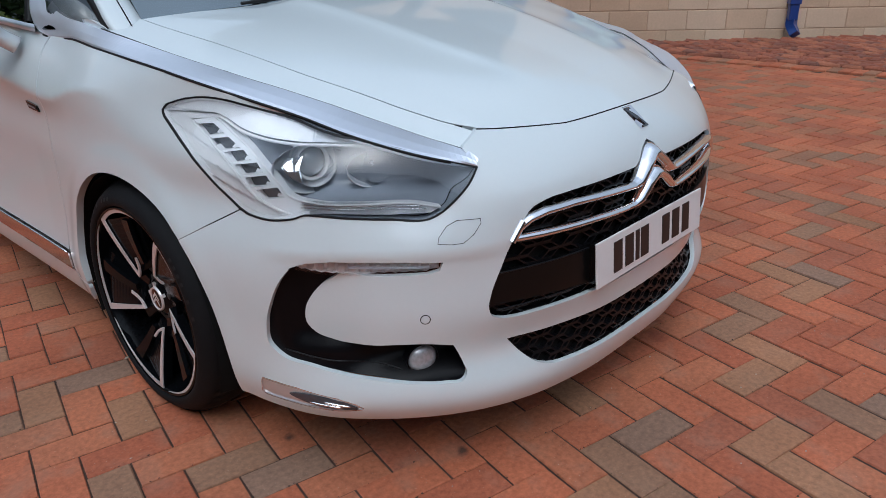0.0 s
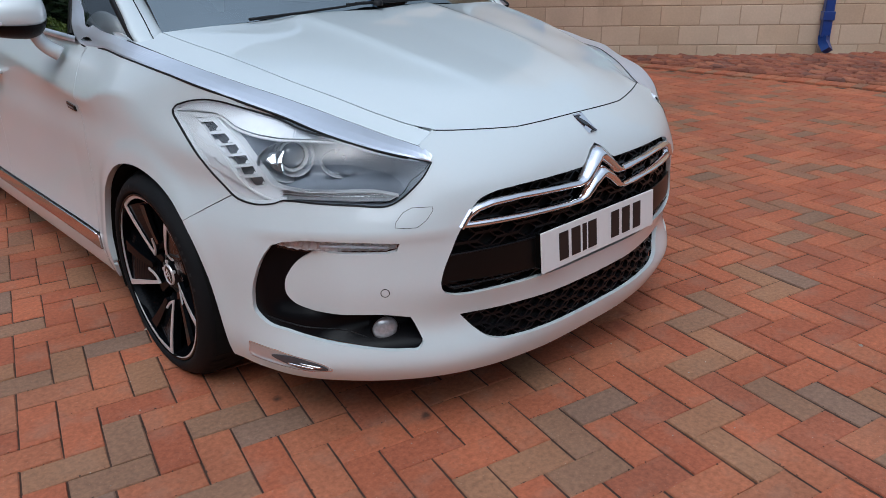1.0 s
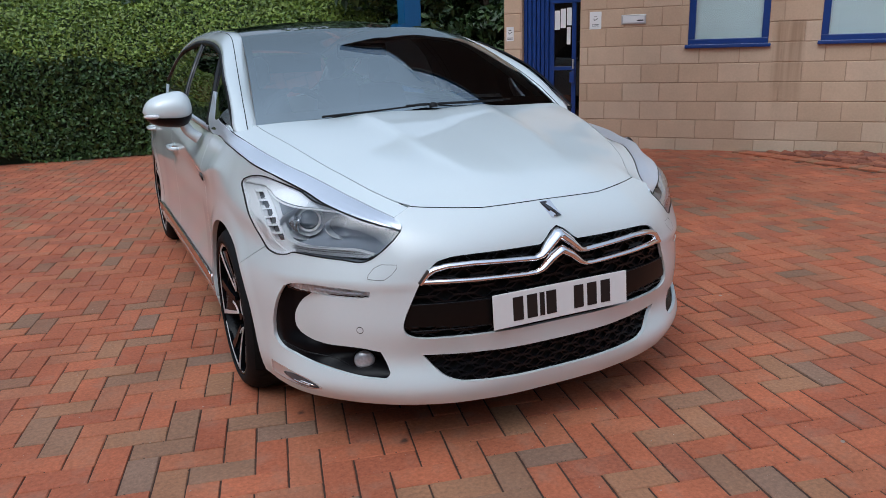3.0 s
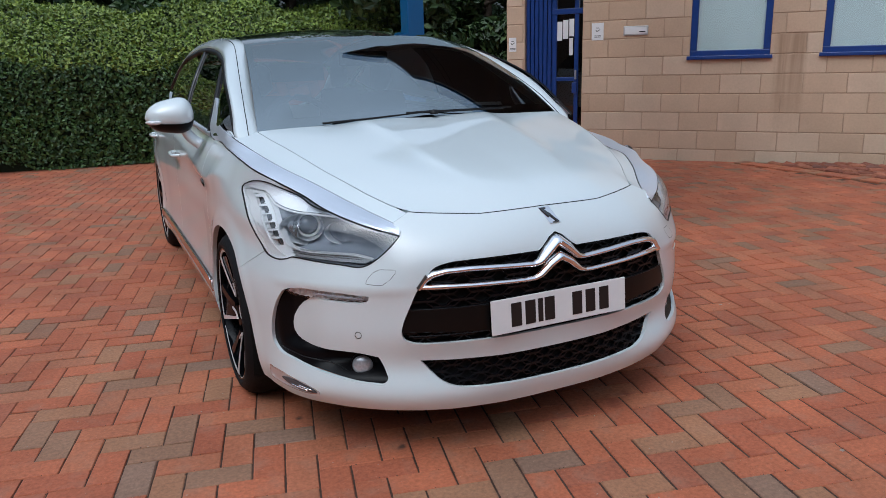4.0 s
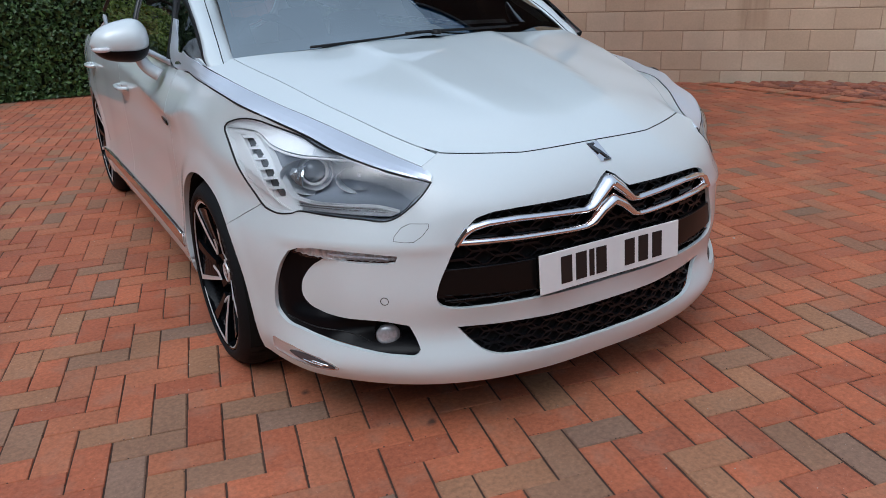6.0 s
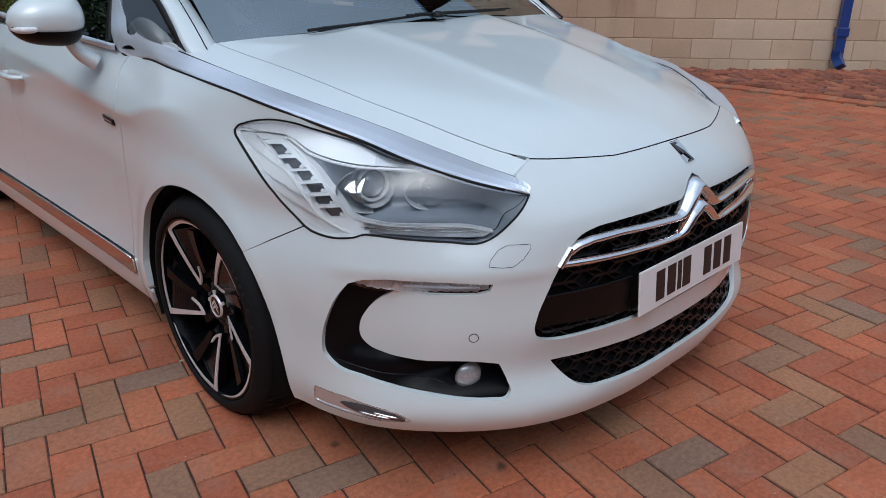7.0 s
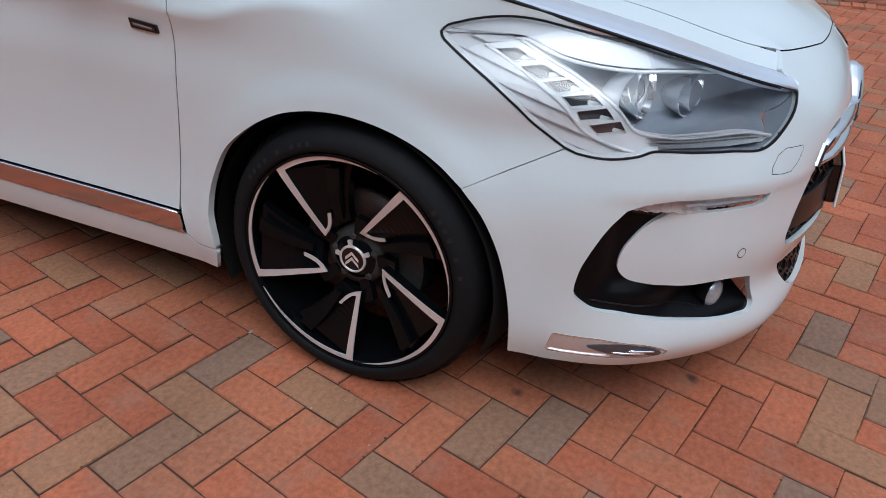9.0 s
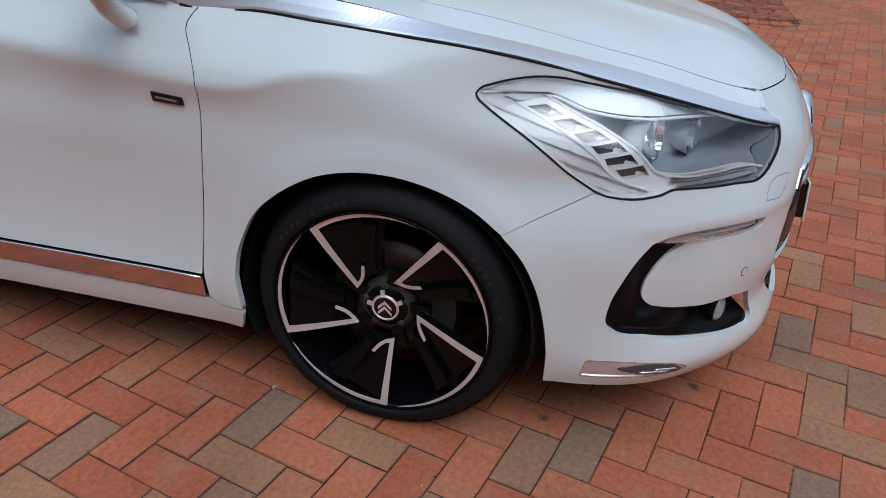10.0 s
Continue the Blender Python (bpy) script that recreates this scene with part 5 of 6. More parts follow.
rows = [[(s * e[0], c[1] + (e[1] - c[1]) * s * s, c[2] + (e[2] - c[2]) * s * s) for s in np.linspace(-1, 1, 25)] for c, e in zip(C_ROOF, E_ROOF)]
mesh_part("roof", *sheet(rows), ROOF_GLASS, car, "dark glass roof")
rows = [[(s * np.interp(z, (0.9, 1.24), (0.78, 0.5)), np.interp(z, (0.9, 1.24), (3.52, 3.2)), z) for s in np.linspace(-1, 1, 13)] for z in np.linspace(0.9, 1.25, 6)]
mesh_part("tailgate", *sheet(rows), TINTED, car)
mesh_part("floor_pan", [(-0.55, -0.7, 0.2), (0.55, -0.7, 0.2), (0.6, -0.4, 0.2), (0.8, 0.5, 0.2), (0.8, 3.3, 0.24), (-0.8, 3.3, 0.24), (-0.8, 0.5, 0.2), (-0.6, -0.4, 0.2)], [tuple(range(8))], LINER, car)
bm = box(bmesh.new(), (-0.44, -0.74, 0.22), (0.44, 0.05, 0.62))
part("engine_bay", bm, LINER, car)

# cabin: dashboard, wheel, seats, inner mirror
dash = [[(x, y, z + 0.02 * math.cos(3 * x)) for x in np.linspace(-0.68, 0.68, 15)] for y, z in ((0.06, 0.985), (0.25, 0.995), (0.45, 0.985), (0.62, 0.95), (0.70, 0.86), (0.70, 0.6))]
mesh_part("dashboard", *sheet(dash), CABIN, car)
ang = np.linspace(0, 2 * math.pi, 30)
steer_at = np.array((-0.36, 0.78, 0.93))
ringp = np.array([steer_at + (0.185 * math.cos(a), 0.185 * math.sin(a) * 0.42, 0.185 * math.sin(a) * 0.9) for a in ang])
sw = mesh_part("steering_wheel", *tube(ringp, 0.016, 8), CABIN, car)
for a in (0.2, math.pi - 0.2, -math.pi / 2):
    mesh_part("wheel_spoke", *tube([steer_at, steer_at + (0.185 * math.cos(a), 0.185 * math.sin(a) * 0.42, 0.185 * math.sin(a) * 0.9)], 0.02, 6), CABIN, sw)


def seat(x, y, wide):
    s = mesh_part("seat", *merge(tube(curve_through([(x, y - 0.42, 0.52), (x, y - 0.1, 0.50), (x, y + 0.05, 0.55), (x, y + 0.16, 0.8), (x, y + 0.24, 1.06)], 24), np.interp(np.linspace(0, 1, 24), (0, 0.1, 0.6, 1), (0.10, 0.20, 0.22, 0.14)) * wide, 14, 0.5)), CABIN, car)
    hr = curve_through([(x, y + 0.23, 1.08), (x, y + 0.25, 1.15), (x, y + 0.26, 1.25)], 12)
    mesh_part("headrest", *tube(hr, np.interp(np.linspace(0, 1, 12), (0, 0.2, 0.8, 1), (0.03, 0.115, 0.11, 0.05)), 14, 0.5), CABIN_LIGHT, s)


for sx in (-0.37, 0.37):
    seat(sx, 1.30, 1.0)
    seat(sx, 2.15, 1.0)
bm = box(bmesh.new(), (-0.13, 0.80, 1.24), (0.13, 0.83, 1.31), 0.012)
part("inner_mirror", bm, GLOSS_BLACK, car)
V = [screen_point(s, v, -0.02) for s, v in ((0.25, 0.06), (0.62, 0.06), (0.62, 0.13), (0.25, 0.13))]
mesh_part("dash_paper", V, [(0, 1, 2, 3)], PAPER, car)

# wipers lying along the foot of the screen
wip = thing("wipers", "", "")
wip.parent = car
tagged(wip, "black windscreen wipers")
for pts_ in ([(-0.10, 0.055, 1.052), (0.1, 0.05, 1.050), (0.38, 0.075, 1.045)], [(-0.46, 0.07, 1.030), (-0.3, 0.062, 1.036), (0.0, 0.055, 1.052)]):
    P = curve_through(pts_, 20) + (0, -0.02, -0.002)
    mesh_part("wiper_arm", *tube(P, np.linspace(0.0050, 0.0030, 20), 6), SEAL, wip)
    mesh_part("wiper_blade", *tube(P + (0.05, 0.02, 0.002), 0.0028, 6), SEAL, wip)
V, F = lathe([(0.0, 0.018), (0.012, 0.018), (0.018, 0.010), (0.019, 0.0005)], 16)
mesh_part("wiper_pivot", V[:, [1, 2, 0]] + (0.02, 0.02, 1.04), F, SEAL, wip)

# door mirrors
for sgn, fl_ in ((1, False),):
    mir = thing("door_mirror", "", "")
    mir.parent = car
    tagged(mir, "white door mirror with black lower shell")
    th = np.linspace(0, 2 * math.pi, 28, endpoint=False)
    rows, under_rows = [], []
    for k, v in enumerate(np.linspace(-1, 1, 22)):
        # sections across the mirror from the inner to the outer end
        x = -0.985 - 0.103 * v
        r = max(0.0, 1 - abs(v) ** 3.2) ** 0.55
        h = (0.072 - 0.018 * v) * r
        dpt = (0.085 - 0.02 * v) * r
        zc = 1.056 - 0.004 * v
        rows.append([(x, 0.60 + dpt * (0.35 if math.cos(a) > 0 else 1.0) * math.cos(a) - 0.0, zc + h * math.sin(a)) for a in th])
    V, F = sheet(rows)
    m = len(th)
    F += [(i * m + m - 1, (i + 1) * m + m - 1, (i + 1) * m, i * m) for i in range(len(rows) - 1)]
    mesh_part("shell", V, F, PAINT, mir, flip=fl_)
    low_rows = []
    for v in np.linspace(-0.985, 0.93, 24):
        r = max(0.0, 1 - abs(v) ** 3.2) ** 0.55
        h, dpt = (0.072 - 0.018 * v) * r * 1.035, (0.085 - 0.02 * v) * r * 1.03
        arc = np.linspace(math.pi + 0.42, 2 * math.pi - 0.42, 16)
        low_rows.append([(-0.985 - 0.103 * v, 0.60 + dpt * (0.35 if math.cos(a) > 0 else 1.0) * math.cos(a), 1.056 - 0.004 * v + h * math.sin(a)) for a in arc])
    mesh_part("lower_shell", *sheet(low_rows), PLASTIC, mir, flip=fl_)
    arm = tube(curve_through([(-0.93, 0.60, 1.0), (-0.905, 0.59, 0.955), (-0.868, 0.58, 0.925)], 12), np.linspace(0.030, 0.036, 12), 12, 0.7)
    mesh_part("mirror_arm", *arm, PAINT, mir, flip=fl_)
    rep = tube(curve_through([(-1.03, 0.522, 1.035), (-1.065, 0.535, 1.034), (-1.088, 0.56, 1.036)], 10), np.array([0.004, 0.008, 0.009, 0.009, 0.009, 0.009, 0.009, 0.008, 0.006, 0.003]), 8)
    mesh_part("side_repeater", *rep, AMBER, mir, flip=fl_)
# door handles
for sgn, fl_ in ((1, False), (-1, True)):
    for yh, dr in ((1.40, doors), (2.42, rear_doors)):
        u0 = plan_to_u(yh)
        P = np.array([skin([u0 + d], [0.80 + 0.02 * (yh - 1.4)], o)[0] for d, o in ((-0.10, -0.004), (-0.08, 0.022), (-0.03, 0.030), (0.03, 0.030), (0.08, 0.022), (0.10, -0.004))])
        mesh_part("handle", *tube(curve_through(P, 20), 0.014, 8, 0.7), PAINT, dr[0 if sgn > 0 else 1], flip=fl_)

# small badge on the front door, its word as a bar
STEEL_BAR = material("badge_letters", (0.35, 0.35, 0.37), 0.4)
for fl_ in (False, True):
    f = lambda a, b, o: skin([a], [b], o)[0]
    cs = [(2.062, 0.781), (1.986, 0.775), (1.984, 0.757), (2.060, 0.760)]
    b_ = mesh_part("door_badge", [f(*c, 0.005) for c in cs] + [f(*c, -0.003) for c in cs], [(0, 1, 2, 3)] + [(i, (i + 1) % 4, 4 + (i + 1) % 4, 4 + i) for i in range(4)], GLOSS_BLACK, doors[1 if fl_ else 0], "small black badge with pale lettering", False, fl_)
    cs = [(2.056, 0.7755), (1.990, 0.7705), (1.989, 0.7605), (2.055, 0.7635)]
    mesh_part("badge_face", [f(*c, 0.0065) for c in cs], [(0, 1, 2, 3)], INK, b_, "", False, fl_)
    cs = [(2.050, 0.7725), (1.998, 0.7685), (1.9975, 0.7645), (2.0495, 0.7680)]
    mesh_part("word_bar", [f(*c, 0.0072) for c in cs], [(0, 1, 2, 3)], STEEL_BAR, b_, "", False, fl_)


# ---- wheels ----
SIDEWALL_MARK = material("sidewall_mark", (0.014, 0.014, 0.015), 0.55, spec=0.3)
def wheel(cx, cy, sgn):
    """An alloy wheel whose outer face looks along -x for sgn 1."""
    w = thing("wheel", "", "", (cx, cy, 0.312))
    w.parent = car
    tagged(w, "black and machined alloy wheel with low profile tyre")
    flip = sgn < 0

    def mk(name, mesh, mat, smooth=True, parent=None, label=""):
        return mesh_part(name, *mesh, mat, parent or w, label, smooth, flip)

    prof = [(0.17, 0.255), (0.175, 0.285), (0.165, 0.312), (0.14, 0.324), (0.10, 0.328), (0.05, 0.327), (0.022, 0.323), (0.004, 0.316), (-0.012, 0.305), (-0.023, 0.291), (-0.027, 0.279), (-0.0265, 0.270), (-0.022, 0.2665), (-0.014, 0.264), (-0.010, 0.258)]
    V, F = lathe(prof, 96)
    V[:, 2] = np.maximum(V[:, 2], -0.310)
    tyre = mk("tyre", (V, F), RUBBER)
    # tread blocks round the shoulder
    TV, TF = [], []
    for k in range(60):
        a0 = 2 * math.pi * k / 60
        n0 = len(TV)
        for x, r, da in ((0.000, 0.3150, 0.0), (0.022, 0.3245, 0.02), (0.055, 0.3285, 0.045)):
            for dd in (0.0, 0.075):
                a = a0 + da + dd
                TV.append((x, r * math.sin(a), r * math.cos(a)))
        TF += [(n0, n0 + 1, n0 + 3, n0 + 2), (n0 + 2, n0 + 3, n0 + 5, n0 + 4)]
    TV = np.array(TV) * (1, 1.008, 1.008)
    TV[:, 2] = np.maximum(TV[:, 2], -0.311)
    mk("tread", (TV, TF), RUBBER, False, tyre)
    # sidewall lettering as low bars
    for a0, n, wd in ((-0.95, 10, 0.020), (0.85, 8, 0.018)):
        for k in range(n):
            a = a0 + k * 0.075
            if k in (4, 6):
                continue
            LV = []
            for x, r in ((-0.0268, 0.2810), (-0.0234, 0.2905)):
                for d in (-0.012, 0.010):
                    LV.append((x - 0.001, -r * math.sin(a + d * 1.6), r * math.cos(a + d * 1.6)))
            mk("lettering_bar", (LV, [(0, 1, 3, 2)]), SIDEWALL_MARK, False, tyre)
    mk("rim", lathe([(-0.010, 0.266), (-0.022, 0.264), (-0.024, 0.258), (-0.012, 0.254), (0.03, 0.248), (0.15, 0.235)], 96), WHEEL_BLACK)
    mk("brake_disc", lathe([(0.085, 0.07), (0.070, 0.072), (0.070, 0.150), (0.085, 0.150)], 64), DISC)
    mk("disc_bell", lathe([(0.07, 0.072), (0.035, 0.070), (0.03, 0.05), (0.03, 0.001)], 40), CALIPER)
    cal = lathe([(0.10, 0.085), (0.045, 0.085), (0.045, 0.165), (0.10, 0.165)], 14, start=-2.0, sweep=0.9)
    mk("brake_caliper", cal, CALIPER, False)

    def pol(r, deg, x):
        a = radians(deg)
        return (x, -r * math.sin(a), r * math.cos(a))

    def plate_(outline, x_front, x_back, crown=None):
        """A flat piece with thickness, its outline in polar (r, degrees)."""
        o = [pol(r, d, x_front if crown is None else crown(r)) for r, d in outline]
        b = [pol(r, d, (x_front if crown is None else crown(r)) + x_back) for r, d in outline]
        n = len(o)
        return o + b, [tuple(range(n)), tuple(reversed(range(n, 2 * n)))] + [(i, (i + 1) % n, n + (i + 1) % n, n + i) for i in range(n)]

    def quads(inner, outer, deep, crown, lift=0.0, drop=0.0):
        """A strip between two polar edges of equal length."""
        V_, n = [], len(inner)
        for (r, d) in inner:
            V_.append(pol(r, d, crown(r) - lift))
        for (r, d) in outer:
            V_.append(pol(r, d, crown(r) - lift + drop))
        for (r, d) in inner:
            V_.append(pol(r, d, crown(r) + deep))
        for (r, d) in outer:
            V_.append(pol(r, d, crown(r) + deep + drop))
        F_ = []
        for i in range(n - 1):
            F_ += [(i, i + 1, n + i + 1, n + i), (i, 2 * n + i, 2 * n + i + 1, i + 1), (n + i, n + i + 1, 3 * n + i + 1, 3 * n + i)]
        F_ += [(0, n, 3 * n, 2 * n), (n - 1, 3 * n - 1, 4 * n - 1, 2 * n - 1)]
        return V_, F_

    crown = lambda r: -0.020 + 0.048 * max(0.0, 1 - r / 0.25) ** 1.3
    t = np.linspace(0, 1, 12)
    for k in range(5):
        c = 32.0 + 72 * k
        # straight machined edge from the rim to a tip near the hub
        px = lambda r, d: np.array((r * math.cos(radians(d)), r * math.sin(radians(d))))
        po = lambda q: (float(np.hypot(*q)), float(np.degrees(np.arctan2(q[1], q[0]))))
        A0, A1, B0, B1 = px(0.2595, c), px(0.080, c - 15), px(0.2455, c + 3.8), px(0.088, c - 6.0)
        e_a, e_b = [po(A0 + (A1 - A0) * s) for s in t], [po(B0 + (B1 - B0) * s) for s in t]
        fix = lambda e: [(r, d + 360 * round((c - d) / 360)) for r, d in e]
        e_a, e_b = fix(e_a), fix(e_b)
        # broad dark face behind it, reaching round to the next opening
        far_ = [(r, c + 43 - 12 * s) for (r, d), s in zip(e_b, t)]
        spoke = mk("spoke", quads(e_b, far_, 0.024, lambda r: crown(r) + 0.006, 0.0, 0.022), WHEEL_BLACK, False, label="gloss black turbine spoke")
        mk("machined_edge", quads(e_a, e_b, 0.003, crown, 0.0), BRUSHED, False, spoke)
        mk("spoke_rib", quads(e_a, e_b, 0.026, lambda r: crown(r) + 0.0032), WHEEL_BLACK, False, spoke)
        arc_o = [(0.2595, c + 66 * s) for s in np.linspace(0, 1, 28)]
        arc_i = [(0.2460 + 0.0105 * s ** 1.6, c + 3.8 * (1 - s) + 66 * s) for s in np.linspace(0, 1, 28)]
        mk("machined_arc", quads(arc_i, arc_o, 0.003, crown, 0.0), BRUSHED, False, spoke)
        mk("arc_flange", quads(arc_i, arc_o, 0.014, lambda r: crown(r) + 0.0032), WHEEL_BLACK, False, spoke)
        hk = curve_through([px(0.080, c - 15), px(0.083, c - 1), px(0.096, c + 11), px(0.120, c + 18)], 12)
        hk2 = curve_through([px(0.090, c - 7), px(0.092, c + 1), px(0.102, c + 8), px(0.121, c + 14.5)], 12)
        mk("machined_hook", quads(fix([po(q) for q in hk]), fix([po(q) for q in hk2]), 0.004, lambda r: crown(r) + 0.001), BRUSHED, False, spoke)
        # twisted fin standing in the hollow, and the dark web over the next opening
        fin_a = [(0.10 + 0.13 * s, c + 20 + 9 * s) for s in t]
        fin_b = [(0.10 + 0.13 * s, c + 30 + 8 * s) for s in t]
        mk("fin", quads(fin_a, fin_b, 0.012, lambda r: crown(r) + 0.002 + 0.02 * (0.24 - r)), WHEEL_BLACK, False, spoke)
        web_a = [(0.06 + 0.05 * s, c - 32 + 6 * s) for s in t]
        web_b = [(0.06 + 0.05 * s, c - 8 - 4 * s) for s in t]
        mk("web", quads(web_a, web_b, 0.02, lambda r: crown(r) + 0.014), WHEEL_BLACK, False, spoke)
        V, F = lathe([(0.0, 0.010), (-0.006, 0.010), (-0.008, 0.006), (-0.008, 0.0005)], 6)
        mk("wheel_bolt", (V + pol(0.054, c + 36, 0.034), F), CALIPER, False)
    mk("hub", lathe([(0.06, 0.064), (0.040, 0.062), (0.030, 0.052), (0.022, 0.038), (0.020, 0.032), (0.020, 0.0005)], 40), WHEEL_BLACK)
    cap = mk("centre_cap", lathe([(0.022, 0.034), (0.0155, 0.033), (0.0145, 0.030), (0.0175, 0.028)], 40), BRUSHED)
    mk("cap_face", lathe([(0.0175, 0.029), (0.0165, 0.016), (0.0162, 0.0005)], 32), GLOSS_BLACK, True, cap)
    for a in (-10, 62, 134, 206, 278):
        if a in (-10, 62, 278):
            mk("cap_lug", quads([(0.032, a - 9), (0.046, a - 6)], [(0.032, a + 9), (0.046, a + 6)], 0.006, lambda r: 0.018), BRUSHED, False, cap)
    for dz in (-0.006, 0.008):
        ch = [(0.0145, 0.017, -0.012 + dz), (0.0145, 0.0, 0.004 + dz), (0.0145, -0.017, -0.012 + dz), (0.0145, -0.017, -0.004 + dz), (0.0145, 0.0, 0.013 + dz), (0.0145, 0.017, -0.004 + dz)]
        mk("cap_chevron", (ch, [(0, 1, 4, 5), (1, 2, 3, 4)]), BRUSHED, False, cap)
    return w


for sg in (1, -1):
    for cy in (0.0, 2.727):
        wheel(-0.877 * sg, cy, sg)
        V, F = lathe([(-0.025, 0.352), (0.01, 0.358), (0.10, 0.372), (0.32, 0.372), (0.34, 0.02)], 48, start=-math.pi * 0.62, sweep=math.pi * 1.24)
        mesh_part("arch_liner", V + (-0.865, cy, 0.305), F, LINER, car, flip=sg < 0)


# ---- ground ----
def ground_z(x, y):
    """The yard falls gently towards the building."""
    return -0.016 * np.maximum(0, 0.772 * np.asarray(x) + 0.636 * np.asarray(y) - 2.0)


gx = np.array([-400, -60, -20, -8, -4, -2, 0, 1, 2, 3, 4, 5, 6, 7, 8, 12, 30, 100, 400.0])
rows = [[(x, y, float(ground_z(min(x, 9), min(y, 10))) - 0.0042) for y in gx] for x in gx]
V, F = sheet(rows)
tagged(mesh_part("ground", V, [tuple(reversed(f)) for f in F], JOINT_SAND, smooth=True), "sandy joints and ground under the brick paving", "ground", kind="structure")
paving = thing("paving", "red and brown clay brick pavers laid in herringbone", "paving", kind="structure")

# ---- building wall, its own frame: s runs along the wall, out from it towards the yard ----
WALL = Matrix(((-0.636, -0.772, 0, 5.247), (0.772, -0.636, 0, 4.325), (0, 0, 1, -0.075), (0, 0, 0, 1)))
building = thing("wall_north", "buff concrete block wall of an office building", "wall", kind="structure")
building.matrix_basis = WALL
Z0 = 0.075
OPENINGS = [(-1.09, -0.197, 1.175 + Z0, 2.20 + Z0), (-2.53, -1.634, 1.185 + Z0, 2.20 + Z0), (1.125, 1.90, -1.0, 2.20 + Z0)]
S0, S1, TOP = -9.0, 2.15, 6.4


def slab(bm, s0, s1, z0, z1, o0, o1, bevel=0.0):
    return box(bm, (s0, o0, z0), (s1, o1, z1), bevel)


bm = bmesh.new()
cuts = sorted({S0, S1, *[o[0] for o in OPENINGS], *[o[1] for o in OPENINGS]})
for a, b in zip(cuts[:-1], cuts[1:]):
    op = [o for o in OPENINGS if o[0] <= a + 1e-6 and o[1] >= b - 1e-6]
    if op:
        if op[0][2] > 0:
            slab(bm, a, b, -0.3, op[0][2], -0.25, -0.006)
        slab(bm, a, b, op[0][3], TOP, -0.25, -0.006)
    else:
        slab(bm, a, b, -0.3, TOP, -0.25, -0.006)
part("wall_core", bm, MORTAR, building)
bm = slab(bmesh.new(), 2.13, 2.148, -0.3, TOP, -4.0, -0.25)
part("gable_wall", bm, MORTAR, building)


def window(s0, s1, z0, z1, nr):
    w = thing("window_%d" % nr, "blue framed office window with a pale blind behind the glass", "window", kind="structure")
    w.matrix_basis = WALL
    f = 0.075
    for nm, a in (("frame_bar", (s0, s1, z0, z0 + f)), ("frame_bar", (s0, s1, z1 - f, z1)), ("frame_bar", (s0, s0 + f, z0 + f, z1 - f)), ("frame_bar", (s1 - f, s1, z0 + f, z1 - f))):
        part(nm, slab(bmesh.new(), a[0], a[1], a[2], a[3], -0.09, -0.012, 0.006), BLUE, w)
    part("sill", slab(bmesh.new(), s0 - 0.03, s1 + 0.03, z0 - 0.03, z0 + 0.012, -0.05, 0.035, 0.006), BLUE, w)
    pane = part("pane", slab(bmesh.new(), s0 + f, s1 - f, z0 + f, z1 - f, -0.055, -0.050), PANE, w)
    pane.visible_shadow = False
    part("blind", slab(bmesh.new(), s0 + f, s1 - f, z0 + f, z1 - f, -0.075, -0.066), BLIND, w)


window(-1.09, -0.197, 1.175 + Z0, 2.20 + Z0, 1)
window(-2.53, -1.634, 1.185 + Z0, 2.20 + Z0, 2)

# entrance: blue joinery set back in the wall, a glazed leaf with notices
door = thing("door_1", "deep blue entrance door with glazed leaf and paper notices", "door", kind="structure")
door.matrix_basis = WALL
DARK_GLASS = glass_material("door_glass", (0.25, 0.24, 0.22), 0.0, ior=1.7)
# dark slab stands in for the unlit lobby behind the glass
part("lobby_shade_slab", slab(bmesh.new(), 1.125, 1.90, 0.02, 2.27, -1.2, -1.1), CABIN, door)
part("threshold", slab(bmesh.new(), 1.125, 1.90, -0.2, 0.03, -0.4, -0.02), MORTAR, door)
for i in range(6):
    s = 1.895 - i * 0.052
    part("jamb_board", slab(bmesh.new(), s - 0.046, s, 0.03, 2.27, -0.20 - 0.012 * (i % 2), -0.06 - 0.02 * i, 0.004), BLUE, door)
leaf = part("door_leaf", slab(bmesh.new(), 1.52, 1.585, 0.03, 2.27, -0.24, -0.19, 0.004), BLUE, door)
part("leaf_stile", slab(bmesh.new(), 1.225, 1.28, 0.03, 2.27, -0.24, -0.19, 0.004), BLUE, door)
part("leaf_stile", slab(bmesh.new(), 1.125, 1.15, 0.03, 2.27, -0.24, -0.12, 0.004), BLUE, door)
part("leaf_rail", slab(bmesh.new(), 1.28, 1.52, 0.03, 0.22, -0.24, -0.19, 0.004), BLUE, door)
part("leaf_rail", slab(bmesh.new(), 1.28, 1.52, 0.98, 1.03, -0.24, -0.19, 0.004), BLUE, door)
part("leaf_rail", slab(bmesh.new(), 1.125, 1.585, 1.83, 1.90, -0.24, -0.18, 0.004), BLUE, door)
part("glass", slab(bmesh.new(), 1.28, 1.52, 0.22, 1.83, -0.218, -0.212), DARK_GLASS, door)
part("glass", slab(bmesh.new(), 1.15, 1.225, 0.1, 1.83, -0.218, -0.212), DARK_GLASS, door)
for s, z, w_, h_ in ((1.485, 1.62, 0.07, 0.24), (1.405, 1.64, 0.07, 0.24), (1.325, 1.66, 0.065, 0.22), (1.33, 1.42, 0.05, 0.22)):
    part("paper", slab(bmesh.new(), s - w_ / 2, s + w_ / 2, z - h_ / 2, z + h_ / 2, -0.2118, -0.2105), PAPER, door)
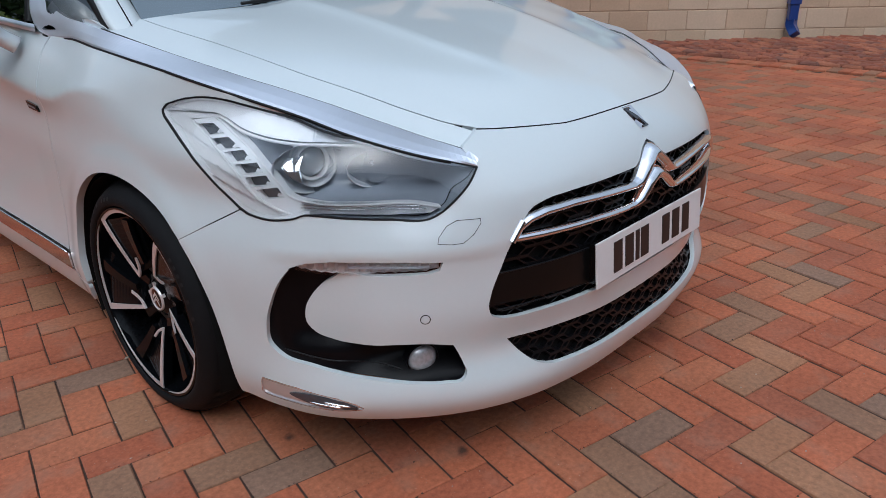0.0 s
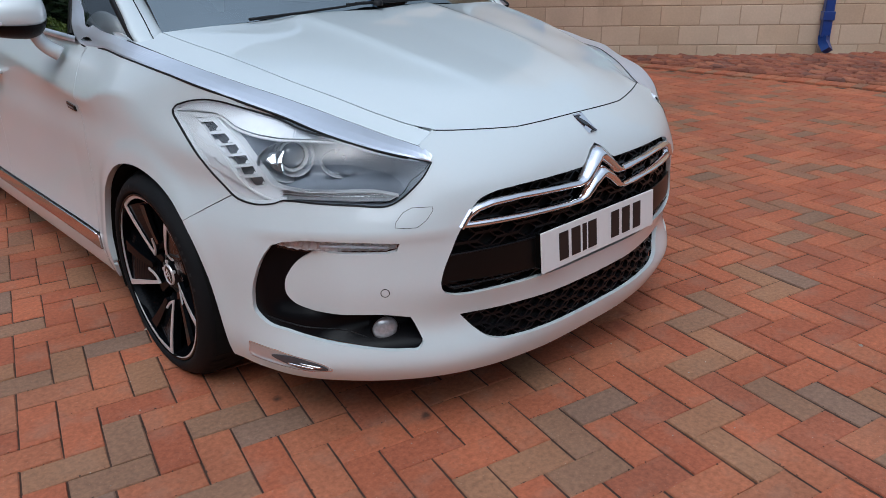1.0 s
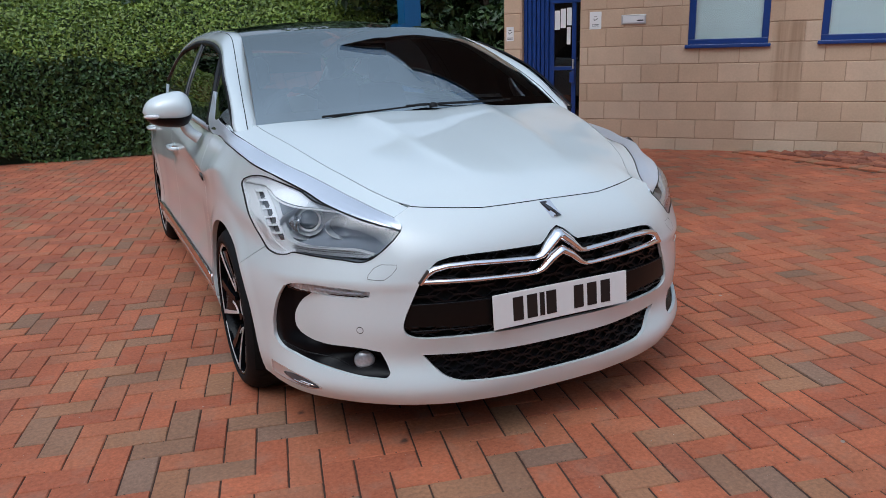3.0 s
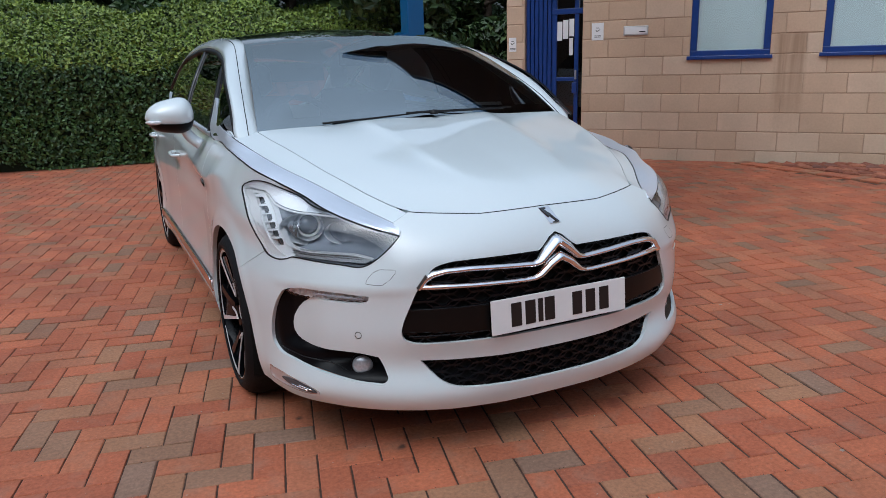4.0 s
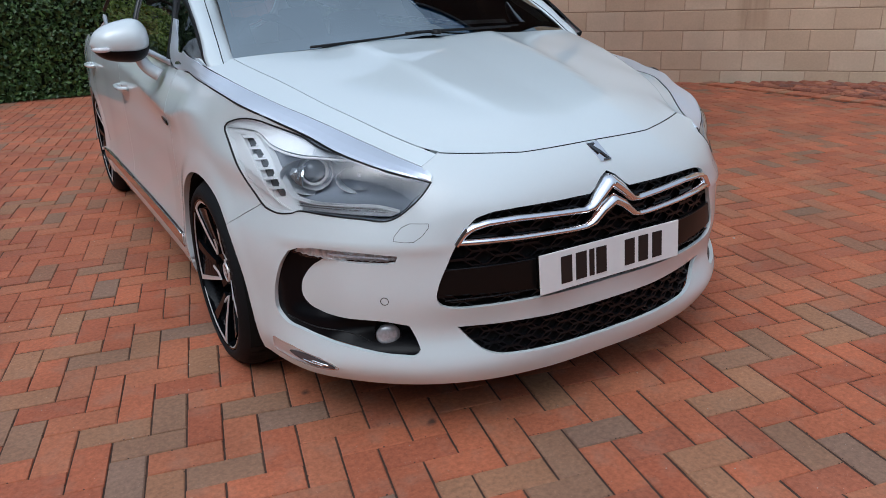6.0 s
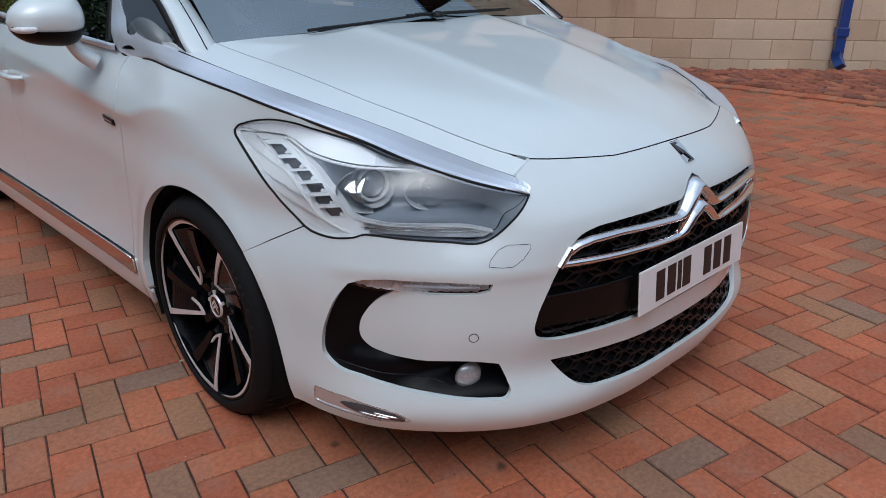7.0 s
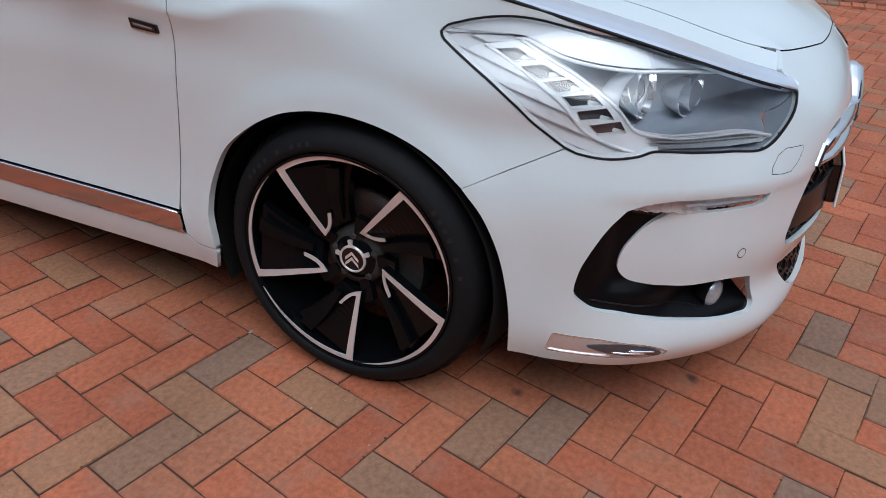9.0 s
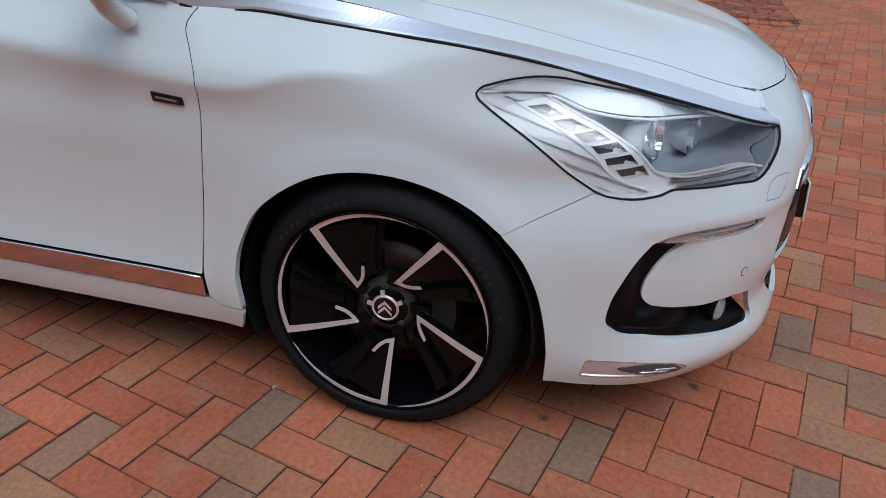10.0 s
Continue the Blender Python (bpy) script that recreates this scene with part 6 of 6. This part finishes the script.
part("handle", slab(bmesh.new(), 1.245, 1.262, 1.0, 1.12, -0.19, -0.15, 0.005), STEEL, door)
part("lock_case", slab(bmesh.new(), 1.235, 1.30, 0.82, 0.96, -0.19, -0.16, 0.006), BLUE, door)

# notices and letter box on the wall
for s0, s1, z0, z1, lab in ((0.855, 1.003, 1.41, 1.62, "white paper notice taped to the block wall"), (2.015, 2.117, 1.30, 1.48, "white paper notice on the pier beside the door")):
    n = thing("wall_notice", lab, "notice")
    n.matrix_basis = WALL
    part("sheet", slab(bmesh.new(), s0, s1, z0 + Z0, z1 + Z0, 0.0005, 0.004), PAPER, n)
    c0, c1 = (s0 + s1) / 2, (z0 + z1) / 2 + Z0
    for dz, hw in ((0.045, 0.02), (-0.05, 0.04), (-0.065, 0.04)):
        part("print_bar", slab(bmesh.new(), c0 - hw, c0 + hw, c1 + dz - 0.004, c1 + dz + 0.004, 0.004, 0.005), CALIPER, n)
    for a, b in (((0.022, 0.022), (0.012, 0.0)), ((0.012, 0.0), (-0.03, 0.025))):
        m = Matrix.Translation((c0 + (a[0] + b[0]) / 2, 0.0046, c1 + (a[1] + b[1]) / 2)) @ Matrix.Rotation(-math.atan2(b[1] - a[1], b[0] - a[0]), 4, "Y")
        ln = math.hypot(b[0] - a[0], b[1] - a[1])
        part("tick_bar", box(bmesh.new(), (-ln / 2, -0.0005, -0.004), (ln / 2, 0.0005, 0.004), 0, m), CALIPER, n)
lb = thing("letter_box", "brushed steel letter plate set in the block wall", "letter box")
lb.matrix_basis = WALL
part("plate", slab(bmesh.new(), 0.304, 0.605, 1.455 + Z0, 1.567 + Z0, 0.0, 0.012, 0.004), STEEL, lb)
part("flap", slab(bmesh.new(), 0.322, 0.587, 1.472 + Z0, 1.55 + Z0, 0.012, 0.016, 0.002), PAPER, lb)
part("slot", slab(bmesh.new(), 0.335, 0.41, 1.49 + Z0, 1.503 + Z0, 0.0162, 0.0175), INK, lb)

# downpipe with sockets and a shoe
pipe = thing("downpipe", "blue cast downpipe with a turned-out shoe", "downpipe")
pipe.matrix_basis = WALL
sp_ = -3.765
part("pipe", slab(bmesh.new(), sp_ - 0.052, sp_ + 0.052, 0.24, TOP, 0.03, 0.125, 0.012), BLUE, pipe)
part("socket", slab(bmesh.new(), sp_ - 0.064, sp_ + 0.064, 0.42, 0.52, 0.02, 0.137, 0.008), BLUE, pipe)
part("socket", slab(bmesh.new(), sp_ - 0.064, sp_ + 0.064, 1.9, 2.0, 0.02, 0.137, 0.008), BLUE, pipe)
P = np.array([(sp_, 0.078, 0.26), (sp_, 0.085, 0.19), (sp_ - 0.02, 0.12, 0.13), (sp_ - 0.03, 0.16, 0.09)])
mesh_part("shoe", *tube(curve_through(P, 10), 0.066, 4), BLUE, pipe, smooth=False)

# entrance canopy above the view, inferred from its dark reflection in the windscreen
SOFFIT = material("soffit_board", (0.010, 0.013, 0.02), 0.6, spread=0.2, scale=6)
canopy = thing("canopy", "dark blue flat entrance canopy over the yard", "canopy", kind="structure")
canopy.matrix_basis = WALL
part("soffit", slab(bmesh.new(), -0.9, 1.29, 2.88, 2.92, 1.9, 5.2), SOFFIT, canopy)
part("fascia", slab(bmesh.new(), -0.93, 1.32, 2.925, 3.15, 1.87, 5.23, 0.01), BLUE_POST, canopy)
# unseen beam, added to tie the canopy to the wall
part("wall_beam", slab(bmesh.new(), 0.1, 0.3, 2.93, 3.1, 0.0, 1.86), BLUE_POST, canopy)
post = thing("canopy_post", "square blue steel post standing between hedge and entrance", "post", (2.97, 7.03, -0.08))
part("shaft", box(bmesh.new(), (-0.125, -0.125, 0.0), (0.125, 0.125, 3.2), 0.01), BLUE_POST, post)
part("base_plate", box(bmesh.new(), (-0.18, -0.18, 0.0), (0.18, 0.18, 0.014), 0.003), BLUE_POST, post)

# ---- planted edge: rough setts against the wall, kerb course in front ----
bed = thing("sett_bed", "rough red setts bedded along the foot of the wall", "setts", kind="structure")
rng = np.random.default_rng(5)


def brick_mesh(name, l, w, h, bev, mat, rough=0.0, seed=0):
    r = np.random.default_rng(seed)
    lo, up = [], []
    for sx, sy in ((-1, -1), (1, -1), (1, 1), (-1, 1)):
        lo.append((sx * l / 2, sy * w / 2, -h))
        up.append((sx * l / 2, sy * w / 2, -bev))
    top = [(x * (1 - 2 * bev / l) + r.normal(0, rough), y * (1 - 2 * bev / w) + r.normal(0, rough), r.normal(0, rough)) for x, y in (((-l / 2), -w / 2), (l / 2, -w / 2), (l / 2, w / 2), (-l / 2, w / 2))]
    V_ = lo + up + top
    F_ = [(8, 9, 10, 11)] + [(4 + i, 4 + (i + 1) % 4, 8 + (i + 1) % 4, 8 + i) for i in range(4)] + [(i, (i + 1) % 4, 4 + (i + 1) % 4, 4 + i) for i in range(4)]
    return V_, F_


def laid(mesh, at):
    """Many bricks in one mesh: at holds x, y, z, turn and tilt of each."""
    base, F_ = np.array(mesh[0]), np.array([f for f in mesh[1]])
    at = np.asarray(at)
    ca, sa = np.cos(at[:, 3])[:, None], np.sin(at[:, 3])[:, None]
    bx, by, bz = base[None, :, 0], base[None, :, 1], base[None, :, 2]
    V_ = np.stack([at[:, :1] + ca * bx - sa * by, at[:, 1:2] + sa * bx + ca * by, at[:, 2:3] + bz + at[:, 4:5] * bx], -1)
    F_ = F_[None] + (np.arange(len(at)) * len(base))[:, None, None]
    return V_.reshape(-1, 3), F_.reshape(-1, 4)


def share(name, mesh, mat):
    me = bpy.data.meshes.new(name)
    me.from_pydata(mesh[0], [], mesh[1])
    me.materials.append(mat)
    return me


# ---- hedge and trees ----
def leaves(name, centres, normals, size, mat, parent, seed, label="", curl=0.35, long=1.7):
    r = np.random.default_rng(seed)
    n = len(centres)
    a = normals + r.normal(0, 0.75, (n, 3))
    a /= np.linalg.norm(a, axis=1, keepdims=True)
    t = np.cross(a, r.normal(0, 1, (n, 3)))
    t /= np.linalg.norm(t, axis=1, keepdims=True)
    b = np.cross(a, t)
    s = size * r.uniform(0.6, 1.35, (n, 1))
    V_ = np.empty((n, 6, 3))
    V_[:, 0] = centres - t * s * long * 0.5
    V_[:, 1] = centres - t * s * long * 0.05 + b * s * 0.5 + a * s * curl * 0.3
    V_[:, 2] = centres + t * s * long * 0.5 - a * s * curl * 0.5
    V_[:, 3] = centres - t * s * long * 0.05 - b * s * 0.5 + a * s * curl * 0.3
    V_[:, 4] = centres - t * s * long * 0.05
    V_[:, 5] = V_[:, 4]
    me = bpy.data.meshes.new(name)
    idx = np.arange(n)[:, None] * 5
    VV_ = V_[:, :5].reshape(-1, 3)
    F_ = np.concatenate([idx + np.array((0, 4, 1)), idx + np.array((4, 2, 1)), idx + np.array((0, 3, 4)), idx + np.array((4, 3, 2))])
    me.from_pydata(VV_.tolist(), [], F_.tolist())
    me.materials.append(mat)
    ob = new(name, me)
    ob.parent = parent
    return ob


hedge = thing("hedge", "clipped evergreen hedge with paler new growth on top", "hedge", (0, 7.95, 0), kind="stuff")
n = 95000
x = rng.uniform(-9.1, 4.2, n)
q = rng.uniform(0, 1, n)
# the face rises upright, then slopes back
prof_q, prof_y, prof_z = (0, 0.42, 0.5, 0.8, 1.0), (0.0, 0.05, 0.18, 1.3, 2.6), (-0.04, 1.22, 1.40, 2.05, 2.20)
wob = 0.08 * np.sin(x * 2.1) + 0.06 * np.sin(x * 5.3 + 1.0)
yy, zz = np.interp(q, prof_q, prof_y) + wob * q + rng.normal(0, 0.035, n), np.interp(q, prof_q, prof_z) + wob + rng.normal(0, 0.03, n)
nrm = np.where(q[:, None] < 0.45, np.array((0, -1, 0.25)), np.array((0, -0.5, 0.85)))
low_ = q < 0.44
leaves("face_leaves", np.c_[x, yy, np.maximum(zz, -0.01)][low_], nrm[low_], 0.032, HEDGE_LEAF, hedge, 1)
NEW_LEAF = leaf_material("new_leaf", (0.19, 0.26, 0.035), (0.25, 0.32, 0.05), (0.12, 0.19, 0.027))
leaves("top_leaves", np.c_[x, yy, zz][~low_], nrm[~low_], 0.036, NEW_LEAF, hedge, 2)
# near-black sheet behind the leaves stands in for the hedge's inner shade
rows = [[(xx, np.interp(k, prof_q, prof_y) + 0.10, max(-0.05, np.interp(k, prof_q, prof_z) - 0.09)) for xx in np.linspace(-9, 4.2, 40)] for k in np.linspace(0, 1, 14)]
mesh_part("inner_dark_sheet", *sheet(rows), material("hedge_inner_shade", (0.012, 0.02, 0.006), 0.95, spread=0.5, scale=20), hedge)


def tree(x, y, h, crown_r, seed, n_leaf=9000):
    r = np.random.default_rng(seed)
    t = thing("tree", "dense broad-leaved evergreen tree behind the hedge", "tree", (x, y, 0), "trees behind the hedge")
    limbs = [tube(curve_through([(0, 0, -0.1), (0.05, 0.02, h * 0.3), (r.normal(0, 0.1), r.normal(0, 0.1), h * 0.7)], 12), np.linspace(0.16, 0.05, 12), 8)]
    tips = []
    for k in range(16):
        a, el = r.uniform(0, 2 * math.pi), r.uniform(0.2, 0.95)
        z0 = h * r.uniform(0.12, 0.65)
        d = crown_r * r.uniform(0.55, 0.95) * (1.0 - 0.35 * max(0, z0 / h - 0.3))
        tip = np.array((d * math.cos(a), d * math.sin(a), min(h * 0.97, z0 + d * 0.55 * el)))
        limbs.append(tube(curve_through([(0, 0, z0), tuple(tip * (0.5, 0.5, 0) + (0, 0, z0 + (tip[2] - z0) * 0.65)), tuple(tip)], 8), np.linspace(0.05, 0.012, 8), 5))
        tips.append((tip, crown_r * r.uniform(0.30, 0.5)))
    mesh_part("trunk", *merge(*limbs), BARK, t)
    per = n_leaf // len(tips)
    C, N_ = [], []
    for tip, rr in tips:
        d = r.normal(0, 1, (per, 3))
        d /= np.linalg.norm(d, axis=1, keepdims=True)
        C.append(tip + d * rr * r.uniform(0.35, 1.0, (per, 1)) ** 0.6 * (1, 1, 0.75))
        N_.append(d + (0, 0, 0.5))
    C, N_ = np.vstack(C), np.vstack(N_)
    keep = C[:, 2] > 0.2
    leaves("crown", C[keep], N_[keep], 0.085, TREE_LEAF, t, seed + 50, long=2.2)
    return t


for k, (x, y, h, cr) in enumerate(((-7.5, 12.4, 5.5, 2.3), (-4.8, 12.0, 5.2, 2.2), (-2.2, 12.3, 5.8, 2.4), (0.3, 12.0, 5.4, 2.2), (2.4, 11.6, 5.6, 2.1), (3.4, 9.6, 5.0, 1.6), (6.2, 11.4, 5.2, 2.0), (5.2, 9.0, 4.0, 1.0), (4.6, 12.6, 5.8, 2.4))):
    tree(x, y, h, cr, 20 + k)


# unseen plain walls, added to block low sky light from the car's side
LIGHT_BLOCK = material("light_block_wall", (0.15, 0.12, 0.098), 0.9, spread=0.15, scale=3, bump=0.3)
for nm, lo_, hi_ in (("light_block_south", (-9.4, -11.4, -0.1), (9.0, -11.15, 5.5)), ("light_block_west", (-9.4, -11.1, -0.1), (-9.15, 12.0, 6.5))):
    tagged(part(nm, box(bmesh.new(), lo_, hi_), LIGHT_BLOCK), "plain brown wall added out of view to hold back low sky light", "wall", kind="structure")


# ---- wall blocks ----
COURSE, LONG, JT = 0.2255, 0.452, 0.010
blocks, high = {}, {}
k = 0
z = 0.065 + Z0 - COURSE
while z < TOP - 0.02:
    edges_ = [S1] + [S1 - LONG * (0.5 if k % 2 else 1.0) - i * LONG for i in range(40) if S1 - LONG * (0.5 if k % 2 else 1.0) - i * LONG > S0] + [S0]
    for b, a in zip(edges_[:-1], edges_[1:]):
        spans = [(a, b)]
        for o in OPENINGS:
            if o[2] < z + COURSE * 0.6 and o[3] > z + COURSE * 0.4:
                spans = [q for p in spans for q in ((p[0], min(p[1], o[0])), (max(p[0], o[1]), p[1])) if q[1] - q[0] > 0.03]
        for p in spans:
            l, h = round(p[1] - p[0] - JT, 3), COURSE - JT
            at = ((p[0] + p[1]) / 2, random.uniform(-0.0008, 0.0008), z + COURSE / 2)
            V_, F_ = brick_mesh("block", l, h, 0.02, 0.004, BLOCK)
            mesh_ = ([(x_, z_, y_) for x_, y_, z_ in V_], [tuple(reversed(f)) for f in F_])
            if z < 2.3 and p[0] > -6.5:
                if l not in blocks:
                    blocks[l] = share("block", mesh_, BLOCK)
                ob = new("block", blocks[l])
                ob.parent = building
                ob.location = at
            else:
                high.setdefault(l, (mesh_, []))[1].append((*at, 0.0, 0.0))
    z += COURSE
    k += 1
tagged(mesh_part("upper_blocks", *merge(*[laid(m_, a_) for m_, a_ in high.values()]), BLOCK, building, smooth=False), kind="stuff")

# ---- kerb course and setts ----
KX = 5.62
kerb = share("kerb_brick", brick_mesh("k", 0.198, 0.098, 0.05, 0.006, PAVER, 0.0008, 3), PAVER)
for i in range(53):
    y = 3.55 - i * 0.102
    ob = new("kerb_brick", kerb)
    ob.parent = bed
    ob.location = (KX + 0.10, y, float(ground_z(KX, y)) + 0.018 + random.uniform(-0.003, 0.003))
    ob.rotation_euler = (random.uniform(-0.02, 0.02), random.uniform(-0.02, 0.02), random.uniform(-0.02, 0.02))
sett_meshes = [share("sett", brick_mesh("s", 0.165, 0.075, 0.06, 0.016, SETT, 0.006, 40 + j), SETT) for j in range(6)]
count, far_setts = 0, []
for i in range(30):
    for j in range(48):
        x, y = KX + 0.30 + j * 0.098, 3.62 - i * 0.19 - (0.095 if j % 2 else 0)
        if 0.772 * x + 0.636 * y > 6.74 or y < -1.85:
            continue
        zz_ = float(ground_z(x, y)) + 0.03 + 0.012 * (x - KX) + random.uniform(-0.006, 0.008)
        if x < 7.0 and count < 295:
            ob = new("sett", sett_meshes[count % 6])
            ob.parent = bed
            ob.location = (x, y, zz_)
            ob.rotation_euler = (random.uniform(-0.08, 0.08), random.uniform(-0.08, 0.08), math.pi / 2 + random.uniform(-0.06, 0.06))
            count += 1
        else:
            far_setts.append((x, y, zz_, math.pi / 2 + random.uniform(-0.06, 0.06), random.uniform(-0.08, 0.08)))
if far_setts:
    tagged(mesh_part("far_setts", *laid(brick_mesh("s", 0.165, 0.075, 0.06, 0.016, SETT, 0.006, 44), far_setts), SETT, bed, smooth=False), kind="stuff")
bed_base = [[(x, y, float(ground_z(x, y)) + 0.012 * max(0, x - KX)) for y in np.linspace(-1.9, 3.6, 10)] for x in np.linspace(KX + 0.2, 10.5, 8)]
V, F = sheet(bed_base)
mesh_part("bed_mortar", V, [tuple(reversed(f)) for f in F], SOIL, bed)

# ---- herringbone pavers, axes turned 77 degrees, two to one ----
PITCH = 0.1012
E1 = np.array((math.cos(radians(77)), math.sin(radians(77))))
E2_ = np.array((math.cos(radians(167)), math.sin(radians(167))))
ORG = -0.298 * E1 + 0.908 * E2_
SIZES = ((0.2042, 0.0984), (0.2011, 0.0997))
variants = [[[share("paver", brick_mesh("p", *size_, 0.03, 0.0026, mat_, 0.0009, 60 + j), mat_) for j in range(9)] for size_ in SIZES] for mat_ in (PAVER_RED, PAVER_GREY)]
# greyish bricks among the red ones near the car, by their place in the bond
GREY_ALONG = [(-13, -17), (-12, -16), (-12, -12), (-11, -15), (-10, -6), (-9, -9), (-8, -16), (-7, 1), (-6, -22), (-6, -18), (-6, -10), (-6, 2), (-5, -21), (-3, 1), (-3, 5), (-2, 6), (0, 0), (2, 2), (2, 6), (5, 5), (7, -1), (8, 4), (9, 1)]
GREY_ACROSS = [(-11, -6), (-10, -13), (-10, -9), (-9, -8), (-9, -4), (-8, -15), (-8, -11), (-6, -21), (-6, -17), (-6, -1), (-4, -3), (-4, 1), (-3, -26), (-3, -2), (-3, 2), (0, 5), (2, 3), (3, 0), (3, 4), (6, 3), (11, 4)]
grey_set = {(a + 1.0, b + 0.5) for a, b in GREY_ALONG} | {(a + 0.5, b + 1.0) for a, b in GREY_ACROSS}
ii, jj = np.meshgrid(np.arange(-70, 71), np.arange(-190, 191), indexing="ij")
ii, jj = ii.ravel(), jj.ravel()
cells_ = np.vstack([np.c_[jj + 4 * ii + 1.0, jj + 0.5, ii * 0], np.c_[jj + 3 + 4 * ii + 0.5, jj + 1.0, ii * 0 + 1]])
# the rows run a little unevenly, as laid by hand
ca, cb = cells_[:, 0], cells_[:, 1]
qa, qb = np.clip(ca, -14, 12), np.clip(cb, -24, 9)
along = -0.0993 + 1.0335 * ca - 0.0127 * cb + 0.0018 * qa * qa - 0.00026 * qa * qb + 0.00018 * qb * qb
across = -0.0195 - 0.0055 * ca + 1.0187 * cb - 0.00079 * qa * qb - 0.0006 * qb * qb
P = ORG + PITCH * (along[:, None] * E1 + across[:, None] * E2_)
q = 0.772 * P[:, 0] + 0.636 * P[:, 1]
keep = (P[:, 0] > -11) & (P[:, 0] < 9) & (P[:, 1] > -11) & (P[:, 1] < 8.15) & (q < 6.80) & ~((P[:, 0] > KX - 0.02) & (P[:, 1] < 3.6) & (P[:, 1] > -1.85))
is_grey = np.array([(a, b) in grey_set for a, b, _ in cells_.tolist()])
near_ = (ca > -14) & (ca < 12) & (cb > -24) & (cb < 8)
P, turned, is_grey, near_ = P[keep], cells_[keep][:, 2], is_grey[keep], near_[keep]
order = np.argsort((P[:, 0] + 0.95) ** 2 * 0.8 + (P[:, 1] + 0.75) ** 2)
P, turned, is_grey, near_ = P[order], turned[order], is_grey[order], near_[order]
rng2 = np.random.default_rng(9)
at = np.c_[P, ground_z(P[:, 0], P[:, 1]) + rng2.uniform(-0.0012, 0.0012, len(P)), np.radians(np.where(turned == 0, 77, 167.6)) + rng2.uniform(-0.006, 0.006, len(P)), rng2.uniform(-0.008, 0.008, len(P))]
for n in range(300):
    ob = new("paver", variants[int(is_grey[n])][int(turned[n])][n % 9])
    ob.parent = paving
    ob.location = at[n, :3]
    ob.rotation_euler = (0, at[n, 4] * 0.5, at[n, 3])
rest_ = np.arange(len(P)) >= 300
for name_, mat_, pick in (("outer_pavers", PAVER, rest_ & ~near_ & ~is_grey), ("middle_pavers", PAVER_RED, rest_ & near_ & ~is_grey), ("grey_pavers", PAVER_GREY, rest_ & is_grey)):
    halves = [laid(brick_mesh("p", *SIZES[way_], 0.02, 0.0026, mat_, 0.0006, 90 + way_), at[pick & (turned == way_)]) for way_ in (0, 1)]
    tagged(mesh_part(name_, *merge(*halves), mat_, paving, smooth=False), kind="stuff")

# ---- grit and chips lying on the paving ----
grit = np.random.default_rng(77)
spots = np.c_[grit.uniform(-2.6, 2.2, 420), grit.uniform(-2.2, 2.6, 420)]
spots = np.vstack([[(-0.855, 0.312), (-0.87, 0.29), (0.76, -1.468), (1.497, -0.225)], spots])
GV, GF = [], []
for k, (x, y) in enumerate(spots):
    r = 0.011 if k in (0, 2, 3) else float(grit.uniform(0.0012, 0.0040))
    a0, n0 = float(grit.uniform(0, 6.28)), len(GV)
    for j in range(5):
        a = a0 + j * 1.2566
        GV.append((x + r * math.cos(a) * grit.uniform(0.6, 1.2), y + r * 0.7 * math.sin(a) * grit.uniform(0.6, 1.2), 0.0012))
    GV.append((x, y, 0.0015 + r * 0.45))
    GF += [(n0 + j, n0 + (j + 1) % 5, n0 + 5) for j in range(5)]
GRIT = material("pale_grit", (0.40, 0.33, 0.27), 0.9, spread=0.9, scale=9)
tagged(mesh_part("paving_grit", GV, GF, GRIT, smooth=False), "pale grit and small chips scattered on the brick paving", "grit", kind="stuff")

# ---- dark crumbs of sand and moss squeezed out of the joints ----
crumb_rng = np.random.default_rng(31)
near_at = at[:1500]
CV, CF = [], []
for x, y, z, turn_, _ in near_at:
    for _k in range(int(crumb_rng.integers(2, 8))):
        side_ = crumb_rng.integers(0, 4)
        a_, b_ = (crumb_rng.uniform(-0.1, 0.1), crumb_rng.choice((-0.049, 0.049))) if side_ < 3 else (crumb_rng.choice((-0.1015, 0.1015)), crumb_rng.uniform(-0.048, 0.048))
        cx, cy = x + math.cos(turn_) * a_ - math.sin(turn_) * b_, y + math.sin(turn_) * a_ + math.cos(turn_) * b_
        r, n0 = float(crumb_rng.uniform(0.0010, 0.0030)), len(CV)
        for j in range(5):
            w_ = j * 1.2566 + crumb_rng.uniform(-0.4, 0.4)
            CV.append((cx + r * math.cos(w_) * crumb_rng.uniform(0.6, 1.5), cy + r * math.sin(w_) * crumb_rng.uniform(0.6, 1.5), z - 0.0004))
        CV.append((cx, cy, z + r * 0.4))
        CF += [(n0 + j, n0 + (j + 1) % 5, n0 + 5) for j in range(5)]
CRUMB = material("joint_crumb", (0.05, 0.032, 0.02), 0.95, spread=0.7, scale=15)
tagged(mesh_part("joint_crumbs", CV, CF, CRUMB, smooth=False), "dark crumbs of sand and moss along the paving joints", "grit", kind="stuff")
